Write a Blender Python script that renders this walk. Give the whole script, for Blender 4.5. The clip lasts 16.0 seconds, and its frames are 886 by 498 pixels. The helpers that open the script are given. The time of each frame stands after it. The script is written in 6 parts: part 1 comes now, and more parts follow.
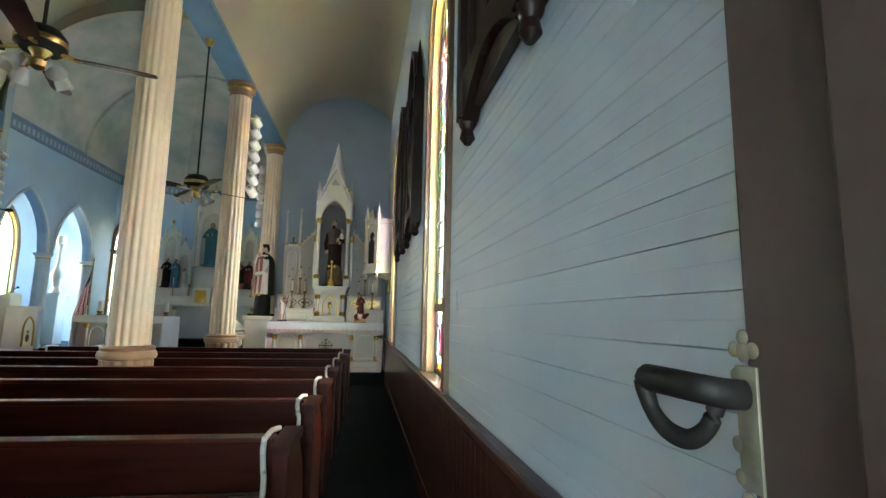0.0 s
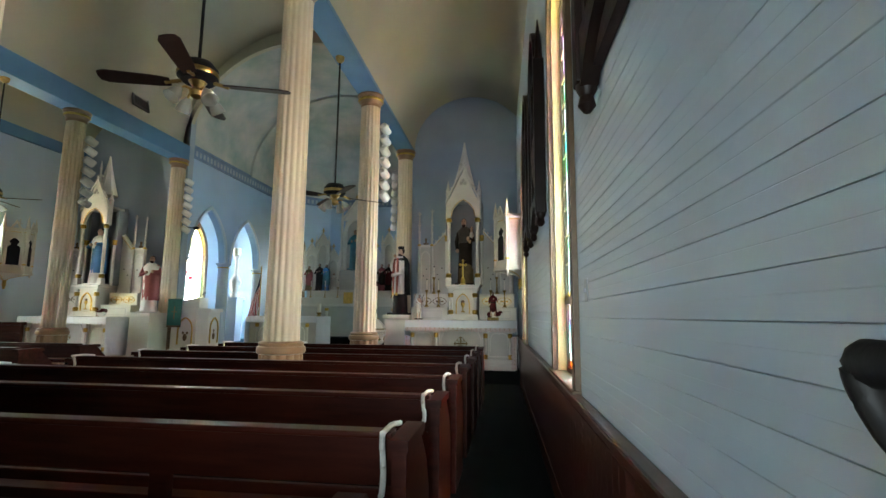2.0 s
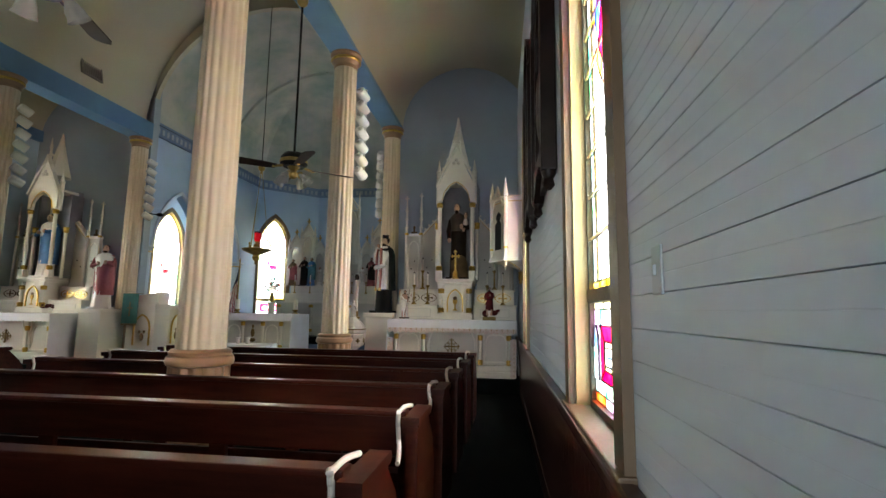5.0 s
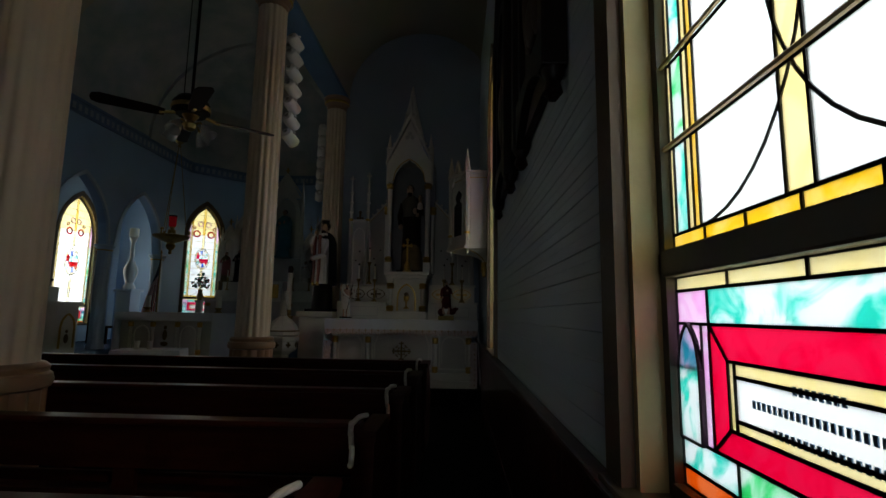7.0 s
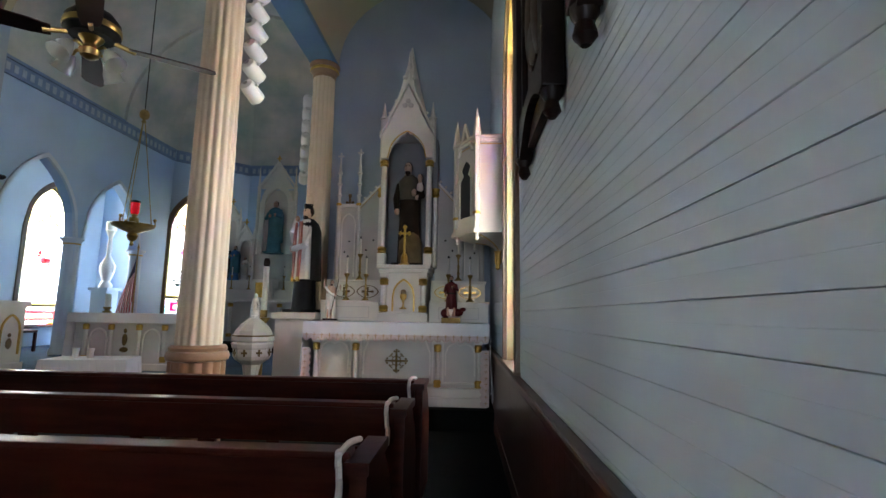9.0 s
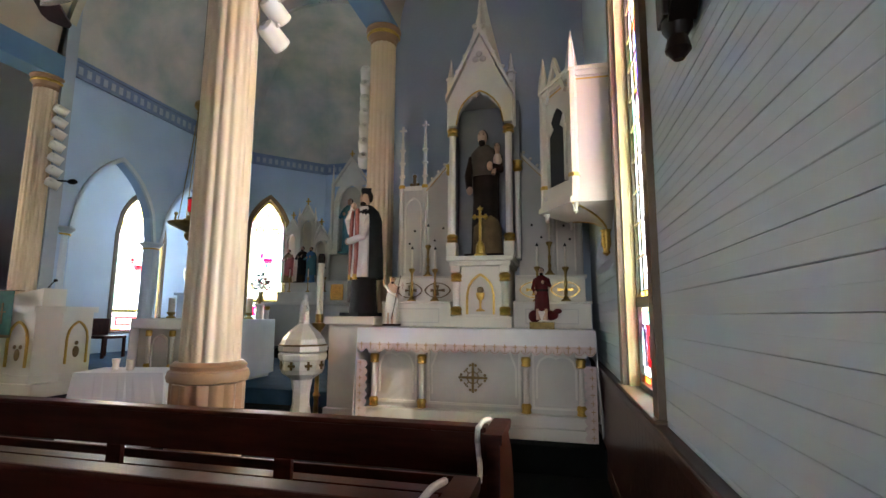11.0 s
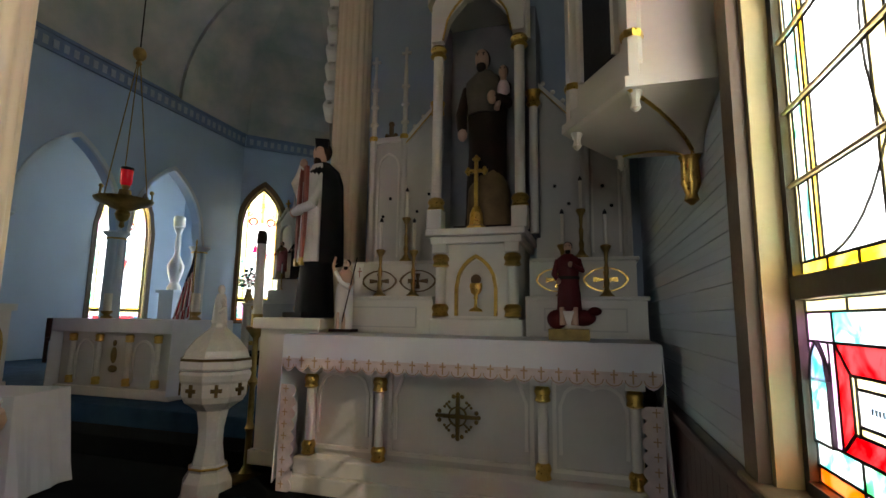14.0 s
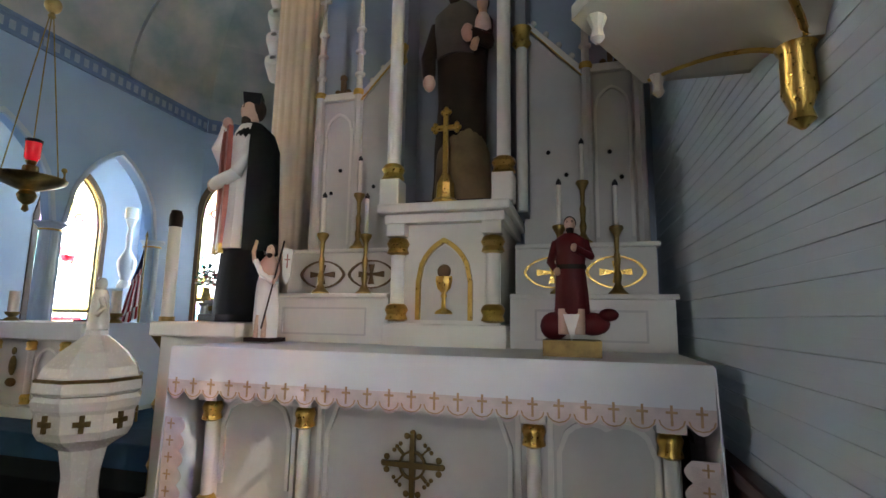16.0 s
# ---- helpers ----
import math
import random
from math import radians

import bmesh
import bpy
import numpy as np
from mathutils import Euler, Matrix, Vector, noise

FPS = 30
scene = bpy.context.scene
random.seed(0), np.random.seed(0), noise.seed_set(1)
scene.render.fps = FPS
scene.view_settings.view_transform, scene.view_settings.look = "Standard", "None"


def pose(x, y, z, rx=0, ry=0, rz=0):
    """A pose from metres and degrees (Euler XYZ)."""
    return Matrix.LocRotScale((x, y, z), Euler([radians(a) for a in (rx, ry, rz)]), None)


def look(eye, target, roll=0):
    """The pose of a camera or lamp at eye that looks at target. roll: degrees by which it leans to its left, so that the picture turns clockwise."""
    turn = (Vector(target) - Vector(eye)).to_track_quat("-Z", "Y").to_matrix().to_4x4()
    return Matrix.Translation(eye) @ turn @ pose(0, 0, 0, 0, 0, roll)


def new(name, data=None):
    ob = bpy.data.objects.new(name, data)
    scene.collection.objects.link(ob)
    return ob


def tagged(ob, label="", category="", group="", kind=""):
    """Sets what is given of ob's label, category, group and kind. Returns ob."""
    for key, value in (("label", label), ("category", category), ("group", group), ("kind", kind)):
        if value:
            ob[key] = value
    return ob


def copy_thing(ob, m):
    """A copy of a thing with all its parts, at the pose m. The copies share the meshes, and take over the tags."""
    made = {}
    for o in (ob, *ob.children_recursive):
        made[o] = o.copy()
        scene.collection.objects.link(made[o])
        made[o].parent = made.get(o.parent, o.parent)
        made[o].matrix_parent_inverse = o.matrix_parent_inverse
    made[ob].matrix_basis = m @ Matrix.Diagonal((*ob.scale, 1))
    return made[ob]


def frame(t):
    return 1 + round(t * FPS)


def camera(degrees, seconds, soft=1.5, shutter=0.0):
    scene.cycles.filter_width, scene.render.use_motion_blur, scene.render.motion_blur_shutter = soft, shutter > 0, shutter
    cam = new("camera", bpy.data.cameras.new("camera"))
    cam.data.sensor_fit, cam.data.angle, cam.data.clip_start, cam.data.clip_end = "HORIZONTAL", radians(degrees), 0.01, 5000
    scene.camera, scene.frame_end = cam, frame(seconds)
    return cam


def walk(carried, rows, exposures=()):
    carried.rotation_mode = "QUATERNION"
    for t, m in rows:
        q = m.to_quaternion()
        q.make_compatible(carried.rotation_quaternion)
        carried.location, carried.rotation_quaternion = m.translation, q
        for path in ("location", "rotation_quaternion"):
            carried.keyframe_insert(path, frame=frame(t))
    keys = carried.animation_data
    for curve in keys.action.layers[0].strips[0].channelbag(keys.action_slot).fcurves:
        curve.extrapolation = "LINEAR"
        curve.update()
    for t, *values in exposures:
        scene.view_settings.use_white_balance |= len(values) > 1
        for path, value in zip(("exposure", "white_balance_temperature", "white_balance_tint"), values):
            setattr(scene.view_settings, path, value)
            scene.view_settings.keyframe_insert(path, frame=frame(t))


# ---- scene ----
cam = camera(84.3, 16.0)
METRES, EYE, TILT, LEAN, TURN = 8.0, 1.28, 0.0, 0.0, -8.1
EXPOSURES = [
    (0, 0.98, 6550, 3), (2.0, 0.80, 6600, 4), (3.5, 0.75, 6650, 9), (5.0, 0.62, 6950, 12), (5.6, 0.4, 6900, 11), (6.4, -1.6, 6700, 10), (7.0, -2.8, 6700, 10),
    (7.5, -2.85, 6700, 10), (7.9, -2.4, 6500, 11), (8.3, -0.9, 5800, 14), (8.6, 0.0, 5850, 15), (9.2, 0.6, 6450, 18), (10.2, 0.8, 6650, 19),
    (11.5, 0.7, 7200, 18), (12.5, 0.5, 7900, 18), (13.0, 0.3, 7800, 18), (13.5, -0.15, 7600, 17), (14.0, -0.42, 7300, 16), (14.5, -0.45, 6900, 14), (15.0, -0.12, 6500, 15), (15.5, 0.25, 6350, 18), (16, 0.65, 6500, 19)]
ROWS = [
    (0.0, 0.0, 0.0, 0.0, -0.15, 8.03, -1.06),
    (0.5, 0.0062, 0.0046, 0.0016, 6.37, 7.85, -0.86),
    (1.0, 0.0, 0.0194, -0.0021, 10.1, 7.78, -0.71),
    (1.5, -0.0012, 0.0212, -0.0032, 12.35, 7.77, -0.63),
    (2.0, 0.0074, 0.023, -0.0041, 15.69, 7.75, -0.5),
    (2.5, 0.005, 0.0335, -0.0044, 18.75, 7.71, -0.39),
    (3.0, -0.0016, 0.0522, -0.0028, 20.42, 7.62, -0.42),
    (3.5, -0.0042, 0.0816, -0.0058, 20.81, 7.56, -0.57),
    (4.0, -0.009, 0.1128, -0.0038, 20.43, 7.49, -0.69),
    (4.5, -0.0106, 0.1471, -0.0022, 18.51, 7.49, -0.8),
    (5.0, -0.0094, 0.1861, -0.0006, 15.89, 7.42, -0.82),
    (7.5, -0.0483, 0.3775, -0.0053, 10.49, 7.62, -0.86),
    (8.0, -0.0524, 0.4154, -0.0033, 10.67, 7.62, -0.9),
    (8.5, -0.0611, 0.4528, -0.0039, 10.97, 7.72, -0.96),
    (9.0, -0.0668, 0.4953, -0.004, 11.46, 7.72, -0.92),
    (9.5, -0.0744, 0.5337, -0.0033, 13.15, 7.71, -0.78),
    (10.0, -0.0843, 0.5715, -0.0003, 16.09, 7.7, -0.53),
    (12.5, -0.1129, 0.7656, -0.0019, 26.0, 7.88, -0.65),
    (13.0, -0.1201, 0.7984, -0.0019, 25.9, 7.93, -0.72),
    (13.5, -0.1239, 0.8326, -0.0002, 25.65, 7.96, -0.8),
    (14.0, -0.1325, 0.862, -0.0009, 25.25, 7.99, -0.86),
    (14.5, -0.135, 0.8907, -0.0024, 24.47, 8.08, -0.87),
    (15.0, -0.1358, 0.9206, -0.0011, 24.08, 8.02, -0.82),
    (15.5, -0.1494, 0.9477, -0.0008, 23.83, 8.05, -0.9),
    (16.0, -0.1613, 0.9653, 0.0018, 23.55, 8.11, -0.93),
]
walk(cam, [(t, pose(0, 0, EYE, TILT, LEAN, TURN) @ pose(METRES * x, METRES * y, METRES * z, 90 + pitch, roll, yaw)) for t, x, y, z, yaw, pitch, roll in ROWS],
     exposures=EXPOSURES)

# ---- light ----
world = bpy.data.worlds.new("world")
scene.world = world
world.use_nodes = True
wn = world.node_tree
sky = wn.nodes.new("ShaderNodeTexSky")
sky.sky_type, sky.sun_disc = "NISHITA", False
SUN_ELEV, SUN_FROM = radians(33), Vector((0.79, -0.61, 0))
sky.sun_elevation, sky.sun_rotation = SUN_ELEV, math.atan2(SUN_FROM.x, SUN_FROM.y)
wn.links.new(sky.outputs[0], wn.nodes["Background"].inputs[0])
wn.nodes["Background"].inputs[1].default_value = 0.12
sun = new("sun", bpy.data.lights.new("sun", "SUN"))
sun.data.energy, sun.data.angle, sun.data.color = 5.0, radians(0.6), (1.0, 0.92, 0.8)
sun.matrix_world = look(SUN_FROM * 30 + Vector((0, 0, 30 * math.tan(SUN_ELEV))), (0, 0, 0))


def window_light(x, y, z, to, watts, sx=1.05, sz=3.2, tone=(0.82, 0.92, 1.0)):
    """Sky light standing just outside a window opening."""
    lamp = new("window_daylight", bpy.data.lights.new("window_daylight", "AREA"))
    lamp.data.shape, lamp.data.size, lamp.data.size_y = "RECTANGLE", sx, sz
    lamp.data.energy, lamp.data.color = watts, tone
    lamp.data.spread = radians(150)
    lamp.matrix_world = look((x, y, z), to)
    return lamp


SKY_W = 315
for yy in (3.435, 8.02):
    window_light(1.3, yy, 2.55, (-5, yy, 2.3), SKY_W)
# the lamp at 3.54 stands behind an unseen window, added for light
for yy in (3.54, 8.42):
    window_light(-11.35, yy, 2.55, (-5, yy, 2.3), SKY_W)
window_light(-8.35, 17.43, 2.8, (-7.0, 16.08, 2.7), SKY_W * 0.8)
window_light(-1.95, 17.43, 2.8, (-3.3, 16.08, 2.7), SKY_W * 0.8)
window_light(-11.35, 15.72, 2.6, (-5, 15.72, 2.5), SKY_W * 1.3, 1.35, 3.4)
window_light(-0.2, -2.75, 1.35, (-0.4, 3, 1.5), 70, 1.1, 2.3)

# ---- materials ----


def mat(name, col, rough=0.5, metal=0.0, var=0.12, scale=3.0, bump=0.1, fine=60.0, coat=0.0, stretch=None, col2=None, emit=None, spec=0.5):
    m = bpy.data.materials.new(name)
    m.use_nodes = True
    nt = m.node_tree
    p = nt.nodes["Principled BSDF"]
    tc = nt.nodes.new("ShaderNodeTexCoord")
    mp = nt.nodes.new("ShaderNodeMapping")
    nt.links.new(tc.outputs["Object"], mp.inputs[0])
    if stretch:
        mp.inputs["Scale"].default_value = stretch
    big, small = nt.nodes.new("ShaderNodeTexNoise"), nt.nodes.new("ShaderNodeTexNoise")
    big.inputs["Scale"].default_value, big.inputs["Detail"].default_value = scale, 5
    small.inputs["Scale"].default_value, small.inputs["Detail"].default_value = fine, 4
    for n in (big, small):
        nt.links.new(mp.outputs[0], n.inputs["Vector"])
    mix = nt.nodes.new("ShaderNodeMix")
    mix.data_type = "RGBA"
    c2 = col2 or tuple(c * (1 - 2.2 * var) for c in col)
    mix.inputs[6].default_value = (*c2, 1)
    mix.inputs[7].default_value = (*(min(1, c * (1 + 0.6 * var)) for c in col), 1)
    add = nt.nodes.new("ShaderNodeMath")
    add.operation = "MULTIPLY_ADD"
    add.inputs[1].default_value = 0.35
    nt.links.new(small.outputs[0], add.inputs[0])
    ramp = nt.nodes.new("ShaderNodeMapRange")
    ramp.inputs[1].default_value, ramp.inputs[2].default_value = 0.3, 0.7
    nt.links.new(big.outputs[0], ramp.inputs[0])
    mul = nt.nodes.new("ShaderNodeMath")
    mul.operation = "MULTIPLY"
    mul.inputs[1].default_value = 0.65
    nt.links.new(ramp.outputs[0], mul.inputs[0])
    nt.links.new(mul.outputs[0], add.inputs[2])
    nt.links.new(add.outputs[0], mix.inputs[0])
    nt.links.new(mix.outputs[2], p.inputs["Base Color"])
    rr = nt.nodes.new("ShaderNodeMapRange")
    rr.inputs[3].default_value, rr.inputs[4].default_value = max(0.02, rough - 0.1), min(1, rough + 0.1)
    nt.links.new(small.outputs[0], rr.inputs[0])
    nt.links.new(rr.outputs[0], p.inputs["Roughness"])
    p.inputs["Metallic"].default_value = metal
    p.inputs["Specular IOR Level"].default_value = spec
    p.inputs["Coat Weight"].default_value = coat
    p.inputs["Coat Roughness"].default_value = 0.15
    if bump:
        b = nt.nodes.new("ShaderNodeBump")
        b.inputs["Strength"].default_value, b.inputs["Distance"].default_value = bump, 0.004
        nt.links.new(small.outputs[0], b.inputs["Height"])
        nt.links.new(b.outputs[0], p.inputs["Normal"])
    if emit:
        p.inputs["Emission Color"].default_value = (*col, 1)
        p.inputs["Emission Strength"].default_value = emit
    return m


def glass(name, col, clear=0.4, cloudy=0.0):
    """Opalescent window glass: lets part of the light straight through and scatters the rest."""
    m = bpy.data.materials.new(name)
    m.use_nodes = True
    nt = m.node_tree
    nt.nodes.remove(nt.nodes["Principled BSDF"])
    out = nt.nodes["Material Output"]
    tc, n = nt.nodes.new("ShaderNodeTexCoord"), nt.nodes.new("ShaderNodeTexNoise")
    n.inputs["Scale"].default_value, n.inputs["Detail"].default_value, n.inputs["Distortion"].default_value = 9, 4, 1.5
    nt.links.new(tc.outputs["Object"], n.inputs["Vector"])
    ramp = nt.nodes.new("ShaderNodeMapRange")
    ramp.inputs[1].default_value, ramp.inputs[2].default_value = 0.38, 0.56
    nt.links.new(n.outputs[0], ramp.inputs[0])
    mix = nt.nodes.new("ShaderNodeMix")
    mix.data_type = "RGBA"
    pale = tuple(c + (0.9 - c) * cloudy for c in col)
    mix.inputs[6].default_value, mix.inputs[7].default_value = (*col, 1), (*pale, 1)
    nt.links.new(ramp.outputs[0], mix.inputs[0])
    tr, tl, gl = (nt.nodes.new(k) for k in ("ShaderNodeBsdfTransparent", "ShaderNodeBsdfTranslucent", "ShaderNodeBsdfGlossy"))
    gl.inputs["Roughness"].default_value = 0.1
    nt.links.new(mix.outputs[2], tr.inputs[0])
    nt.links.new(mix.outputs[2], tl.inputs[0])
    a, b = nt.nodes.new("ShaderNodeMixShader"), nt.nodes.new("ShaderNodeMixShader")
    a.inputs[0].default_value = clear
    nt.links.new(tl.outputs[0], a.inputs[1])
    nt.links.new(tr.outputs[0], a.inputs[2])
    b.inputs[0].default_value = 0.04
    nt.links.new(a.outputs[0], b.inputs[1])
    nt.links.new(gl.outputs[0], b.inputs[2])
    nt.links.new(b.outputs[0], out.inputs[0])
    return m


WOODFIB = (1.0, 9.0, 9.0)
M = dict(
    wall=mat("blue_grey_paint", (0.52, 0.61, 0.69), 0.5, var=0.05, scale=1.2, bump=0.12, fine=35),
    # wall blue-grey darkened by a third: the far end's shade is in the colour
    endwall=mat("shaded_blue_grey_plaster", (0.34, 0.40, 0.48), 0.65, var=0.10, scale=0.9, bump=0.08, fine=30),
    apse=mat("sky_blue_paint", (0.38, 0.53, 0.72), 0.6, var=0.06, scale=1.0, bump=0.08, fine=35),
    cream=mat("cream_ceiling_paint", (0.50, 0.455, 0.34), 0.6, var=0.07, scale=0.7, bump=0.06, fine=25),
    beam=mat("medium_blue_paint", (0.10, 0.22, 0.38), 0.5, var=0.08, scale=2, bump=0.08),
    frieze=mat("slate_blue_paint", (0.16, 0.24, 0.40), 0.55, var=0.12, scale=4, bump=0.05),
    frieze2=mat("stencil_grey", (0.34, 0.40, 0.50), 0.55, var=0.1, scale=6, bump=0.05),
    cloud=mat("painted_clouds", (0.62, 0.56, 0.52), 0.7, scale=1.1, bump=0.05, fine=4, spec=0.2, col2=(0.24, 0.33, 0.33)),
    rib=mat("painted_rib", (0.22, 0.22, 0.19), 0.7, var=0.1, scale=3, bump=0.05),
    col=mat("ivory_column_paint", (0.70, 0.57, 0.40), 0.4, var=0.06, scale=2, bump=0.08, fine=30),
    colbase=mat("tan_column_base_paint", (0.34, 0.20, 0.11), 0.35, var=0.12, scale=4, bump=0.1),
    wood=mat("dark_mahogany_varnish", (0.052, 0.0105, 0.0055), 0.40, spec=0.12, var=0.32, scale=2.5, bump=0.06, fine=40, coat=0.03, stretch=WOODFIB),
    wain=mat("red_brown_wainscot_varnish", (0.075, 0.019, 0.011), 0.35, spec=0.35, var=0.25, scale=2.5, bump=0.1, fine=40, coat=0.3, stretch=(9, 1, 9)),
    # brown window wood with the jambs' yellow sunlight put into its colour
    casing=mat("sunlit_window_wood", (0.52, 0.37, 0.16), 0.4, var=0.12, scale=3, bump=0.1, coat=0.1),
    trimwood=mat("dark_brown_trim_paint", (0.15, 0.095, 0.05), 0.45, var=0.15, scale=4, bump=0.1),
    sash=mat("dark_sash_wood", (0.06, 0.045, 0.025), 0.45, var=0.2, scale=5, bump=0.1),
    lead=mat("lead_came", (0.04, 0.04, 0.04), 0.45, metal=0.7, var=0.2, scale=20, bump=0.1),
    station=mat("dark_carved_oak", (0.020, 0.010, 0.007), 0.45, spec=0.3, var=0.3, scale=6, bump=0.25, fine=50),
    relief=mat("dim_relief_panel", (0.06, 0.032, 0.024), 0.5, spec=0.3, var=0.3, scale=8, bump=0.3),
    carpet=mat("dark_green_carpet", (0.005, 0.0065, 0.006), 0.95, spec=0.1, var=0.25, scale=4, bump=0.5, fine=220),
    bluecarpet=mat("blue_carpet", (0.028, 0.075, 0.135), 0.95, spec=0.1, var=0.2, scale=4, bump=0.5, fine=220),
    white=mat("white_altar_enamel", (0.71, 0.675, 0.60), 0.4, var=0.06, scale=3, bump=0.06, fine=30),
    cream_enamel=mat("cream_niche_paint", (0.56, 0.51, 0.42), 0.5, var=0.07, scale=3, bump=0.06, fine=30),
    # altar white at four fifths: shade put into the colour of set-back parts
    shade=mat("shaded_white_enamel", (0.57, 0.54, 0.49), 0.5, var=0.07, scale=3, bump=0.06, fine=30),
    gold=mat("gold_leaf", (0.62, 0.40, 0.10), 0.3, metal=1.0, var=0.15, scale=15, bump=0.2, fine=80),
    brass=mat("aged_brass", (0.42, 0.29, 0.10), 0.32, metal=1.0, var=0.25, scale=12, bump=0.15),
    bronze=mat("dark_bronze", (0.012, 0.011, 0.010), 0.55, spec=0.2, metal=0.0, var=0.3, scale=15, bump=0.2),
    antique=mat("antique_gold_cross", (0.22, 0.15, 0.05), 0.45, metal=0.8, var=0.25, scale=15, bump=0.25),
    linen=mat("white_linen", (0.74, 0.74, 0.76), 0.9, var=0.04, scale=6, bump=0.25, fine=300),
    lace=mat("pink_beige_lace", (0.70, 0.58, 0.55), 0.9, var=0.1, scale=20, bump=0.4, fine=200),
    embroid=mat("ochre_embroidery", (0.50, 0.31, 0.17), 0.8, var=0.15, scale=30, bump=0.4),
    font=mat("ivory_marble", (0.70, 0.66, 0.58), 0.25, var=0.06, scale=5, bump=0.04, coat=0.2),
    plaster=mat("white_plaster", (0.72, 0.69, 0.64), 0.5, var=0.06, scale=6, bump=0.1),
    black=mat("black_cloth_paint", (0.008, 0.008, 0.010), 0.6, spec=0.15, var=0.2, scale=8, bump=0.15),
    hood=mat("charcoal_green_cape", (0.010, 0.012, 0.011), 0.6, spec=0.15, var=0.25, scale=6, bump=0.15),
    skin=mat("painted_flesh", (0.52, 0.33, 0.24), 0.45, var=0.08, scale=8, bump=0.06),
    hair=mat("painted_dark_hair", (0.025, 0.013, 0.008), 0.6, spec=0.2, var=0.2, scale=30, bump=0.4),
    redband=mat("red_stole_paint", (0.34, 0.09, 0.06), 0.5, var=0.12, scale=8),
    redrobe=mat("crimson_robe_paint", (0.11, 0.010, 0.012), 0.5, spec=0.2, var=0.2, scale=8),
    rose=mat("rose_robe_paint", (0.36, 0.09, 0.09), 0.5, var=0.15, scale=6),
    brown=mat("brown_robe_paint", (0.026, 0.015, 0.010), 0.55, spec=0.15, var=0.25, scale=6, bump=0.15),
    tunic=mat("taupe_tunic_paint", (0.10, 0.085, 0.07), 0.6, spec=0.2, var=0.2, scale=8),
    # statue niche back and sides: the recess's shade put into a dark grey
    recess=mat("niche_shade_grey", (0.24, 0.25, 0.27), 0.6, var=0.12, scale=3, bump=0.06, fine=30),
    ochre=mat("ochre_robe_lining", (0.18, 0.12, 0.06), 0.55, spec=0.2, var=0.2, scale=8),
    teal=mat("teal_robe_paint", (0.05, 0.22, 0.27), 0.5, var=0.2, scale=6),
    blue=mat("bright_blue_robe", (0.05, 0.20, 0.46), 0.5, var=0.15, scale=6),
    green=mat("green_brocade", (0.012, 0.12, 0.10), 0.75, var=0.15, scale=14, bump=0.3),
    wax=mat("ivory_wax", (0.78, 0.74, 0.64), 0.45, var=0.03, scale=6, bump=0.03),
    soot=mat("black_cap", (0.01, 0.01, 0.01), 0.6, var=0.1, bump=0.05),
    fanblade=mat("dark_walnut_blade", (0.028, 0.010, 0.007), 0.5, spec=0.25, var=0.25, scale=4, bump=0.05, coat=0.0, stretch=(2, 20, 2)),
    rope=mat("white_cotton_rope", (0.72, 0.69, 0.62), 0.9, var=0.08, scale=30, bump=0.6, fine=120),
    spot=mat("white_spotlight_paint", (0.76, 0.76, 0.72), 0.4, var=0.04, bump=0.03),
    dark=mat("lens_and_hollow_shade", (0.01, 0.01, 0.012), 0.9, var=0.1, bump=0.0),
    vent=mat("grey_vent_metal", (0.16, 0.15, 0.14), 0.5, metal=0.3, var=0.1, bump=0.05),
    door=mat("brown_grey_door_paint", (0.055, 0.034, 0.027), 0.6, var=0.1, scale=3, bump=0.12),
    plate=mat("tarnished_plate", (0.30, 0.28, 0.21), 0.45, metal=0.6, var=0.25, scale=25, bump=0.3),
    flagred=mat("flag_red_cloth", (0.40, 0.02, 0.03), 0.8, var=0.1, scale=10, bump=0.2),
    flagwhite=mat("flag_white_cloth", (0.72, 0.70, 0.70), 0.8, var=0.05, scale=10, bump=0.2),
    flagblue=mat("flag_navy_cloth", (0.012, 0.02, 0.08), 0.8, var=0.1, scale=10, bump=0.2),
    switch=mat("painted_switch_plate", (0.40, 0.47, 0.52), 0.5, var=0.04, bump=0.03),
    ground=mat("outdoor_grass_ground", (0.10, 0.13, 0.06), 0.95, var=0.3, scale=0.6, bump=0.5),
    clear=glass("frosted_lamp_glass", (0.88, 0.88, 0.86), 0.72),
    ruby=mat("ruby_glass_lamp", (0.6, 0.01, 0.02), 0.1, var=0.1, bump=0.0, emit=0.25),
    g_white=glass("g_white", (0.94, 0.94, 0.92), 0.5),
    g_cream=glass("g_cream", (0.90, 0.80, 0.50), 0.38, 0.2),
    g_yellow=glass("g_yellow", (0.85, 0.62, 0.10), 0.38, 0.25),
    g_teal=glass("g_teal", (0.08, 0.68, 0.58), 0.38, 0.95),
    g_green=glass("g_green", (0.12, 0.66, 0.30), 0.38, 0.85),
    g_pink=glass("g_pink", (0.85, 0.52, 0.78), 0.38, 0.5),
    g_magenta=glass("g_magenta", (0.80, 0.02, 0.16), 0.38, 0.06),
    g_red=glass("g_red", (0.62, 0.02, 0.03), 0.38, 0.15),
    g_blue=glass("g_blue", (0.06, 0.22, 0.75), 0.38, 0.4),
    g_violet=glass("g_violet", (0.18, 0.08, 0.55), 0.38, 0.25),
    g_orange=glass("g_orange", (0.80, 0.25, 0.04), 0.38, 0.15),
)

# ---- mesh helpers ----


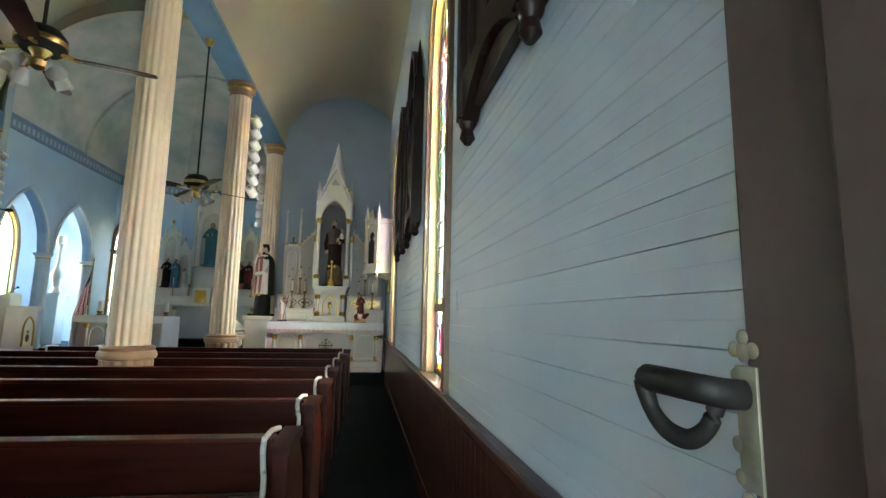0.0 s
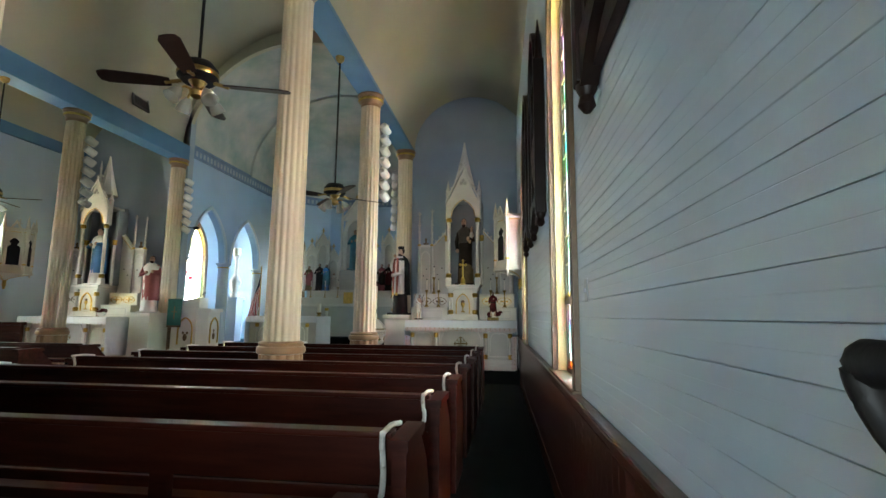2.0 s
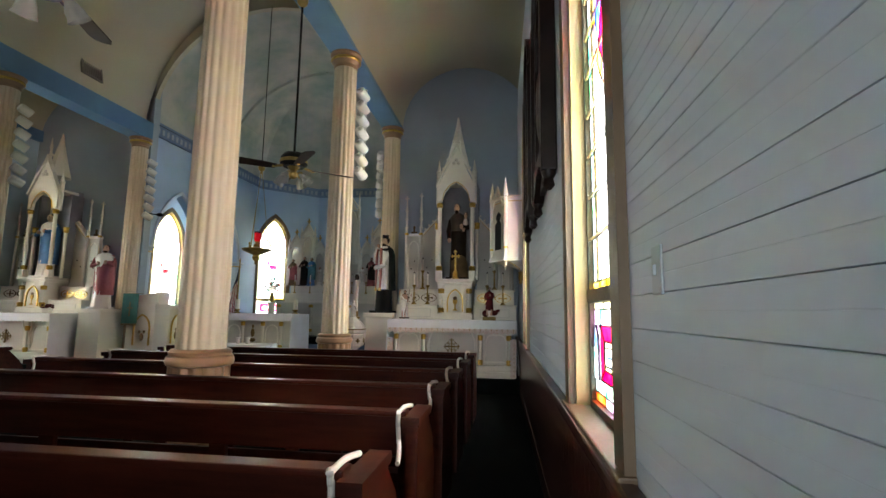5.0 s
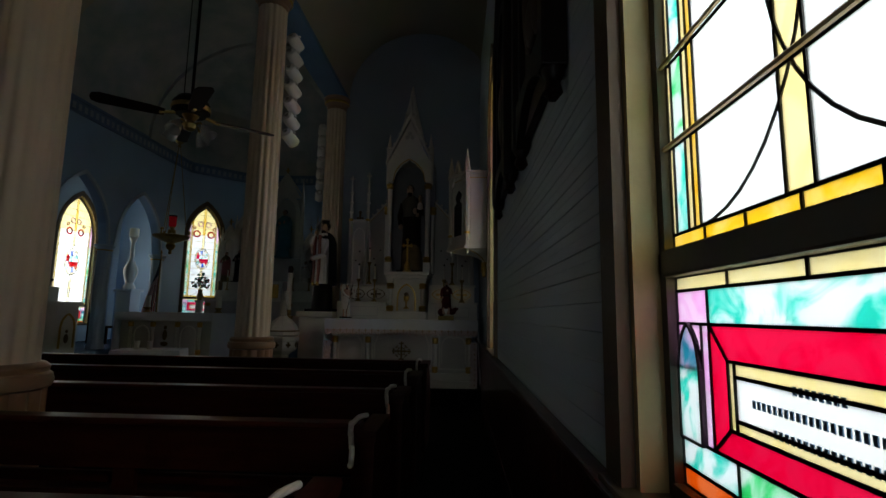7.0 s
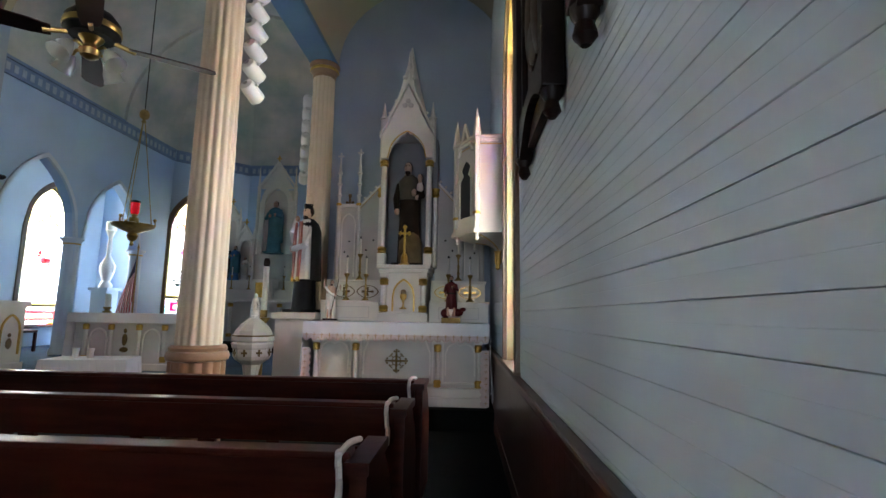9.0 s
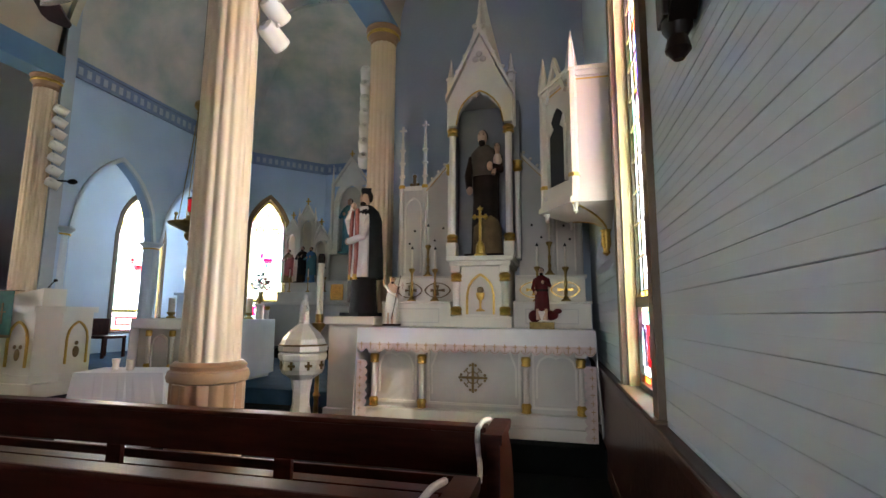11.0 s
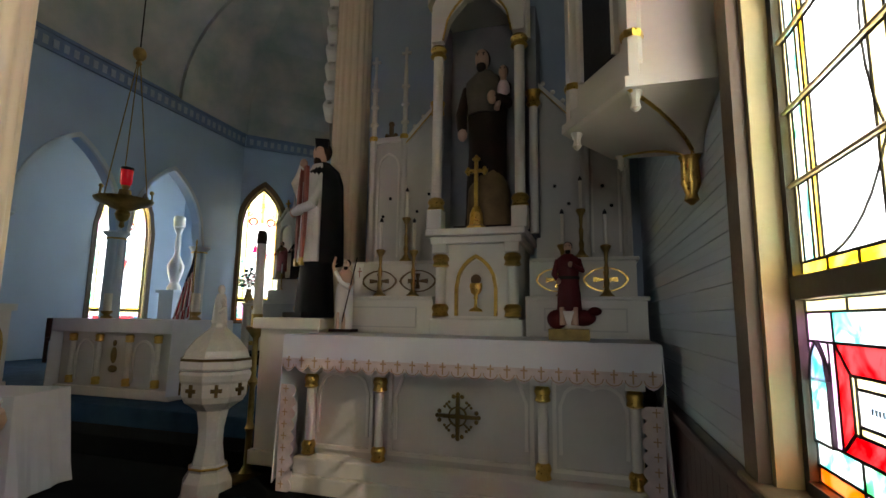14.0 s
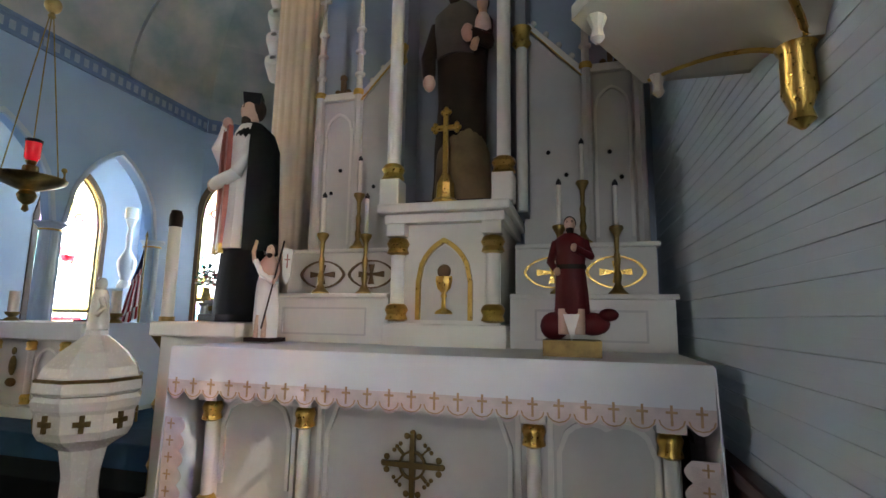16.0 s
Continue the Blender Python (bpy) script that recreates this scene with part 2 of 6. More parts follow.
def part(name, bm, material, parent=None, label="", smooth=False):
    me = bpy.data.meshes.new(name)
    bmesh.ops.recalc_face_normals(bm, faces=bm.faces)
    if smooth:
        for f in bm.faces:
            f.smooth = True
        for e in bm.edges:
            if len(e.link_faces) == 2 and e.calc_face_angle(0) > 0.7:
                e.smooth = False
    bm.to_mesh(me)
    bm.free()
    for k in material if isinstance(material, (list, tuple)) else [material]:
        me.materials.append(M[k])
    ob = new(name, me)
    ob.parent = parent
    if label:
        tagged(ob, label)
    return ob


def thing(name, label, category, at=(0, 0, 0), turn=0, group="", kind=""):
    ob = new(name)
    ob.empty_display_size = 0.1
    ob.matrix_basis = pose(*at, 0, 0, turn)
    return tagged(ob, label, category, group, kind)


def bm_new():
    return bmesh.new()


def box(bm, x0, x1, y0, y1, z0, z1, bev=0.0, mi=0):
    r = bmesh.ops.create_cube(bm, size=1.0)
    vs = r["verts"]
    for v in vs:
        v.co = Vector((x0 + (v.co.x + 0.5) * (x1 - x0), y0 + (v.co.y + 0.5) * (y1 - y0), z0 + (v.co.z + 0.5) * (z1 - z0)))
    fs = {f for v in vs for f in v.link_faces}
    for f in fs:
        f.material_index = mi
    if bev:
        es = list({e for v in vs for e in v.link_edges})
        bmesh.ops.bevel(bm, geom=es, offset=bev, segments=2, affect="EDGES", profile=0.6)
    return bm


def B(*a, bev=0.0):
    return box(bm_new(), *a, bev=bev)


def lathe(bm, prof, at=(0, 0, 0), seg=16, sx=1.0, sy=1.0, mi=0, flute=0, reeds=12, cap=True, rot=0.0):
    """A turned body; prof is a list of (radius, height)."""
    rings = []
    for r, z in prof:
        ring = []
        for i in range(seg):
            a = 2 * math.pi * i / seg + rot
            rr = r * (1 - (flute * abs(math.cos(a * reeds / 2)) ** 3 if flute else 0))
            ring.append(bm.verts.new((at[0] + rr * sx * math.cos(a), at[1] + rr * sy * math.sin(a), at[2] + z)))
        rings.append(ring)
    for a, b in zip(rings, rings[1:]):
        for i in range(seg):
            f = bm.faces.new((a[i], a[(i + 1) % seg], b[(i + 1) % seg], b[i]))
            f.material_index = mi
    if cap:
        for ring in (rings[0], rings[-1]):
            f = bm.faces.new(ring)
            f.material_index = mi
    return bm


def tube(bm, pts, r, seg=8, mi=0):
    """A round bar along points; r is one radius or one for each point."""
    pts = [Vector(p) for p in pts]
    rs = r if isinstance(r, (list, tuple)) else [r] * len(pts)
    rings = []
    for i, p in enumerate(pts):
        d = (pts[min(i + 1, len(pts) - 1)] - pts[max(i - 1, 0)]).normalized()
        s = d.cross(Vector((0.31, 0.17, 0.93)) if abs(d.z) < 0.9 else Vector((1, 0, 0))).normalized()
        u = d.cross(s)
        rings.append([bm.verts.new(p + rs[i] * (math.cos(2 * math.pi * k / seg) * s + math.sin(2 * math.pi * k / seg) * u)) for k in range(seg)])
    for a, b in zip(rings, rings[1:]):
        for i in range(seg):
            bm.faces.new((a[i], a[(i + 1) % seg], b[(i + 1) % seg], b[i])).material_index = mi
    bm.faces.new(rings[0]).material_index = mi
    bm.faces.new(rings[-1]).material_index = mi
    return bm


def ball(bm, at, r, sx=1, sy=1, sz=1, mi=0, seg=12):
    res = bmesh.ops.create_uvsphere(bm, u_segments=seg, v_segments=max(6, seg // 2 + 2), radius=r)
    for v in res["verts"]:
        v.co = Vector((v.co.x * sx, v.co.y * sy, v.co.z * sz)) + Vector(at)
    for f in {f for v in res["verts"] for f in v.link_faces}:
        f.material_index = mi
    return bm


def curved(pts, n=5):
    """More points along a smooth line through the given ones."""
    pts, out = [Vector(p) for p in pts], []
    for i in range(len(pts) - 1):
        a, b, c, d = pts[max(i - 1, 0)], pts[i], pts[i + 1], pts[min(i + 2, len(pts) - 1)]
        for k in range(n):
            t = k / n
            out.append(0.5 * (2 * b + (c - a) * t + (2 * a - 5 * b + 4 * c - d) * t * t + (3 * b - a - 3 * c + d) * t ** 3))
    return out + [pts[-1]]


def prism(bm, poly, d0, d1, plane="xz", mi=0):
    """A flat outline given thickness along the third axis."""
    def at(p, d):
        return {"xz": (p[0], d, p[1]), "yz": (d, p[0], p[1]), "xy": (p[0], p[1], d)}[plane]
    a, b = [bm.verts.new(at(p, d0)) for p in poly], [bm.verts.new(at(p, d1)) for p in poly]
    n = len(poly)
    bm.faces.new(a).material_index = mi
    bm.faces.new(b[::-1]).material_index = mi
    for i in range(n):
        bm.faces.new((a[i], b[i], b[(i + 1) % n], a[(i + 1) % n])).material_index = mi
    return bm


def arc_h(du, w, rise):
    """Height of a pointed arch above its springing, du from its middle."""
    R = (w * w + rise * rise) / (2 * w)
    k = abs(du) + R - w
    return math.sqrt(max(0.0, R * R - k * k))


def arch_line(w, rise, n=8):
    us = [-w + 2 * w * i / (2 * n) for i in range(2 * n + 1)]
    return [(u, arc_h(u, w, rise)) for u in us]


def arch_band(bm, w, rise, z0, thick, d0, d1, leg=0.0, plane="xz", mid=0.0, n=8, mi=0):
    """A pointed moulding with straight legs."""
    inner = [(-w, -leg)] + arch_line(w, rise, n) + [(w, -leg)]
    outer = [(-w - thick, -leg)] + arch_line(w + thick, rise + thick * 1.25, n) + [(w + thick, -leg)]
    for i in range(len(inner) - 1):
        q = [inner[i], inner[i + 1], outer[i + 1], outer[i]]
        if abs(q[0][0] - q[1][0]) + abs(q[0][1] - q[1][1]) < 1e-6:
            continue
        prism(bm, [(mid + a, z0 + b) for a, b in q], d0, d1, plane, mi)
    return bm


def pierced_wall(name, u0, u1, z0, z1, holes, thick, place, material, label, step=0.07):
    """A wall with pointed openings: holes are (middle, half width, sill, springing, rise); place(u, z, d) gives the world."""
    bm = bm_new()
    cuts = {u0, u1}
    for m, w, s, sp, r in holes:
        n = max(6, int(2 * w / step))
        n += n % 2
        cuts |= {round(m - w + 2 * w * i / n, 5) for i in range(n + 1)}
    cuts = sorted(c for c in cuts if u0 <= c <= u1)
    def quad(*p):
        bm.faces.new([bm.verts.new(place(*q)) for q in p])
    for a, b in zip(cuts, cuts[1:]):
        hole = next((h for h in holes if h[0] - h[1] - 1e-4 <= a and b <= h[0] + h[1] + 1e-4), None)
        runs = [((z0, z0), (z1, z1))]
        if hole:
            m, w, s, sp, r = hole
            ha, hb = sp + arc_h(a - m, w, r), sp + arc_h(b - m, w, r)
            runs = [((ha, hb), (z1, z1))]
            quad((a, ha, 0), (b, hb, 0), (b, hb, thick), (a, ha, thick))
            if s > z0:
                runs.append(((z0, z0), (s, s)))
                quad((a, s, 0), (b, s, 0), (b, s, thick), (a, s, thick))
        for lo, hi in runs:
            for d in (0, thick):
                quad((a, lo[0], d), (b, lo[1], d), (b, hi[1], d), (a, hi[0], d))
    for m, w, s, sp, r in holes:
        for u in (m - w, m + w):
            quad((u, s, 0), (u, sp, 0), (u, sp, thick), (u, s, thick))
    for u in (u0, u1):
        quad((u, z0, 0), (u, z1, 0), (u, z1, thick), (u, z0, thick))
    quad((u0, z1, 0), (u1, z1, 0), (u1, z1, thick), (u0, z1, thick))
    bmesh.ops.remove_doubles(bm, verts=bm.verts, dist=0.0005)
    return tagged(part(name, bm, material), label, "wall", kind="structure")


def setting(name, bm, material, label, category, smooth=False):
    return tagged(part(name, bm, material, smooth=smooth), label, category, kind="structure")

# ---- the large structure ----
XR, XL, XC = 0.43, -10.73, -5.15
WINS = (3.435, 8.02)
SILL, SPRING, RISE, HW = 0.85, 3.30, 0.90, 0.465
HOLES = [(y, HW, SILL, SPRING, RISE) for y in WINS]
HOLES_LEFT = [(y, HW, SILL, SPRING, RISE) for y in (3.54, 8.42)]

setting("ground", B(-400, 400, -400, 400, -0.9, -0.6), "ground", "flat grass ground outside the church", "ground")
setting("floor", B(-11.2, 0.9, -3.2, 18.2, -0.2, 0.0), "carpet", "dark green carpeted church floor", "floor")
WR = pierced_wall("wall_right", -3.0, 11.3, -0.1, 6.6, HOLES, 0.3, lambda u, z, d: (XR + 0.012 + d, u, z), "wall", "blue-grey painted board wall with stained glass windows")
WL = pierced_wall("wall_left", -3.0, 17.6, -0.1, 6.6, HOLES_LEFT + [(15.72, 0.69, 0.82, 3.25, 1.15)], 0.3, lambda u, z, d: (XL - d, u, z), "wall", "blue-grey painted church side wall with pointed windows")
setting("wall_end_right", B(-2.45, XR + 0.012, 11.1, 11.3, 0, 6.8), "endwall", "blue-grey plastered end wall behind side altar, shade in its colour", "wall")
setting("wall_end_left", B(XL, -7.85, 11.1, 11.3, 0, 6.6), "endwall", "blue-grey plastered end wall behind side altar, shade in its colour", "wall")
# rear wall with the doorway
setting("wall_rear", box(box(B(XL, -0.75, -0.85, -0.6, 0, 8.6), 0.38, XR + 0.2, -0.85, -0.6, 0, 8.6), -0.75, 0.38, -0.85, -0.6, 2.35, 8.6), "wall", "blue-grey rear wall with an open doorway", "wall")
setting("wall_porch", box(box(B(-1.4, -1.3, -2.9, -0.85, 0, 2.7), -1.4, XR, -3.0, -2.9, 2.5, 2.7), -1.4, XR, -2.9, -0.85, 2.6, 2.7), "wall", "plain painted porch walls behind the doorway", "wall")

# arcade wall of the chancel with two pointed arches, and its plain twin
AX, YC, DZ = -8.08, 16.42, 5.60
ARC = [(12.55, 0.87, -0.1, 2.72, 1.42), (14.47, 0.87, -0.1, 2.72, 1.42)]
pierced_wall("wall_chancel_left", 11.3, YC, -0.1, DZ, ARC, 0.24, lambda u, z, d: (AX - d, u, z), "apse", "pale blue chancel wall pierced by two pointed arches")
setting("wall_chancel_right", B(-2.45, -2.22, 11.3, YC, 0, DZ), "apse", "pale blue chancel side wall", "wall")
CL = 2.05
def canted(side):
    def place(u, z, d):
        a = math.sqrt(0.5)
        x, y = AX + a * u - a * d, YC + a * u + a * d
        return (x if side < 0 else 2 * XC - x, y, z)
    return place
APW = [(0.53, 0.49, 1.1, 3.38, 0.98)]
pierced_wall("wall_apse_left", 0, CL, -0.1, DZ, APW, 0.3, canted(-1), "apse", "sky-blue canted apse wall with a pointed window")
pierced_wall("wall_apse_right", 0, CL, -0.1, DZ, APW, 0.3, canted(1), "apse", "sky-blue canted apse wall with a pointed window")
AB = AX + CL * math.sqrt(0.5)
YB = YC + CL * math.sqrt(0.5)
setting("wall_apse_back", B(AB, 2 * XC - AB, YB, YB + 0.3, 0, DZ), "apse", "sky-blue back wall of the apse", "wall")
setting("wall_side_room", B(XL, AX - 0.24, 17.4, 17.6, 0, 5.7), "apse", "pale blue end wall of the side chapel", "wall")
setting("ceiling_side_room", B(XL, AX - 0.24, 11.3, 17.4, 5.0, 5.15), "cream", "plain cream side chapel ceiling", "ceiling")


def vault(x0, x1, z0, rise, y0, y1, n=20, lid=0.12):
    bm = bm_new()
    c, w = (x0 + x1) / 2, (x1 - x0) / 2
    prof = [(c - w * math.cos(math.pi * i / n), z0 + rise * math.sin(math.pi * i / n)) for i in range(n + 1)]
    out = [(c - (w + lid) * math.cos(math.pi * i / n), z0 + (rise + lid) * math.sin(math.pi * i / n)) for i in range(n + 1)]
    rows4 = [[bm.verts.new((x, y, z)) for x, z in line] for line, y in ((prof, y0), (prof, y1), (out, y1), (out, y0))]
    for p, q in zip(rows4, rows4[1:] + rows4[:1]):
        for k in range(n):
            bm.faces.new((p[k], p[k + 1], q[k + 1], q[k]))
    for k in (0, n):
        bm.faces.new([row[k] for row in rows4])
    return bm


setting("ceiling_nave", vault(-8.05, -2.25, 5.28, 3.1, -0.85, 11.1, 28), "cream", "cream barrel-vaulted nave ceiling", "ceiling", True)
setting("ceiling_aisle_right", vault(-2.08, XR + 0.11, 5.1, 1.25, -0.85, 11.1), "cream", "cream curved aisle ceiling", "ceiling", True)
setting("ceiling_aisle_left", vault(XL, -8.2, 5.1, 1.25, -0.85, 11.1), "cream", "cream curved aisle ceiling", "ceiling", True)
# the gable between nave vault and chancel vault, and the closing wall over the rear
bm = bm_new()
n = 28
for i in range(n):
    p = []
    for k in (i, i + 1):
        a = math.pi * k / n
        p.append(((XC - 2.78 * math.cos(a), 5.42 + 2.62 * math.sin(a)), (XC - 3.1 * math.cos(a), 5.28 + 3.3 * math.sin(a))))
    prism(bm, [p[0][0], p[1][0], p[1][1], p[0][1]], 11.1, 11.22)
setting("wall_chancel_arch", bm, "cream", "cream chancel arch face", "wall")

# chancel vault: barrel, then a faceted half dome over the apse
bm = bm_new()
prism_bm = vault(AX, 2 * XC - AX, DZ, 2.6, 11.12, 14.4, 24, 0.1)
setting("ceiling_chancel", prism_bm, "cloud", "chancel vault painted with dim clouds", "ceiling", True)
ring0 = [(AX, 14.4), (AX, YC), (AB, YB), (2 * XC - AB, YB), (2 * XC - AX, YC), (2 * XC - AX, 14.4)]
lv = 10
rows_ = []
for j in range(lv + 1):
    a = 0.5 * math.pi * j / lv
    k, zz = math.cos(a), DZ + 2.6 * math.sin(a)
    rows_.append([bm.verts.new((XC + (x - XC) * k, 14.4 + (y - 14.4) * k, zz)) for x, y in ring0])
for a, b in zip(rows_, rows_[1:]):
    for i in range(len(ring0) - 1):
        bm.faces.new((a[i], a[i + 1], b[i + 1], b[i]))
bmesh.ops.remove_doubles(bm, verts=bm.verts, dist=0.001)
bmesh.ops.solidify(bm, geom=bm.faces[:], thickness=-0.08)
setting("ceiling_apse", bm, "cloud", "faceted apse half dome painted with clouds", "ceiling")
for x, y in ((AX, YC), (AB, YB), (2 * XC - AB, YB), (2 * XC - AX, YC)):
    pts = []
    for j in range(lv * 2 + 1):
        a = 0.5 * math.pi * j / (lv * 2)
        k, zz = math.cos(a), DZ + 2.6 * math.sin(a)
        pts.append((XC + (x - XC) * k * 0.995, 14.4 + (y - 14.4) * k * 0.995, zz - 0.012))
    setting("trim_rib", tube(bm_new(), pts, 0.014, 6), "rib", "thin painted rib of the apse dome", "trim")

# blue beams over the columns and along the left wall
setting("beam_right", B(-2.47, -2.08, -0.6, 11.1, 5.03, 5.42, bev=0.01), "beam", "blue painted arcade beam", "beam")
setting("beam_left", B(-8.22, -7.83, -0.6, 11.1, 5.03, 5.42, bev=0.01), "beam", "blue painted arcade beam", "beam")
setting("trim_left_cornice", B(XL, XL + 0.09, -0.6, 11.1, 5.08, 5.34, bev=0.01), "beam", "blue painted cornice on the side wall", "trim")


def frieze_run(p, q):
    p, q = Vector((*p, 0)), Vector((*q, 0))
    d = (q - p).normalized()
    nrm = Vector((-d.y, d.x, 0))
    if nrm.dot(Vector((XC, 14.0, 0)) - p) < 0:
        nrm = -nrm
    bm = bm_new()
    L = (q - p).length
    def slab(u0, u1, z0, z1, t0, t1, mi):
        vs = [bm.verts.new(p + d * u + nrm * t + Vector((0, 0, z))) for t in (t0, t1) for u, z in ((u0, z0), (u1, z0), (u1, z1), (u0, z1))]
        for f in ((0, 1, 2, 3), (4, 5, 6, 7), (0, 1, 5, 4), (1, 2, 6, 5), (2, 3, 7, 6), (3, 0, 4, 7)):
            bm.faces.new([vs[i] for i in f]).material_index = mi
    slab(0, L, DZ - 0.30, DZ - 0.02, 0.0, 0.03, 0)
    slab(0, L, DZ - 0.04, DZ + 0.02, 0.0, 0.06, 0)
    slab(0, L, DZ - 0.31, DZ - 0.285, 0.0, 0.045, 0)
    u = 0.08
    while u + 0.1 < L:
        slab(u, u + 0.085, DZ - 0.24, DZ - 0.10, 0.03, 0.036, 1)
        u += 0.16
    setting("trim_frieze", bm, ["frieze", "frieze2"], "blue stencilled frieze band below the dome", "trim")


frieze_run((AX, 11.25), (AX, YC - 0.02))
frieze_run((AX + 0.02, YC + 0.02), (AB, YB))
frieze_run((AB, YB), (2 * XC - AB, YB))
frieze_run((2 * XC - AX, YC), (2 * XC - AB, YB))

# sanctuary platform, predella and steps
setting("step_lower", B(-8.0, -2.42, 10.45, 11.1, 0.0, 0.18, bev=0.012), "carpet", "dark carpeted sanctuary step", "step")
setting("platform", B(-8.2, -2.46, 10.8, 17.85, 0.004, 0.36, bev=0.012), "bluecarpet", "blue carpeted sanctuary platform", "floor")
setting("platform_side_chapel", B(XL, -8.2, 11.3, 17.4, 0.004, 0.34), "bluecarpet", "blue carpeted side chapel floor", "floor")
setting("step_high_altar", B(-6.9, -3.4, 14.7, 17.2, 0.364, 0.56, bev=0.012), "carpet", "dark carpeted high altar step", "step")
setting("step_altar_right", B(-2.24, XR, 9.52, 11.1, 0.0, 0.225, bev=0.012), "carpet", "dark carpeted side altar step", "step")
setting("step_altar_left", B(XL, -8.4, 9.52, 11.1, 0.0, 0.225, bev=0.012), "carpet", "dark carpeted side altar step", "step")

# wainscot with its cap rail
def wainscot(x, s, y0, y1):
    w = setting("wainscot", B(min(x, x - s * 0.03), max(x, x - s * 0.03), y0, y1, 0.0, 0.80), "wain", "red-brown varnished wooden wainscot", "wainscot")
    part("cap_rail", B(min(x, x - s * 0.06), max(x, x - s * 0.06), y0, y1, 0.80, 0.85, bev=0.012), "wain", w)
    part("skirting", B(min(x, x - s * 0.045), max(x, x - s * 0.045), y0, y1, 0.0, 0.14, bev=0.01), "wain", w)
    y = y0 + 0.05
    bd = None
    while y < y1 - 0.1:
        bm = box(bm_new(), -0.005, 0.005, 0, 0.092, 0.14, 0.80) if bd is None else None
        if bd is None:
            bd = part("panel_board", bm, "wain", w)
            bd.location = (x - s * 0.034, y, 0)
        else:
            o = new("panel_board", bd.data)
            o.parent, o.location = w, (x - s * 0.034, y, 0)
        y += 0.095
    return w
WAINSCOT = wainscot(XR, 1, -0.6, 11.1)
wainscot(XL, -1, -0.6, 11.1)

# columns
def column(x, y, top=5.03, base=0.97):
    c = thing("column", "ivory fluted round column on a tan fluted base", "column", (x, y, 0), group="nave columns", kind="structure")
    part("base", lathe(bm_new(), [(0.25, 0), (0.25, 0.12), (0.225, 0.14), (0.225, base - 0.13)], seg=72, flute=0.09, reeds=14), "colbase", c, "tan fluted column base", True)
    part("base_ring", lathe(bm_new(), [(0.2, base - 0.13), (0.24, base - 0.12), (0.25, base - 0.09), (0.24, base - 0.055), (0.225, base - 0.045), (0.23, base - 0.02), (0.21, base), (0.16, base + 0.005)], seg=32), "colbase", c, "", True)
    part("shaft", lathe(bm_new(), [(0.185, base), (0.18, base + 0.6), (0.165, top - 0.22)], seg=128, flute=0.065, reeds=16), "col", c, "", True)
    part("capital", lathe(bm_new(), [(0.165, top - 0.22), (0.175, top - 0.2), (0.17, top - 0.17), (0.2, top - 0.12), (0.215, top - 0.07), (0.2, top - 0.06), (0.23, top - 0.03), (0.23, top)], seg=32), "colbase", c, "tan moulded capital", True)
    part("gilt_ring", lathe(bm_new(), [(0.206, top - 0.118), (0.222, top - 0.1), (0.216, top - 0.075)], seg=32, cap=False), "gold", c, "gilded ring", True)
    return c
for x in (-2.27, -8.03):
    for y in (1.8, 5.1, 8.07, 11.0):
        column(x, y)

# small arcade columns of the chancel
def small_column(x, y, h=2.62):
    c = thing("arcade_column", "slim blue-white column with moulded gilt capital", "column", (x, y, 0.35), group="chancel arcade columns", kind="structure")
    part("shaft", lathe(bm_new(), [(0.18, 0), (0.18, 0.1), (0.15, 0.14), (0.14, h - 0.5)], seg=40, flute=0.05), "wall", c, "", True)
    part("capital", lathe(bm_new(), [(0.14, h - 0.5), (0.155, h - 0.48), (0.145, h - 0.45), (0.19, h - 0.40), (0.215, h - 0.38), (0.215, h - 0.35)], seg=24), "wall", c, "", True)
    part("gilt_ring", lathe(bm_new(), [(0.159, h - 0.49), (0.163, h - 0.475), (0.157, h - 0.462)], seg=24, cap=False), "gold", c, "gilded ring", True)
for y in (11.6, 13.49, 15.42):
    small_column(AX - 0.12, y, 2.70)
for m, w, s, sp, r in ARC:
    setting("trim_arch", arch_band(bm_new(), w - 0.03, r - 0.02, sp, 0.07, AX - 0.03, AX + 0.025, 0, "yz", m, 10), "wall", "moulded pointed arch trim", "trim")

# ---- stained glass windows ----
def clip_poly(poly, clip):
    """Clip a polygon by a convex, counter-clockwise outline."""
    out = poly
    for i in range(len(clip)):
        a, b = clip[i], clip[(i + 1) % len(clip)]
        side = lambda p: (b[0] - a[0]) * (p[1] - a[1]) - (b[1] - a[1]) * (p[0] - a[0])
        src, out = out, []
        for j in range(len(src)):
            p, q = src[j], src[(j + 1) % len(src)]
            sp, sq = side(p), side(q)
            if sp >= 0:
                out.append(p)
            if (sp >= 0) != (sq >= 0):
                t = sp / (sp - sq)
                out.append((p[0] + t * (q[0] - p[0]), p[1] + t * (q[1] - p[1])))
        if len(out) < 3:
            return []
    return out


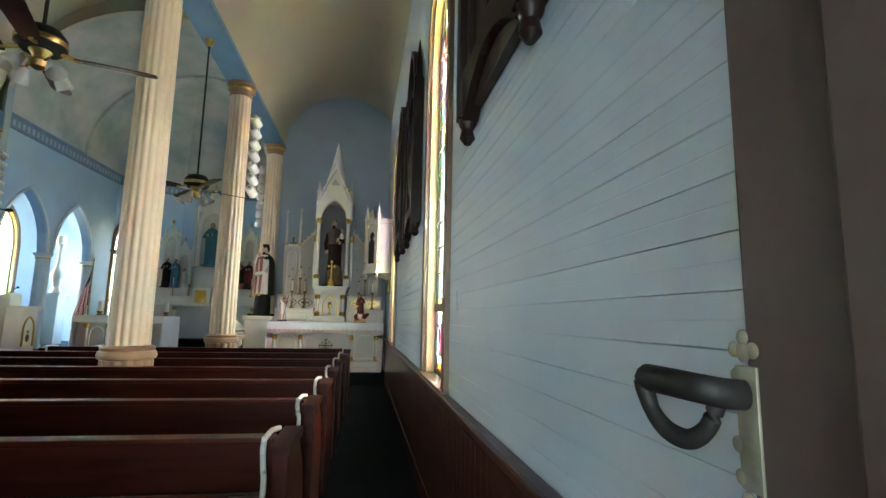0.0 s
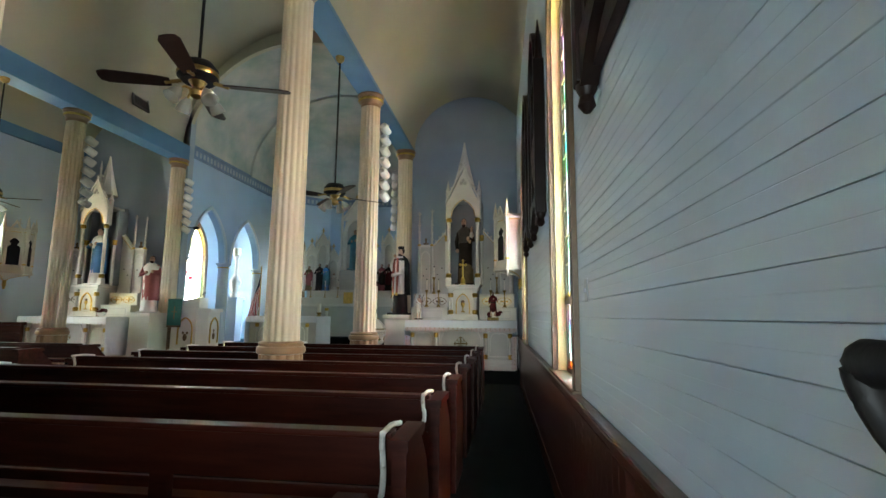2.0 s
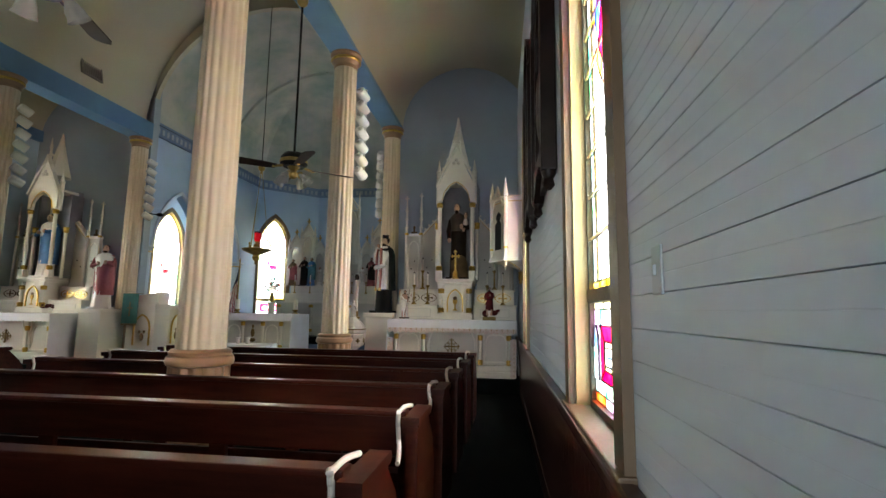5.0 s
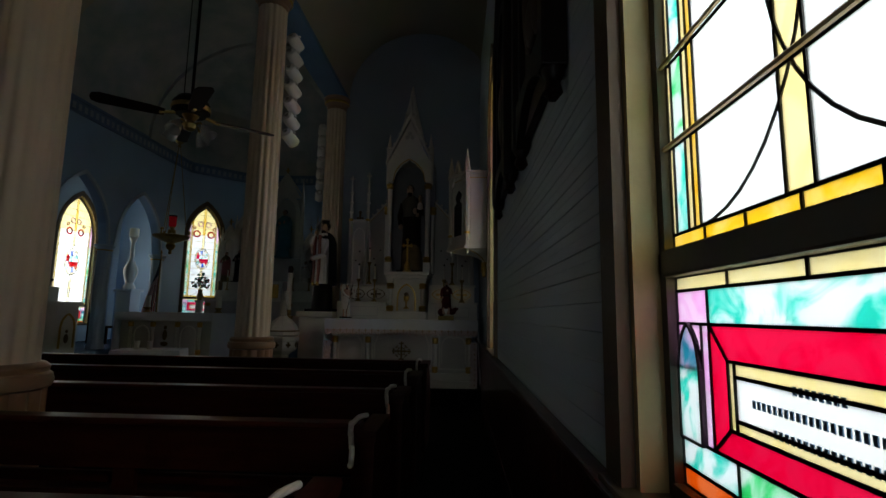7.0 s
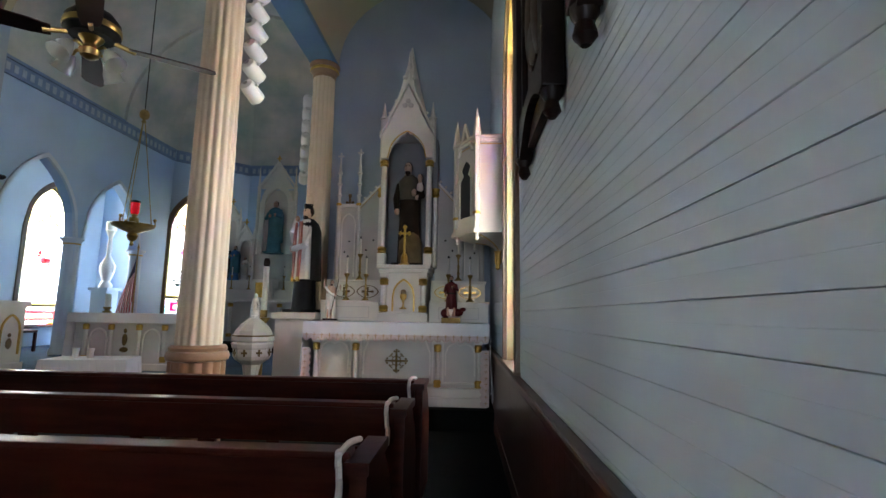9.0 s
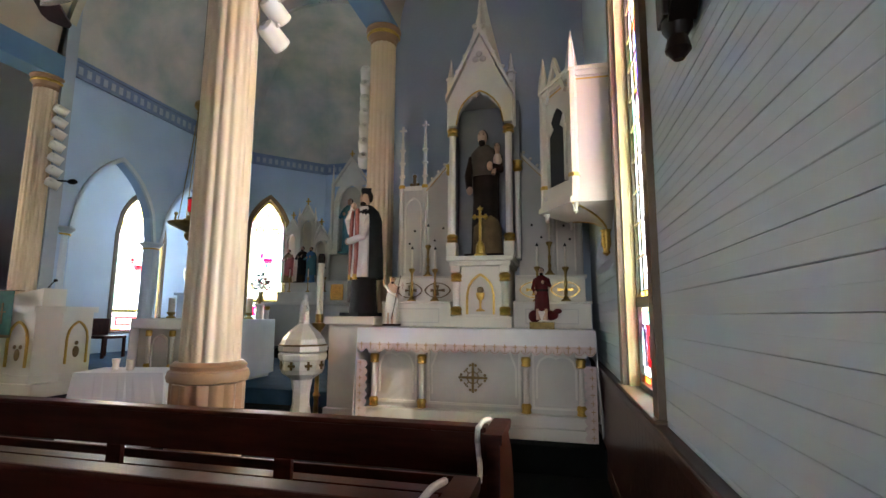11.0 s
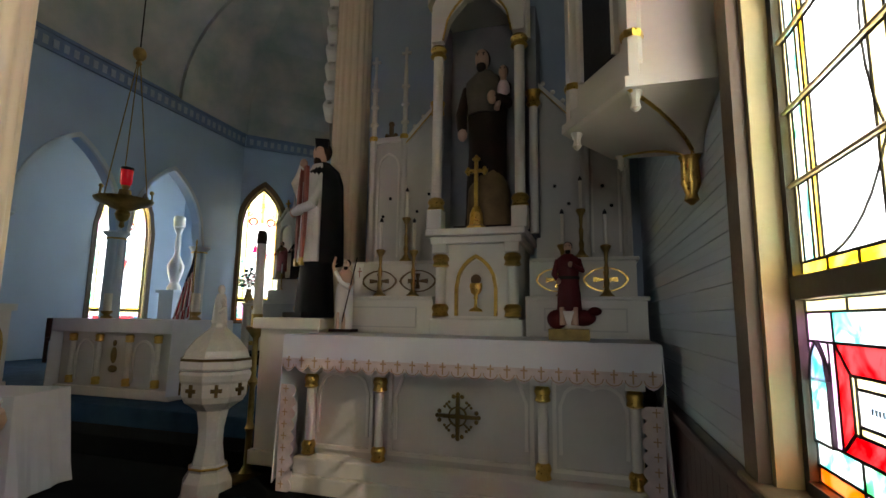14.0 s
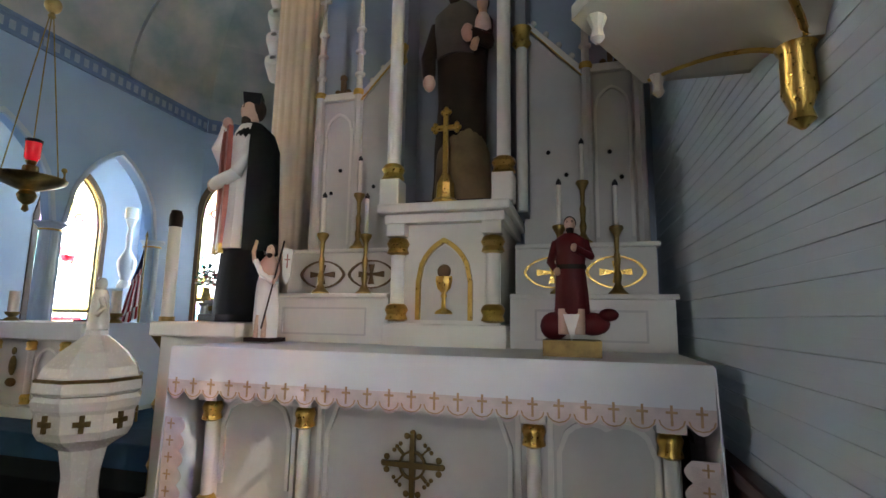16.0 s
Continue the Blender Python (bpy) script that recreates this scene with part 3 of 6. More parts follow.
def stained_window(name, w, sill, spring, rise, depth=0.085, figure="g_red", medal=(0.28, 0.58, 1.45), pale=False):
    """Local x runs along the wall, y is depth (0 at the inner face, outward positive), z is height."""
    ob = thing(name, "pointed stained glass window in a brown casing", "window", kind="structure")
    part("casing", arch_band(bm_new(), w, rise, spring, 0.11, -0.03, 0.002, spring - sill, "xz", 0), "trimwood", ob)
    part("jamb", arch_band(bm_new(), w - 0.025, rise - 0.03, spring, 0.024, 0.003, depth + 0.06, spring - sill, "xz", 0), "casing", ob)
    part("sill", B(-w - 0.12, w + 0.12, -0.05, depth + 0.05, sill - 0.03, sill + 0.015, bev=0.008), "trimwood", ob)
    gw, bar = w - 0.055, sill + 0.51
    part("sash_frame", arch_band(bm_new(), gw, rise - 0.08, spring, 0.045, depth - 0.02, depth + 0.03, spring - sill, "xz", 0), "sash", ob)
    part("meeting_rail", box(B(-gw, gw, depth - 0.03, depth + 0.03, bar - 0.03, bar + 0.03, bev=0.006), -gw, gw, depth - 0.025, depth + 0.02, sill, sill + 0.045), "sash", ob)
    outline = [(-gw, sill + 0.04), (gw, sill + 0.04)] + [(u, spring + h) for u, h in arch_line(gw, rise - 0.08, 8)][::-1]
    came = bm_new()
    yd = depth + 0.003

    def pane(poly, colour, dy=0.0, line=0.006):
        poly = clip_poly(poly, outline)
        if len(poly) < 3:
            return
        clean = [p for i, p in enumerate(poly) if math.dist(p, poly[i - 1]) > 1e-4]
        if len(clean) < 3:
            return
        part("pane", prism(bm_new(), clean, yd + dy, yd + dy + 0.003), colour, ob)
        for i in range(len(clean)):
            a, b = clean[i - 1], clean[i]
            dx, dz = b[0] - a[0], b[1] - a[1]
            L = math.hypot(dx, dz)
            nx, nz = -dz / L * line / 2, dx / L * line / 2
            prism(came, [(a[0] + nx, a[1] + nz), (b[0] + nx, b[1] + nz), (b[0] - nx, b[1] - nz), (a[0] - nx, a[1] - nz)], yd + dy - 0.003, yd + dy + 0.006)

    def rect(u0, u1, z0, z1, colour, dy=0.0):
        pane([(u0, z0), (u1, z0), (u1, z1), (u0, z1)], colour, dy)

    # lower sash: coloured border round a white tablet
    lo, hi = sill + 0.045, bar - 0.03
    for k in range(4):
        a = -gw + 2 * gw * k / 4
        rect(a, a + gw / 2, hi - 0.03, hi, "g_cream")
        rect(a, a + gw / 2, lo, lo + 0.04, "g_pink" if k % 3 else "g_orange")
        rect(a, a + gw / 2, lo + 0.04, lo + 0.1, "g_green" if k % 2 else "g_teal")
    rect(-gw + 0.13, gw - 0.13, hi - 0.10, hi - 0.03, "g_teal")
    for s in (-1, 1):
        us = sorted((s * gw, s * (gw - 0.13)))
        rect(us[0], us[1], hi - 0.10, hi - 0.03, "g_pink")
        us = sorted((s * (gw - 0.10), s * (gw - 0.13)))
        rect(us[0], us[1], lo + 0.1, hi - 0.10, "g_pink")
        us = sorted((s * gw, s * (gw - 0.10)))
        rect(us[0], us[1], hi - 0.19, hi - 0.10, "g_pink")
        m_ = s * (gw - 0.055)
        pane([(m_ - 0.045, lo + 0.1), (m_ + 0.045, lo + 0.1)] + [(m_ + u, hi - 0.19 + h) for u, h in arch_line(0.045, 0.09, 4)][::-1], "g_teal", -0.008)
        o_, i_ = s * (gw - 0.13), s * (gw - 0.19)
        q_ = [(o_, lo + 0.1), (i_, lo + 0.15), (i_, hi - 0.165), (o_, hi - 0.10)]
        pane(q_ if s < 0 else q_[::-1], figure)
        w_ = sorted((s * (gw - 0.19), s * (gw - 0.21)))
        rect(w_[0], w_[1], lo + 0.15, hi - 0.165, "g_cream")
    o_, i_ = gw - 0.13, gw - 0.19
    pane([(-i_, hi - 0.165), (i_, hi - 0.165), (o_, hi - 0.10), (-o_, hi - 0.10)], figure)
    pane([(-o_, lo + 0.1), (o_, lo + 0.1), (i_, lo + 0.15), (-i_, lo + 0.15)], figure)
    rect(-gw + 0.21, gw - 0.21, hi - 0.19, hi - 0.165, "g_cream")
    rect(-gw + 0.21, gw - 0.21, lo + 0.15, lo + 0.17, "g_cream")
    rect(-gw + 0.21, gw - 0.21, lo + 0.17, hi - 0.19, "g_white")
    text = bm_new()
    for k, half in enumerate((0.05, 0.15, 0.1)):
        zt = (lo + hi) / 2 + 0.02 - 0.036 * k
        u = -half
        while u < half:
            box(text, u, min(half, u + 0.007), yd - 0.003, yd - 0.001, zt, zt + 0.013)
            u += 0.013
    part("inscription", text, "beam", ob, "rows of small blue letter marks")
    # upper sash: borders, clear lights with saddle bars, a figure medallion, scrolls in the head
    z = bar + 0.03
    top = spring + rise
    levels = [z, z + 0.035]
    while levels[-1] < top:
        levels.append(levels[-1] + 0.2)
    mrx, mrz, mup = medal
    cz = bar + mup
    for i, (a, b) in enumerate(zip(levels, levels[1:])):
        if i == 0:
            for k in range(6):
                rect(-gw + 2 * gw * k / 6, -gw + 2 * gw * (k + 1) / 6, a, b, "g_yellow")
            continue
        for s in (-1, 1):
            for u0, u1, c in ((gw, gw - 0.02, "g_cream"), (gw - 0.02, gw - 0.075, "g_teal"), (gw - 0.075, gw - 0.1, "g_cream"), (gw - 0.1, gw - 0.125, "g_yellow")):
                if c == "g_teal" and a > spring - 0.3:
                    c = "g_pink"
                elif c == "g_teal" and i % 3 == 2:
                    c = "g_green"
                us = sorted((s * u0, s * u1))
                rect(us[0], us[1], a, b, c)
        inn = gw - 0.125
        head = a > spring - 0.05
        for s in (-1, 1):
            edge = [(s * max(0.03, mrx * math.sqrt(max(0.0, 1 - ((t - cz) / mrz) ** 2))), t) for t in [a + (b - a) * k / 6 for k in range(7)]]
            poly = [(s * inn, b), (s * inn, a)] + edge
            pane(poly if s < 0 else poly[::-1], "g_cream" if head else "g_white")
        ka, kb = (min(b, cz - mrz), a) if a < cz - mrz else (b, max(a, cz + mrz))
        if abs(a + b - 2 * cz) > 2 * mrz - 0.2 and ka - kb > 0.01:
            rect(-0.03, 0.03, kb, ka, "g_yellow" if head else "g_cream")
    def oval(rx, rz, k, n, sc=1.0):
        a = 2 * math.pi * k / n
        return (sc * rx * math.cos(a), cz + sc * rz * math.sin(a))
    cols = ["g_white", "g_teal", "g_white", "g_white", "g_blue", "g_white", figure, figure] if pale else ["g_violet", "g_blue", figure, "g_pink", "g_violet", "g_teal", figure, "g_blue"]
    n = 16
    for k in range(n):
        pane([oval(mrx, mrz, k, n), oval(mrx, mrz, k + 1, n), oval(mrx, mrz, k + 1, n, 0.84), oval(mrx, mrz, k, n, 0.84)], ("g_white" if k % 2 else "g_cream") if pale else ("g_pink" if k % 2 else "g_yellow"), 0.0)
        pane([oval(mrx, mrz, k, n, 0.84), oval(mrx, mrz, k + 1, n, 0.84), oval(mrx, mrz, k + 1, n, 0.45), oval(mrx, mrz, k, n, 0.45)], cols[k % 8], 0.0)
    for k in range(0, n, 4):
        pane([oval(mrx, mrz, k + j, n, 0.45) for j in range(5)] + [(0, cz)], (("g_white", "g_teal", figure, figure) if pale else (figure, "g_blue", figure, "g_white"))[k // 4], 0.0)
    for s in (-1, 1):
        for k, (cu, ch, rad, c) in enumerate(((0.2, 0.12, 0.11, "g_red"), (0.11, 0.42, 0.085, "g_pink"), (0.28, 0.3, 0.05, "g_orange"))):
            m = 10
            for j in range(m):
                a0, a1 = 2 * math.pi * j / m, 2 * math.pi * (j + 1) / m
                ring = [(s * cu + rad * f * math.cos(t), spring + ch + rad * f * math.sin(t)) for f, t in ((1, a0), (1, a1), (0.62, a1), (0.62, a0))]
                pane(ring, c, -0.008, 0.004)
    for s in (-1, 1):
        inn = gw - 0.125
        z0_ = bar + 0.065
        arc = [(s * (inn - (inn + 0.05) * math.sin(t * math.pi * 0.62)), z0_ + 0.42 * (1 - math.cos(t * math.pi * 0.62))) for t in [k / 14 for k in range(15)]]
        for a, b in zip(arc, arc[1:]):
            L = math.dist(a, b)
            nx, nz = -(b[1] - a[1]) / L * 0.003, (b[0] - a[0]) / L * 0.003
            prism(came, [(a[0] + nx, a[1] + nz), (b[0] + nx, b[1] + nz), (b[0] - nx, b[1] - nz), (a[0] - nx, a[1] - nz)], yd - 0.003, yd - 0.0005)
    part("lead_came", came, "lead", ob)
    for zb in levels[1::1]:
        if zb < spring + 0.3 and zb > bar + 0.1:
            part("saddle_bar", tube(bm_new(), [(-gw, yd - 0.014, zb), (gw, yd - 0.014, zb)], 0.006, 6), "casing", ob)
    return ob


win_a = stained_window("window_1", HW, SILL, SPRING, RISE, figure="g_magenta")
win_b = stained_window("window_2", HW, SILL, SPRING, RISE, figure="g_red")
# at the right wall local +y points along +x; at the left wall along -x
def set_window(src, name, x, y, z, turn):
    o = copy_thing(src, pose(x, y, z, 0, 0, turn))
    o.name = name
    return o
# left window at 3.54 is out of view, added to let light in
set_window(win_a, "window_4", XL, 3.54, 0, 90)
win_d = stained_window("window_5", 0.69, 0.82, 3.25, 1.15, figure="g_red", medal=(0.25, 0.36, 1.2), pale=True)
win_d.matrix_basis = pose(XL, 15.72, 0, 0, 0, 90)
win_e = stained_window("window_3", HW, SILL, SPRING, RISE, figure="g_red", medal=(0.24, 0.3, 1.0), pale=True)
win_e.matrix_basis = pose(XL, 8.42, 0, 0, 0, 90)
win_a.matrix_basis = pose(XR, WINS[0], 0, 0, 0, -90)
win_b.matrix_basis = pose(XR, WINS[1], 0, 0, 0, -90)
win_c = stained_window("window_6", 0.49, 1.1, 3.38, 0.98, figure="g_magenta", medal=(0.2, 0.30, 1.15), pale=True)
a_ = math.sqrt(0.5)
set_window(win_c, "window_7", 2 * XC - (AX + a_ * 0.53), YC + a_ * 0.53, 0, -45)
win_c.matrix_basis = pose(AX + a_ * 0.53, YC + a_ * 0.53, 0, 0, 0, 45)

# ---- pews ----
def pew(at_y, x0=-4.38, x1=-0.30):
    """Local origin at the aisle end of the backrest's top; the seat faces +y."""
    L = x1 - x0
    p = thing("pew", "dark mahogany church pew with slatted open back", "pew", (x1, at_y, 0), group="rows of pews")
    part("top_rail", B(-L + 0.05, -0.06, -0.30, -0.262, 0.60, 0.78, bev=0.006), "wood", p)
    part("top_cap", B(-L + 0.05, -0.06, -0.335, -0.245, 0.78, 0.805, bev=0.008), "wood", p)
    part("mid_rail", B(-L + 0.05, -0.06, -0.26, -0.235, 0.455, 0.50, bev=0.005), "wood", p)
    part("upper_mid_rail", B(-L + 0.05, -0.06, -0.26, -0.235, 0.53, 0.575, bev=0.005), "wood", p)
    part("seat", B(-L + 0.05, -0.06, -0.235, 0.16, 0.41, 0.445, bev=0.01), "wood", p)
    part("kneeler", B(-L + 0.15, -0.2, -0.56, -0.40, 0.17, 0.22, bev=0.015), "wood", p)
    for k in range(5):
        u = -L + 0.05 + (L - 0.15) * k / 4
        part("back_stile", B(u - 0.0, u + 0.09, -0.292, -0.262, 0.0, 0.60, bev=0.004), "wood", p)
    for u in (-L, -0.055):
        end = part("end_panel", prism(bm_new(), [(-0.36, 0), (0.2, 0), (0.2, 0.44), (0.12, 0.6), (-0.04, 0.745), (-0.34, 0.745)], u, u + 0.055, "yz"), "wood", p)
        part("end_cap", prism(bm_new(), [(-0.37, 0.745), (-0.02, 0.745), (0.0, 0.765), (-0.02, 0.785), (-0.37, 0.785)], u - 0.012, u + 0.067, "yz"), "wood", end)
    return p


PEW_Y = [2.40 + 0.89 * k for k in range(7)]
first = pew(PEW_Y[0])
for y in PEW_Y[1:]:
    copy_thing(first, pose(-0.30, y, 0))
for k in (-1, -2):
    copy_thing(first, pose(-0.30, PEW_Y[0] + 0.89 * k, 0))
# the other block across the middle aisle
for k in range(-1, 6):
    copy_thing(first, pose(-5.95, PEW_Y[0] + 0.89 * k, 0))


# dark panelled screen before the first pews of the side aisle
sc = thing("pew_screen", "dark mahogany panelled screen beside a nave column", "screen", (-9.48, 7.72, 0))
part("body", B(-1.2, 1.2, 0.0, 0.04, 0.0, 1.02), "wood", sc)
part("cap", B(-1.22, 1.22, -0.03, 0.07, 1.02, 1.07, bev=0.01), "wood", sc)
part("foot_rail", B(-1.2, 1.2, -0.018, -0.002, 0.0, 0.16, bev=0.005), "wood", sc)
part("top_rail", B(-1.2, 1.2, -0.018, -0.002, 0.88, 1.02, bev=0.005), "wood", sc)
for k in range(5):
    x = -1.2 + 0.575 * k
    part("stile", B(x, x + 0.1, -0.018, -0.002, 0.16, 0.88, bev=0.005), "wood", sc)


def rope(x, y, seed):
    random.seed(seed)
    drop = random.uniform(0.05, 0.16)
    pts = []
    for i in range(15):
        t = i / 14
        pts.append((x - 0.012 * math.sin(t * 5) , y - 0.37 + 0.05 * math.sin(t * 4) - 0.02 * t, 0.81 - (drop + 0.06) * t + 0.012 * math.sin(t * 19)))
    pts = [(x + 0.01, y - 0.12, 0.797), (x, y - 0.24, 0.812)] + pts
    tagged(part("pew_rope", tube(bm_new(), curved(pts, 3), 0.011, 8), "rope", smooth=True), "white twisted cotton rope tied over the pew end", "rope", "pew ropes")
for k, y in enumerate(PEW_Y):
    rope(-0.385, y, k)
    rope(-4.30, y, k + 20)

# ---- ceiling fans ----
def ceiling_fan(x, y, z, top, turn):
    f = thing("ceiling_fan", "brass ceiling fan with dark blades and glass shades", "ceiling fan", (x, y, z), turn, group="ceiling fans")
    part("rod", tube(bm_new(), [(0, 0, 0.1), (0, 0, top - z)], 0.013, 8), "bronze", f)
    part("canopy", lathe(bm_new(), [(0.02, top - z - 0.1), (0.06, top - z - 0.06), (0.07, top - z)], seg=16), "brass", f, "", True)
    part("motor", lathe(bm_new(), [(0.04, 0.13), (0.11, 0.11), (0.15, 0.06), (0.155, -0.02), (0.12, -0.05)][::-1], seg=24), "bronze", f, "dark bronze motor housing", True)
    part("brass_collar", lathe(bm_new(), [(0.157, -0.01), (0.162, 0.0), (0.157, 0.03)], seg=24, cap=False), "brass", f, "polished brass collar", True)
    part("light_kit", lathe(bm_new(), [(0.02, -0.19), (0.05, -0.17), (0.06, -0.13), (0.035, -0.1), (0.07, -0.05)], seg=16), "brass", f, "", True)
    for k in range(4):
        a = math.pi / 2 * k
        c, s = math.cos(a), math.sin(a)
        bm = bm_new()
        prism(bm, [(0.2, -0.045), (0.3, -0.06), (0.66, -0.072), (0.71, -0.05), (0.72, 0), (0.71, 0.05), (0.66, 0.072), (0.3, 0.06), (0.2, 0.045)], -0.005, 0.004, "xy")
        bmesh.ops.rotate(bm, verts=bm.verts, cent=(0, 0, 0), matrix=Matrix.Rotation(radians(13), 3, "X"))
        bmesh.ops.rotate(bm, verts=bm.verts, cent=(0, 0, 0), matrix=Matrix.Rotation(a, 3, "Z"))
        bmesh.ops.translate(bm, verts=bm.verts, vec=(0, 0, -0.065))
        blade = part("blade", bm, "fanblade", f, "dark walnut fan blade")
        part("blade_iron", tube(bm_new(), [(0.12 * c, 0.12 * s, -0.045), (0.24 * c, 0.24 * s, -0.075)], 0.015, 6), "brass", blade)
        b = a + math.pi / 4
        c, s = math.cos(b), math.sin(b)
        part("lamp_arm", tube(bm_new(), [(0.04 * c, 0.04 * s, -0.13), (0.1 * c, 0.1 * s, -0.12), (0.13 * c, 0.13 * s, -0.15)], 0.01, 6), "brass", f)
        bm = lathe(bm_new(), [(0.022, 0), (0.03, -0.02), (0.05, -0.06), (0.055, -0.1), (0.065, -0.12)], seg=14, cap=False)
        bmesh.ops.rotate(bm, verts=bm.verts, cent=(0, 0, 0), matrix=Matrix.Rotation(radians(-35), 3, "Y"))
        bmesh.ops.rotate(bm, verts=bm.verts, cent=(0, 0, 0), matrix=Matrix.Rotation(b, 3, "Z"))
        bmesh.ops.translate(bm, verts=bm.verts, vec=(0.13 * c, 0.13 * s, -0.15))
        part("shade", bm, "clear", f, "frosted tulip glass shade", True)
    return f


ceiling_fan(-2.38, 3.60, 3.14, 5.035, 19)
ceiling_fan(-2.36, 6.72, 2.98, 5.035, 38)
ceiling_fan(-8.03, 6.7, 3.1, 5.035, 20)
ceiling_fan(-8.03, 3.66, 3.1, 5.035, 5)

# ---- spotlights on the columns ----
def spotlight():
    s = thing("spotlight", "white cylindrical spotlight fixed to a column", "spotlight", group="column spotlights")
    bm = lathe(bm_new(), [(0.025, -0.07), (0.062, -0.055), (0.072, -0.02), (0.072, 0.13)], seg=18, cap=False)
    bmesh.ops.rotate(bm, verts=bm.verts, cent=(0, 0, 0), matrix=Matrix.Rotation(radians(115), 3, "X"))
    can = part("can", bm, "spot", s, "", True)
    bm = lathe(bm_new(), [(0.001, 0.10), (0.068, 0.105)], seg=18, cap=False)
    bmesh.ops.rotate(bm, verts=bm.verts, cent=(0, 0, 0), matrix=Matrix.Rotation(radians(115), 3, "X"))
    part("lens", bm, "dark", can, "dark unlit lamp face")
    part("bracket", tube(bm_new(), [(-0.09, 0, 0.03), (-0.04, 0, 0.01)], 0.015, 6), "spot", s)
    return s
sp = spotlight()
spots = []
for cx, cy, ang in ((-2.27, 8.07, 25), (-2.27, 11.0, 175), (-8.03, 8.07, 20), (-8.03, 11.0, 10)):
    for k in range(7):
        spots.append((cx, cy, ang, 3.30 + 0.2 * k))
for i, (cx, cy, ang, z) in enumerate(spots):
    m = pose(cx, cy, z, 0, 0, ang) @ pose(0.25, 0, 0, 0, 0, 140 if ang < 90 else 25)
    if i == 0:
        sp.matrix_basis = m
    else:
        copy_thing(sp, m)

# ---- stations of the cross ----
def station(y, x=XR, turn=0):
    s = thing("station_plaque", "dark carved wooden station plaque with gothic frame", "plaque", (x, y, 2.12), turn, group="stations of the cross")
    part("backboard", prism(bm_new(), [(-0.40, 0.05), (0.40, 0.05), (0.40, 1.25), (0.0, 1.75), (-0.40, 1.25)], -0.045, -0.005, "yz"), "relief", s)
    for sy in (-0.44, 0.44):
        post = part("side_post", box(bm_new(), -0.10, -0.004, sy - 0.045, sy + 0.045, 0.02, 1.45, bev=0.008), "station", s)
        part("pendant", lathe(bm_new(), [(0.015, -0.10), (0.038, -0.07), (0.028, -0.03), (0.045, 0.0), (0.045, 0.03)], at=(-0.052, sy, 0), seg=10), "station", post, "", True)
        part("pinnacle", lathe(bm_new(), [(0.05, 1.45), (0.035, 1.5), (0.03, 1.62), (0.004, 1.85)], at=(-0.052, sy, 0), seg=8), "station", post)
    rail = bm_new()
    for i in range(10):
        a, b = -0.4 + 0.08 * i, -0.4 + 0.08 * (i + 1)
        ha, hb = 0.16 * (1 - (a / 0.4) ** 2), 0.16 * (1 - (b / 0.4) ** 2)
        prism(rail, [(a, ha), (b, hb), (b, 0.24), (a, 0.24)], -0.085, -0.01, "yz")
    bmesh.ops.remove_doubles(rail, verts=rail.verts, dist=0.0005)
    part("bottom_rail", rail, "station", s)
    part("inner_frame", arch_band(bm_new(), 0.31, 0.4, 1.05, 0.06, -0.075, -0.02, 0.78, "yz", 0), "station", s)
    bm = arch_band(bm_new(), 0.40, 0.62, 1.28, 0.06, -0.095, -0.01, 0.0, "yz", 0, 6)
    bmesh.ops.remove_doubles(bm, verts=bm.verts, dist=0.002)
    part("gable", bm, "station", s)
    for yy, zz, sy_, sz_ in ((-0.12, 0.6, 1, 2.4), (0.1, 0.66, 1, 2.8), (0.0, 0.5, 1.5, 1.2)):
        part("relief_figure", ball(bm_new(), (-0.052, yy, zz), 0.1, 0.35, sy_, sz_), "relief", s, "worn carved relief figure", True)
    return s
st = station(1.74)
st.location.z = 2.19
RIGHT_WALL = [WR, WAINSCOT, win_a, win_b, st]
for y in (4.91, 6.32):
    RIGHT_WALL.append(copy_thing(st, pose(XR, y, 2.13)))
for y in (5.05, 6.4):
    copy_thing(st, pose(XL, y, 2.12, 0, 0, 180))

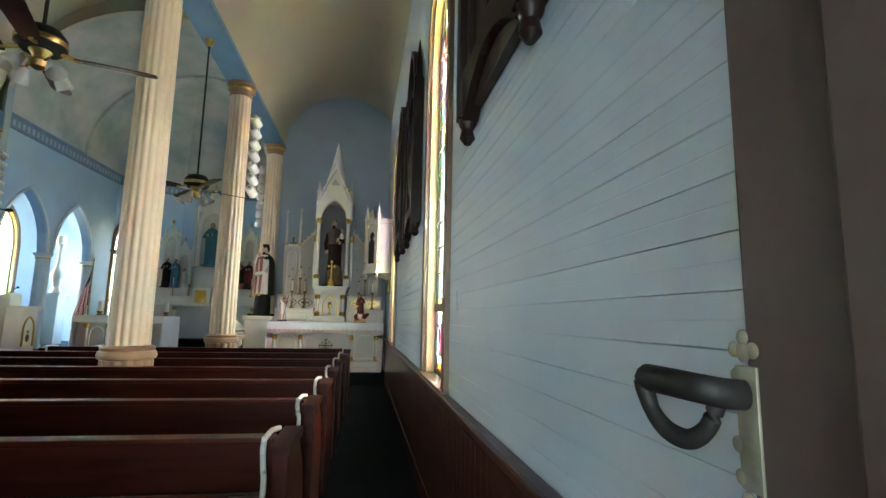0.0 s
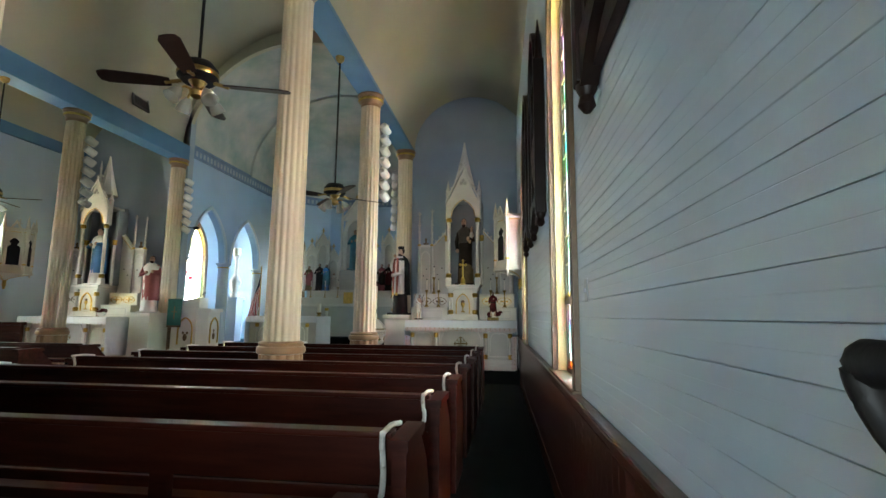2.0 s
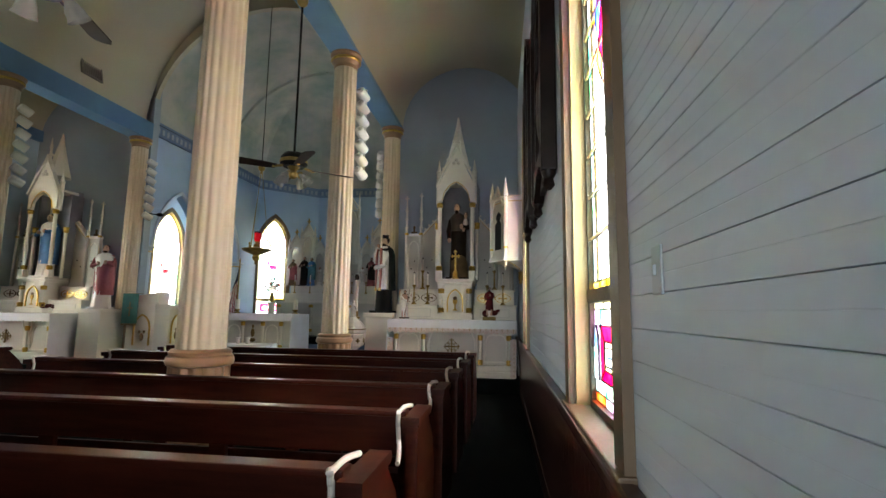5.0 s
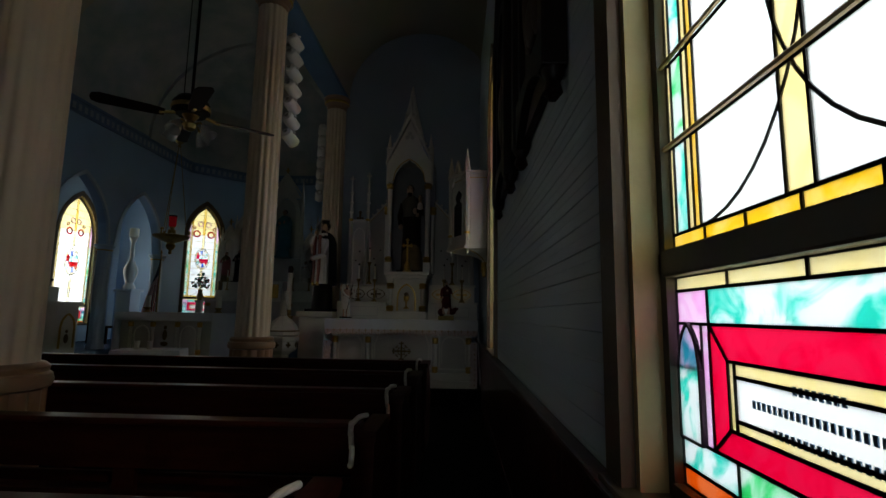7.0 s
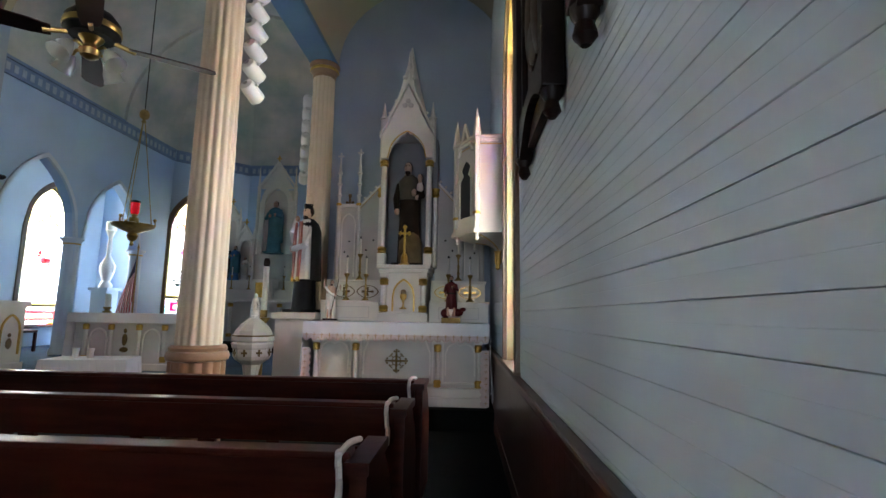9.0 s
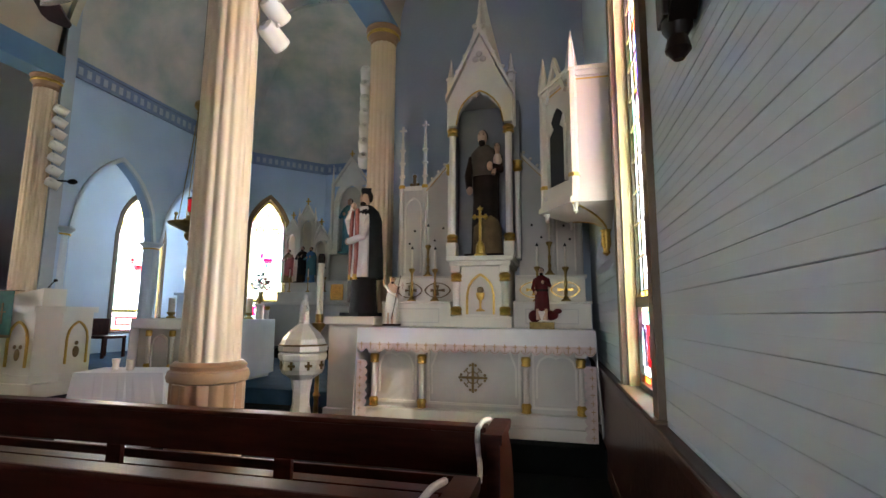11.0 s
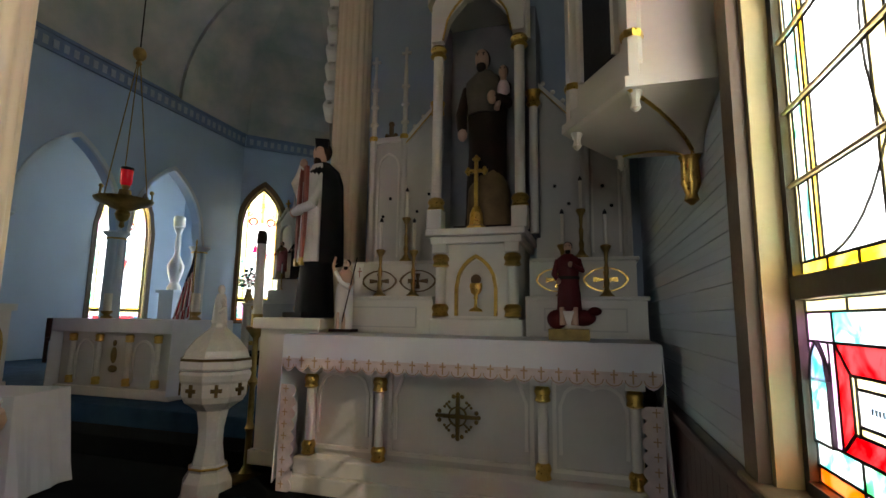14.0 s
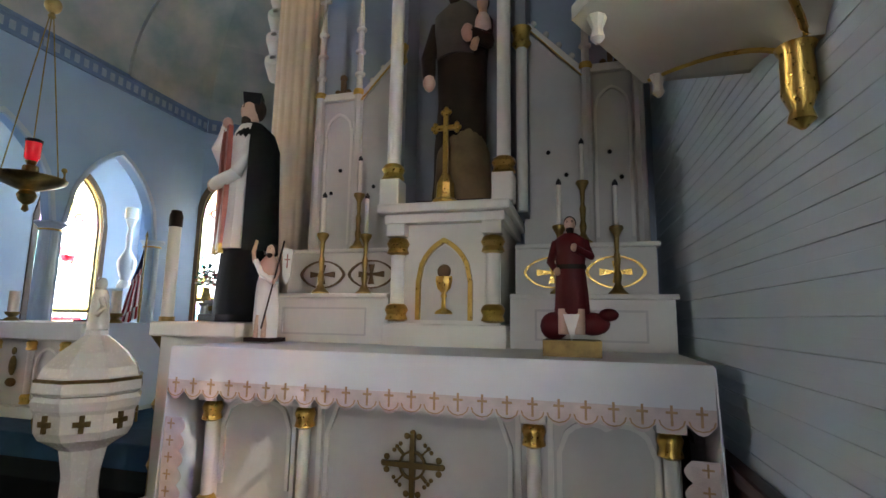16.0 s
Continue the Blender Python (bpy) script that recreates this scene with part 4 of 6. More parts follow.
# ---- statue niche brackets on the side walls ----
def wall_niche():
    """Half-octagon canopy: local x is outward from the wall (0 at wall), y along it."""
    w = thing("wall_niche", "white gothic statue niche on a carved bracket", "niche", group="wall niches")
    plan = [(0.0, -0.35), (0.27, -0.35), (0.47, 0.0), (0.27, 0.35), (0.0, 0.35)]
    def ringpoly(k):
        return [(a * k if a else 0.0, b * k) for a, b in plan]
    part("body", prism(bm_new(), plan, 0.0, 0.86, "xy"), "cream_enamel", w)
    part("base_moulding", prism(prism(bm_new(), ringpoly(1.06), -0.05, 0.0, "xy"), ringpoly(1.11), -0.09, -0.05, "xy"), "cream_enamel", w)
    part("top_moulding", prism(prism(bm_new(), ringpoly(1.05), 0.86, 0.90, "xy"), ringpoly(1.09), 0.90, 0.93, "xy"), "cream_enamel", w)
    part("gilt_line", prism(bm_new(), ringpoly(1.012), 0.835, 0.845, "xy"), "gold", w, "thin gilt line")
    # near-black sheets paint the shade of pointed openings on the canted and front faces
    for (ax, ay), (bx, by) in (plan[1:3], plan[2:4]):
        d = Vector((bx - ax, by - ay, 0))
        L = d.length
        d.normalize()
        nrm = Vector((d.y, -d.x, 0))
        hw = L * 0.27
        def patch(name, poly, t0, t1, m, parent):
            bm = bm_new()
            vs = [[bm.verts.new(Vector((ax, ay, 0)) + d * (L / 2 + p[0]) + nrm * t + Vector((0, 0, p[1]))) for p in poly] for t in (t0, t1)]
            bm.faces.new(vs[0]), bm.faces.new(vs[1])
            for i in range(len(poly)):
                j = (i + 1) % len(poly)
                bm.faces.new((vs[0][i], vs[0][j], vs[1][j], vs[1][i]))
            return part(name, bm, m, parent)
        line = [(-hw, 0.1), (hw, 0.1)] + [(u, 0.52 + h) for u, h in arch_line(hw, hw * 1.7, 5)][::-1]
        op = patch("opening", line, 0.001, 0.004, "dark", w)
        for s in (-1, 1):
            patch("jamb_moulding", [(s * hw, 0.1), (s * (hw + 0.02), 0.1), (s * (hw + 0.02), 0.53), (s * hw, 0.53)], 0.0, 0.02, "cream_enamel", op)
            patch("cusp", [(s * hw, 0.50), (s * hw * 0.45, 0.55), (s * hw * 0.8, 0.62), (s * hw, 0.62)], 0.0, 0.012, "cream_enamel", op)
        patch("gable", [(-hw - 0.05, 0.80), (0, 1.12), (hw + 0.05, 0.80), (hw + 0.02, 0.78), (0, 1.04), (-hw - 0.02, 0.78)], 0.004, 0.03, "cream_enamel", w)
    for a, b in plan[1:4]:
        sp_ = part("spire", lathe(bm_new(), [(0.032, -0.05), (0.032, 0.9), (0.045, 0.92), (0.04, 0.96), (0.036, 1.0), (0.004, 1.22)], at=(a, b, 0), seg=6), "cream_enamel", w)
        part("spire_ring", lathe(bm_new(), [(0.037, 0.10), (0.04, 0.115), (0.037, 0.13)], at=(a, b, 0), seg=8, cap=False), "gold", sp_, "gilt ring", True)
        part("pendant", lathe(bm_new(), [(0.006, -0.165), (0.018, -0.15), (0.013, -0.125), (0.028, -0.085)], at=(a * 0.98, b * 0.98, 0), seg=8), "cream_enamel", w, "", True)
    # curved corbel shrinking to a gilt drop at the wall
    rows2 = []
    bm = bm_new()
    for j in range(9):
        t = j / 8
        k = 1.0 - t
        k = 0.12 + 0.92 * k * k if j else 1.04
        rows2.append([bm.verts.new((a * k, b * k, -0.09 - 0.14 * math.sin(t * math.pi / 2) ** 1.0 * (0.35 + 0.65 * t))) for a, b in plan])
    for p, q in zip(rows2, rows2[1:]):
        for i in range(len(plan) - 1):
            bm.faces.new((p[i], p[i + 1], q[i + 1], q[i]))
    bm.faces.new(rows2[-1])
    part("corbel", bm, "cream_enamel", w, "", True)
    for s in (-1, 1):
        pts = []
        for j in range(9):
            t = j / 8
            k = 0.12 + 0.92 * (1 - t) ** 2
            pts.append((0.27 * k + 0.005, s * (0.35 * k + 0.004), -0.09 - 0.14 * math.sin(t * math.pi / 2) * (0.35 + 0.65 * t)))
        part("gilt_rib", tube(bm_new(), pts, 0.008, 6), "gold", w, "gilt rib")
    part("drop", lathe(bm_new(), [(0.006, -0.43), (0.028, -0.41), (0.022, -0.385), (0.036, -0.345), (0.033, -0.25), (0.042, -0.23)], at=(0.04, 0, 0), seg=12), "gold", w, "gilt drop finial", True)
    part("cross", box(box(bm_new(), 0.24, 0.26, -0.008, 0.008, 0.93, 1.17), 0.24, 0.26, -0.05, 0.05, 1.06, 1.08), "shade", w)
    return w
ni = wall_niche()
ni.matrix_basis = pose(XR, 9.02, 2.13, 0, 0, 180)
ni.scale.z = 0.96
RIGHT_WALL.append(ni)
copy_thing(ni, pose(XL, 9.38, 2.14))

# ---- the side altars ----
def gilt_column(h, r, parent, x, y, z):
    c = part("column", lathe(bm_new(), [(r, 0), (r, h)], at=(x, y, z), seg=14), "white", parent, "", True)
    for zz in (0.0, h - 0.09):
        part("gilt_collar", lathe(bm_new(), [(r * 1.05, 0), (r * 1.7, 0.01), (r * 1.45, 0.035), (r * 1.75, 0.06), (r * 1.5, 0.08), (r * 1.1, 0.09)], at=(x, y, z + zz), seg=14), "gold", c, "gilt collar", True)
    return c


def altar_table(label, W=2.1, H=0.92, D=0.85, cross=True):
    """Origin at the middle of the front foot; depth runs to +y."""
    t = thing("altar", label, "altar")
    h = W / 2
    part("plinth", B(-h, h, -0.02, D, 0, 0.1, bev=0.01), "white", t)
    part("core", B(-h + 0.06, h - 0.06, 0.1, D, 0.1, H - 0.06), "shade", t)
    part("sub_ledge", B(-h + 0.03, h - 0.03, 0.0, 0.12, 0.10, 0.2, bev=0.012), "white", t)
    part("mensa", B(-h, h, -0.02, D, H - 0.07, H, bev=0.015), "white", t)
    for a, b in ((-h + 0.1, -h + 0.52), (-h + 0.62, h - 0.62), (h - 0.52, h - 0.1)):
        m = (a + b) / 2
        bm = bm_new()
        for q in ((a, a + 0.02, 0.24, H - 0.1), (b - 0.02, b, 0.24, H - 0.1), (a + 0.02, b - 0.02, 0.24, 0.262)):
            box(bm, q[0], q[1], 0.075, 0.1, q[2], q[3])
        w = (b - a) / 2 - 0.05
        arch_band(bm, w, w * 0.55, H - 0.34, 0.018, 0.085, 0.1, 0.25, "xz", m, 6)
        part("panel_moulding", bm, "white", t)
    for x in (-h + 0.1, -h + 0.57, h - 0.57, h - 0.1):
        gilt_column(H - 0.43, 0.026, t, x, 0.06, 0.2)
        part("column_block", B(x - 0.05, x + 0.05, 0.02, 0.1, H - 0.23, H - 0.07, bev=0.006), "white", t)
    if cross:
        bm = bm_new()
        zc, s = 0.49, 0.132
        for rot in (0, 1):
            for sg in (-1, 1):
                def pt(u, v):
                    return (sg * u if not rot else v, (v if not rot else sg * u) + zc)
                prism(bm, [pt(0, -0.012), pt(s * 0.9, -0.009), pt(s * 0.9, 0.009), pt(0, 0.012)], 0.065, 0.085)
                for c in ((s * 0.93, 0), (s * 0.83, 0.025), (s * 0.83, -0.025)):
                    q = pt(*c)
                    ball(bm, (q[0], 0.075, q[1]), 0.013, 1, 0.5, 1, seg=8)
        for k in range(24):
            a0, a1 = 2 * math.pi * k / 24, 2 * math.pi * (k + 1) / 24
            prism(bm, [(r * math.cos(a), zc + r * math.sin(a)) for r, a in ((0.047, a0), (0.047, a1), (0.056, a1), (0.056, a0))], 0.067, 0.083)
        for k in range(4):
            a = math.pi / 4 + k * math.pi / 2
            prism(bm, [(r * math.cos(a + e), zc + r * math.sin(a + e)) for r, e in ((0.05, 0.07), (0.085, 0.05), (0.085, -0.05), (0.05, -0.07))], 0.067, 0.083)
            for e in (-0.2, 0.0, 0.2):
                ball(bm, (0.094 * math.cos(a + e), 0.075, zc + 0.094 * math.sin(a + e)), 0.009, 1, 0.5, 1, seg=8)
        part("cross_ornament", bm, "antique", t, "antique gold flared cross ornament")
    return t


def altar_cloth(at, W=2.16, D=0.62, H=0.94, drop=0.20, pink=True, label="white linen altar cloth with scalloped pink lace edge"):
    """Linen over a table: origin at the middle of the front edge on the step."""
    c = thing("altar_cloth", label, "tablecloth", at)
    h = W / 2
    part("top", B(-h, h, -0.055, D, H, H + 0.008), "linen", c)
    # falls at front, with scallops, and at the ends
    bm, n = bm_new(), 24
    wid = W / n
    for k in range(n):
        x0 = -h + wid * k
        pts = [(x0, H + 0.006), (x0 + wid, H + 0.006)] + [(x0 + wid * (1 - j / 6), H - drop * 0.62 - (0.030 * math.sin(math.pi * j / 6))) for j in range(7)]
        prism(bm, pts, -0.061, -0.056)
    bmesh.ops.remove_doubles(bm, verts=bm.verts, dist=0.0005)
    part("front_fall", bm, "linen", c)
    if pink:
        bm = bm_new()
        for k in range(n):
            x0 = -h + wid * k
            top = [(x0 + wid * j / 6, H - drop * 0.62 + 0.035) for j in range(7)]
            bot = [(x0 + wid * (1 - j / 6), H - drop * 0.62 - 0.034 * math.sin(math.pi * j / 6) - 0.012) for j in range(7)]
            prism(bm, top + bot, -0.0665, -0.0625)
        bmesh.ops.remove_doubles(bm, verts=bm.verts, dist=0.0005)
        part("lace_band", bm, "lace", c, "pink-beige scalloped lace")
        for k in range(n):
            x = -h + wid * (k + 0.5)
            z = H - drop * 0.62 + 0.01
            bm = bm_new()
            box(bm, x - 0.004, x + 0.004, -0.069, -0.067, z - 0.03, z + 0.035)
            box(bm, x - 0.018, x + 0.018, -0.069, -0.067, z + 0.008, z + 0.016)
            for e in range(6):
                a0, a1 = math.pi * (1 + e / 6), math.pi * (1 + (e + 1) / 6)
                prism(bm, [(x + r * math.cos(a), z - 0.012 + r * 0.8 * math.sin(a)) for r, a in ((0.036, a0), (0.036, a1), (0.041, a1), (0.041, a0))], -0.069, -0.067)
            part("embroidered_cross", bm, "embroid", c, "ochre embroidered cross")
    for s in (-1, 1):
        bm = bm_new()
        prism(bm, [(-0.058, H), (D, H), (D + 0.0, 0.12), (D * 0.66, 0.10), (D * 0.33, 0.12), (-0.058, 0.06)], s * h, s * (h + 0.006), "yz")
        bmesh.ops.subdivide_edges(bm, edges=bm.edges, cuts=1)
        for v in bm.verts:
            v.co.x += s * 0.07 * (1 - v.co.z / H) * (0.7 + 0.3 * math.sin(v.co.y * 14))
        part("end_fall", bm, "linen", c)
        if pink:
            bm = bm_new()
            ncur = 9
            for j in range(ncur):
                z0, z1 = 0.02 + (H - drop - 0.04) * j / ncur, 0.02 + (H - drop - 0.04) * (j + 1) / ncur
                xo = s * (h - 0.02)
                pts = [(xo + s * 0.02, z0), (xo + s * 0.02, z1)] + [(xo - s * (0.06 + 0.025 * math.sin(math.pi * e / 5)), z1 - (z1 - z0) * e / 5) for e in range(6)]
                prism(bm, pts, -0.0635, -0.0585)
            part("lace_fall", bm, "lace", c, "pink-beige scalloped lace")
            for j in range(ncur):
                bm = bm_new()
                z = 0.06 + (H - drop - 0.04) * j / ncur
                box(bm, s * (h - 0.035) - 0.018, s * (h - 0.035) + 0.018, -0.0665, -0.064, z, z + 0.006)
                box(bm, s * (h - 0.035) - 0.003, s * (h - 0.035) + 0.003, -0.0665, -0.064, z - 0.02, z + 0.022)
                part("embroidered_cross", bm, "embroid", c, "ochre embroidered cross")
    return c


def retable(at, twin=False):
    """Gothic altar back. Origin: middle, front foot of the tabernacle, on the altar."""
    r = thing("altar_retable", "white gothic altarpiece with gilt columns and gable", "altarpiece", at)
    # stepped gradines either side
    for s in (-1, 1):
        a, b = sorted((s * 0.325, s * 1.08))
        g = part("gradine", B(a, b, 0.0, 0.55, 0.0, 0.25), "white", r)
        part("gradine_ledge", B(a, b + (0.015 if s > 0 else 0), -0.02, 0.5, 0.25, 0.275, bev=0.006), "white", g)
        bm = bm_new()
        for q in ((a + 0.12, b - 0.12, 0.05, 0.06), (a + 0.12, b - 0.12, 0.19, 0.20), (a + 0.12, a + 0.13, 0.06, 0.19), (b - 0.13, b - 0.12, 0.06, 0.19)):
            box(bm, q[0], q[1], -0.006, 0.0, q[2], q[3])
        part("gradine_moulding", bm, "shade", g)
        u = part("upper_gradine", B(a, b - 0.04 if s > 0 else b, 0.22, 0.5, 0.275, 0.53), "white", r)
        part("upper_ledge", B(a, b - 0.02 if s > 0 else b, 0.2, 0.5, 0.53, 0.555, bev=0.006), "white", u)
        for k, cx in enumerate((s * 0.52, s * 0.84)):
            bm = bm_new()
            rx, rz = 0.15, 0.085
            for e in range(20):
                a0, a1 = 2 * math.pi * e / 20, 2 * math.pi * (e + 1) / 20
                def lens(t, kk):
                    ct = math.cos(t)
                    return (cx + kk * rx * ct, 0.40 + kk * rz * math.copysign(abs(math.sin(t)) ** 1.3, math.sin(t)))
                prism(bm, [lens(a0, 1), lens(a1, 1), lens(a1, 0.9), lens(a0, 0.9)], 0.205, 0.218)
            for e in range(4):
                t = e * math.pi / 2
                d, nn = (math.cos(t), math.sin(t)), (-math.sin(t), math.cos(t))
                ln = 0.08 if e % 2 == 0 else 0.058
                prism(bm, [(cx + d[0] * f + nn[0] * w_, 0.40 + d[1] * f + nn[1] * w_) for f, w_ in ((0, -0.006), (ln, -0.018), (ln, 0.018), (0, 0.006))], 0.206, 0.218)
            part("gilt_cross_panel", bm, "gold" if s > 0 else "ochre", u, "gilt cross in pointed oval")
    # tabernacle
    t = part("tabernacle", B(-0.285, 0.285, -0.05, 0.6, 0.0, 0.63), "white", r, "white tabernacle with gilt chalice door")
    part("base", B(-0.318, 0.318, -0.10, 0.6, 0.0, 0.12, bev=0.01), "white", t)
    part("top_slab", B(-0.315, 0.315, -0.11, 0.6, 0.63, 0.68, bev=0.008), "white", t)
    part("cornice", B(-0.345, 0.345, -0.15, 0.6, 0.68, 0.73, bev=0.012), "white", t)
    for s in (-1, 1):
        gilt_column(0.43, 0.035, t, s * 0.25, -0.065, 0.13)
        part("capital_block", B(s * 0.25 - 0.05, s * 0.25 + 0.05, -0.115, -0.03, 0.565, 0.63, bev=0.006), "white", t)
    bm = arch_band(bm_new(), 0.125, 0.2, 0.33, 0.022, -0.075, -0.051, 0.19, "xz", 0, 8)
    part("door_arch", bm, "gold", t, "gilt pointed door moulding")
    part("door", prism(bm_new(), [(-0.12, 0.14), (0.12, 0.14)] + [(u, 0.33 + h) for u, h in arch_line(0.12, 0.19, 6)][::-1], -0.056, -0.051), "shade", t)
    bm = lathe(bm_new(), [(0.048, 0.17), (0.04, 0.185), (0.012, 0.20), (0.01, 0.25), (0.018, 0.26), (0.01, 0.275), (0.035, 0.30), (0.044, 0.34), (0.042, 0.36)], at=(0, -0.065, 0), seg=14, sy=0.35)
    part("chalice", bm, "gold", t, "gilt chalice relief", True)
    part("host", ball(bm_new(), (0, -0.064, 0.385), 0.036, 1, 0.25, 1), "ochre", t, "pale gilt disc", True)
    # niche above
    zb = 0.73
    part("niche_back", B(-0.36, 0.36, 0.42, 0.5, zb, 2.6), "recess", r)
    for s in (-1, 1):
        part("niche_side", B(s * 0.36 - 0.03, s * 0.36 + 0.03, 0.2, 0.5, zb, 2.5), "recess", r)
        part("column_foot", B(s * 0.30 - 0.055, s * 0.30 + 0.055, -0.1, 0.02, zb, zb + 0.15, bev=0.012), "white", r)
        gilt_column(1.25, 0.036, r, s * 0.30, -0.04, zb + 0.15)
        part("rear_column", lathe(bm_new(), [(0.03, zb), (0.03, 1.75)], at=(s * 0.37, 0.17, 0), seg=12), "white", r, "", True)
        part("rear_capital", lathe(bm_new(), [(0.032, 1.67), (0.055, 1.7), (0.045, 1.74), (0.06, 1.79)], at=(s * 0.37, 0.17, 0), seg=12), "gold", r, "gilt capital", True)
        part("side_pinnacle", lathe(bm_new(), [(0.045, 2.12), (0.045, 2.7), (0.06, 2.72), (0.035, 2.75), (0.004, 2.95)], at=(s * 0.33, 0.0, 0), seg=6), "white", r)
    z1 = zb + 1.4
    # canopy front with cusped pointed opening under a steep gable
    bm, w, n = bm_new(), 0.25, 16
    for i in range(n):
        a, b = -0.34 + 0.68 * i / n, -0.34 + 0.68 * (i + 1) / n
        lo = [z1 + 0.02 + (arc_h(u, w, 0.36) - 0.03 * abs(math.sin(u * 42)) if abs(u) < w else 0.0) for u in (a, b)]
        hi = [z1 + 0.30 + 0.72 * (1 - abs(u) / 0.34) for u in (a, b)]
        prism(bm, [(a, lo[0]), (b, lo[1]), (b, hi[1]), (a, hi[0])], -0.09, -0.03)
    bmesh.ops.remove_doubles(bm, verts=bm.verts, dist=0.0005)
    part("gable", bm, "white", r)
    bm = bm_new()
    for s in (-1, 1):
        prism(bm, [(s * 0.37, z1 + 0.30), (s * 0.37, z1 + 0.36), (0, z1 + 1.14), (0, z1 + 1.05)], -0.11, -0.02)
    part("gable_moulding", bm, "white", r)
    part("opening_edge", arch_band(bm_new(), w - 0.005, 0.355, z1 + 0.02, 0.014, -0.097, -0.09, 0, "xz", 0, 8), "gold", r, "gilt arch edge")
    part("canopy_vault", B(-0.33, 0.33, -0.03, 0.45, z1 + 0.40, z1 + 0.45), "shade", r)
    part("gable_trefoil", ball(ball(ball(bm_new(), (0, -0.1, z1 + 0.80), 0.035, 1, 0.4, 1), (-0.04, -0.1, z1 + 0.74), 0.035, 1, 0.4, 1), (0.04, -0.1, z1 + 0.74), 0.035, 1, 0.4, 1), "shade", r, "", True)
    for s in (-1, 1):
        for k in range(4):
            f = (k + 0.7) / 4.6
            part("crocket", ball(bm_new(), (s * 0.38 * (1 - f), -0.06, z1 + 0.36 + 0.78 * f), 0.028, 1.2, 0.8, 0.8, seg=8), "white", r, "", True)
    sp0 = z1 + 0.75
    sp_ = part("spire", lathe(bm_new(), [(0.24, sp0), (0.16, sp0 + 0.3), (0.06, sp0 + 0.72), (0.012, sp0 + 0.98)], at=(0, 0.2, 0), seg=8, rot=math.pi / 8), "white", r)
    part("finial", ball(ball(ball(bm_new(), (0, -0.03, z1 + 1.17), 0.045, 1, 0.7, 0.8), (-0.06, -0.03, z1 + 1.17), 0.03), (0.06, -0.03, z1 + 1.17), 0.03), "white", r, "", True)
    part("finial_stem", lathe(bm_new(), [(0.03, z1 + 1.05), (0.02, z1 + 1.3), (0.03, z1 + 1.34), (0.004, z1 + 1.55)], at=(0, -0.03, 0), seg=8), "white", r)
    # wings: sloping panel, flat panel with blind arch, pinnacled buttresses
    for s in (-1, 1):
        def X(a, b):
            return sorted((s * a, s * b))
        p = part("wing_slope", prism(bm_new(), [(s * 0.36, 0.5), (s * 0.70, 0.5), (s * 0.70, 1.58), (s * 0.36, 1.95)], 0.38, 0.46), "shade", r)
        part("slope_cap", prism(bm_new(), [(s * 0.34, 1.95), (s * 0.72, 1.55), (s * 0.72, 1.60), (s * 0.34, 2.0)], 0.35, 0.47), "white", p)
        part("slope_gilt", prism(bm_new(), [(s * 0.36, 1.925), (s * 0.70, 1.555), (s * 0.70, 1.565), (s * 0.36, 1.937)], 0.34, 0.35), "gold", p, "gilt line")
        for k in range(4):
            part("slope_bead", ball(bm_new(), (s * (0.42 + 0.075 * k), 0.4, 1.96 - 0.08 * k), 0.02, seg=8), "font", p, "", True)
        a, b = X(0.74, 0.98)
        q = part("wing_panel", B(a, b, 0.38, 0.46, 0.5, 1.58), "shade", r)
        part("panel_cap", B(a - 0.01, b + 0.01, 0.35, 0.47, 1.58, 1.63, bev=0.006), "white", q)
        part("panel_arch", arch_band(bm_new(), 0.085, 0.12, 1.36, 0.015, 0.368, 0.38, 0.75, "xz", s * 0.86, 6), "white", q)
        part("cresting", ball(ball(ball(box(bm_new(), s * 0.86 - 0.015, s * 0.86 + 0.015, 0.39, 0.42, 1.63, 1.74), (s * 0.86, 0.405, 1.76), 0.026), (s * 0.82, 0.405, 1.66), 0.02), (s * 0.90, 0.405, 1.66), 0.02), "ochre", q, "small gilt cresting", True)
        for xb, top in ((0.72, 2.35), (1.0, 2.3)):
            bt = part("buttress", lathe(bm_new(), [(0.035, 0.5), (0.03, 1.62), (0.022, 1.66), (0.02, top - 0.2), (0.006, top)], at=(s * xb, 0.36, 0), seg=8), "shade", r)
            for k in range(3):
                part("crocket", ball(bm_new(), (s * xb, 0.36, 1.75 + 0.16 * k), 0.032, 1.2, 0.9, 0.7, seg=8), "shade", bt, "", True)
            part("cross_finial", box(box(bm_new(), s * xb - 0.01, s * xb + 0.01, 0.35, 0.37, top - 0.04, top + 0.07), s * xb - 0.04, s * xb + 0.04, 0.35, 0.37, top + 0.01, top + 0.03), "shade", bt)
            part("gilt_band", lathe(bm_new(), [(0.036, 1.6), (0.042, 1.62), (0.036, 1.64)], at=(s * xb, 0.36, 0), seg=10, cap=False), "gold", bt, "gilt band", True)
        for xx, zz in ((0.5, 1.12), (0.6, 0.98), (0.84, 1.1), (0.9, 0.95)):
            part("stud", ball(bm_new(), (s * xx, 0.375, zz), 0.013, seg=8), "bronze", q)
    return r


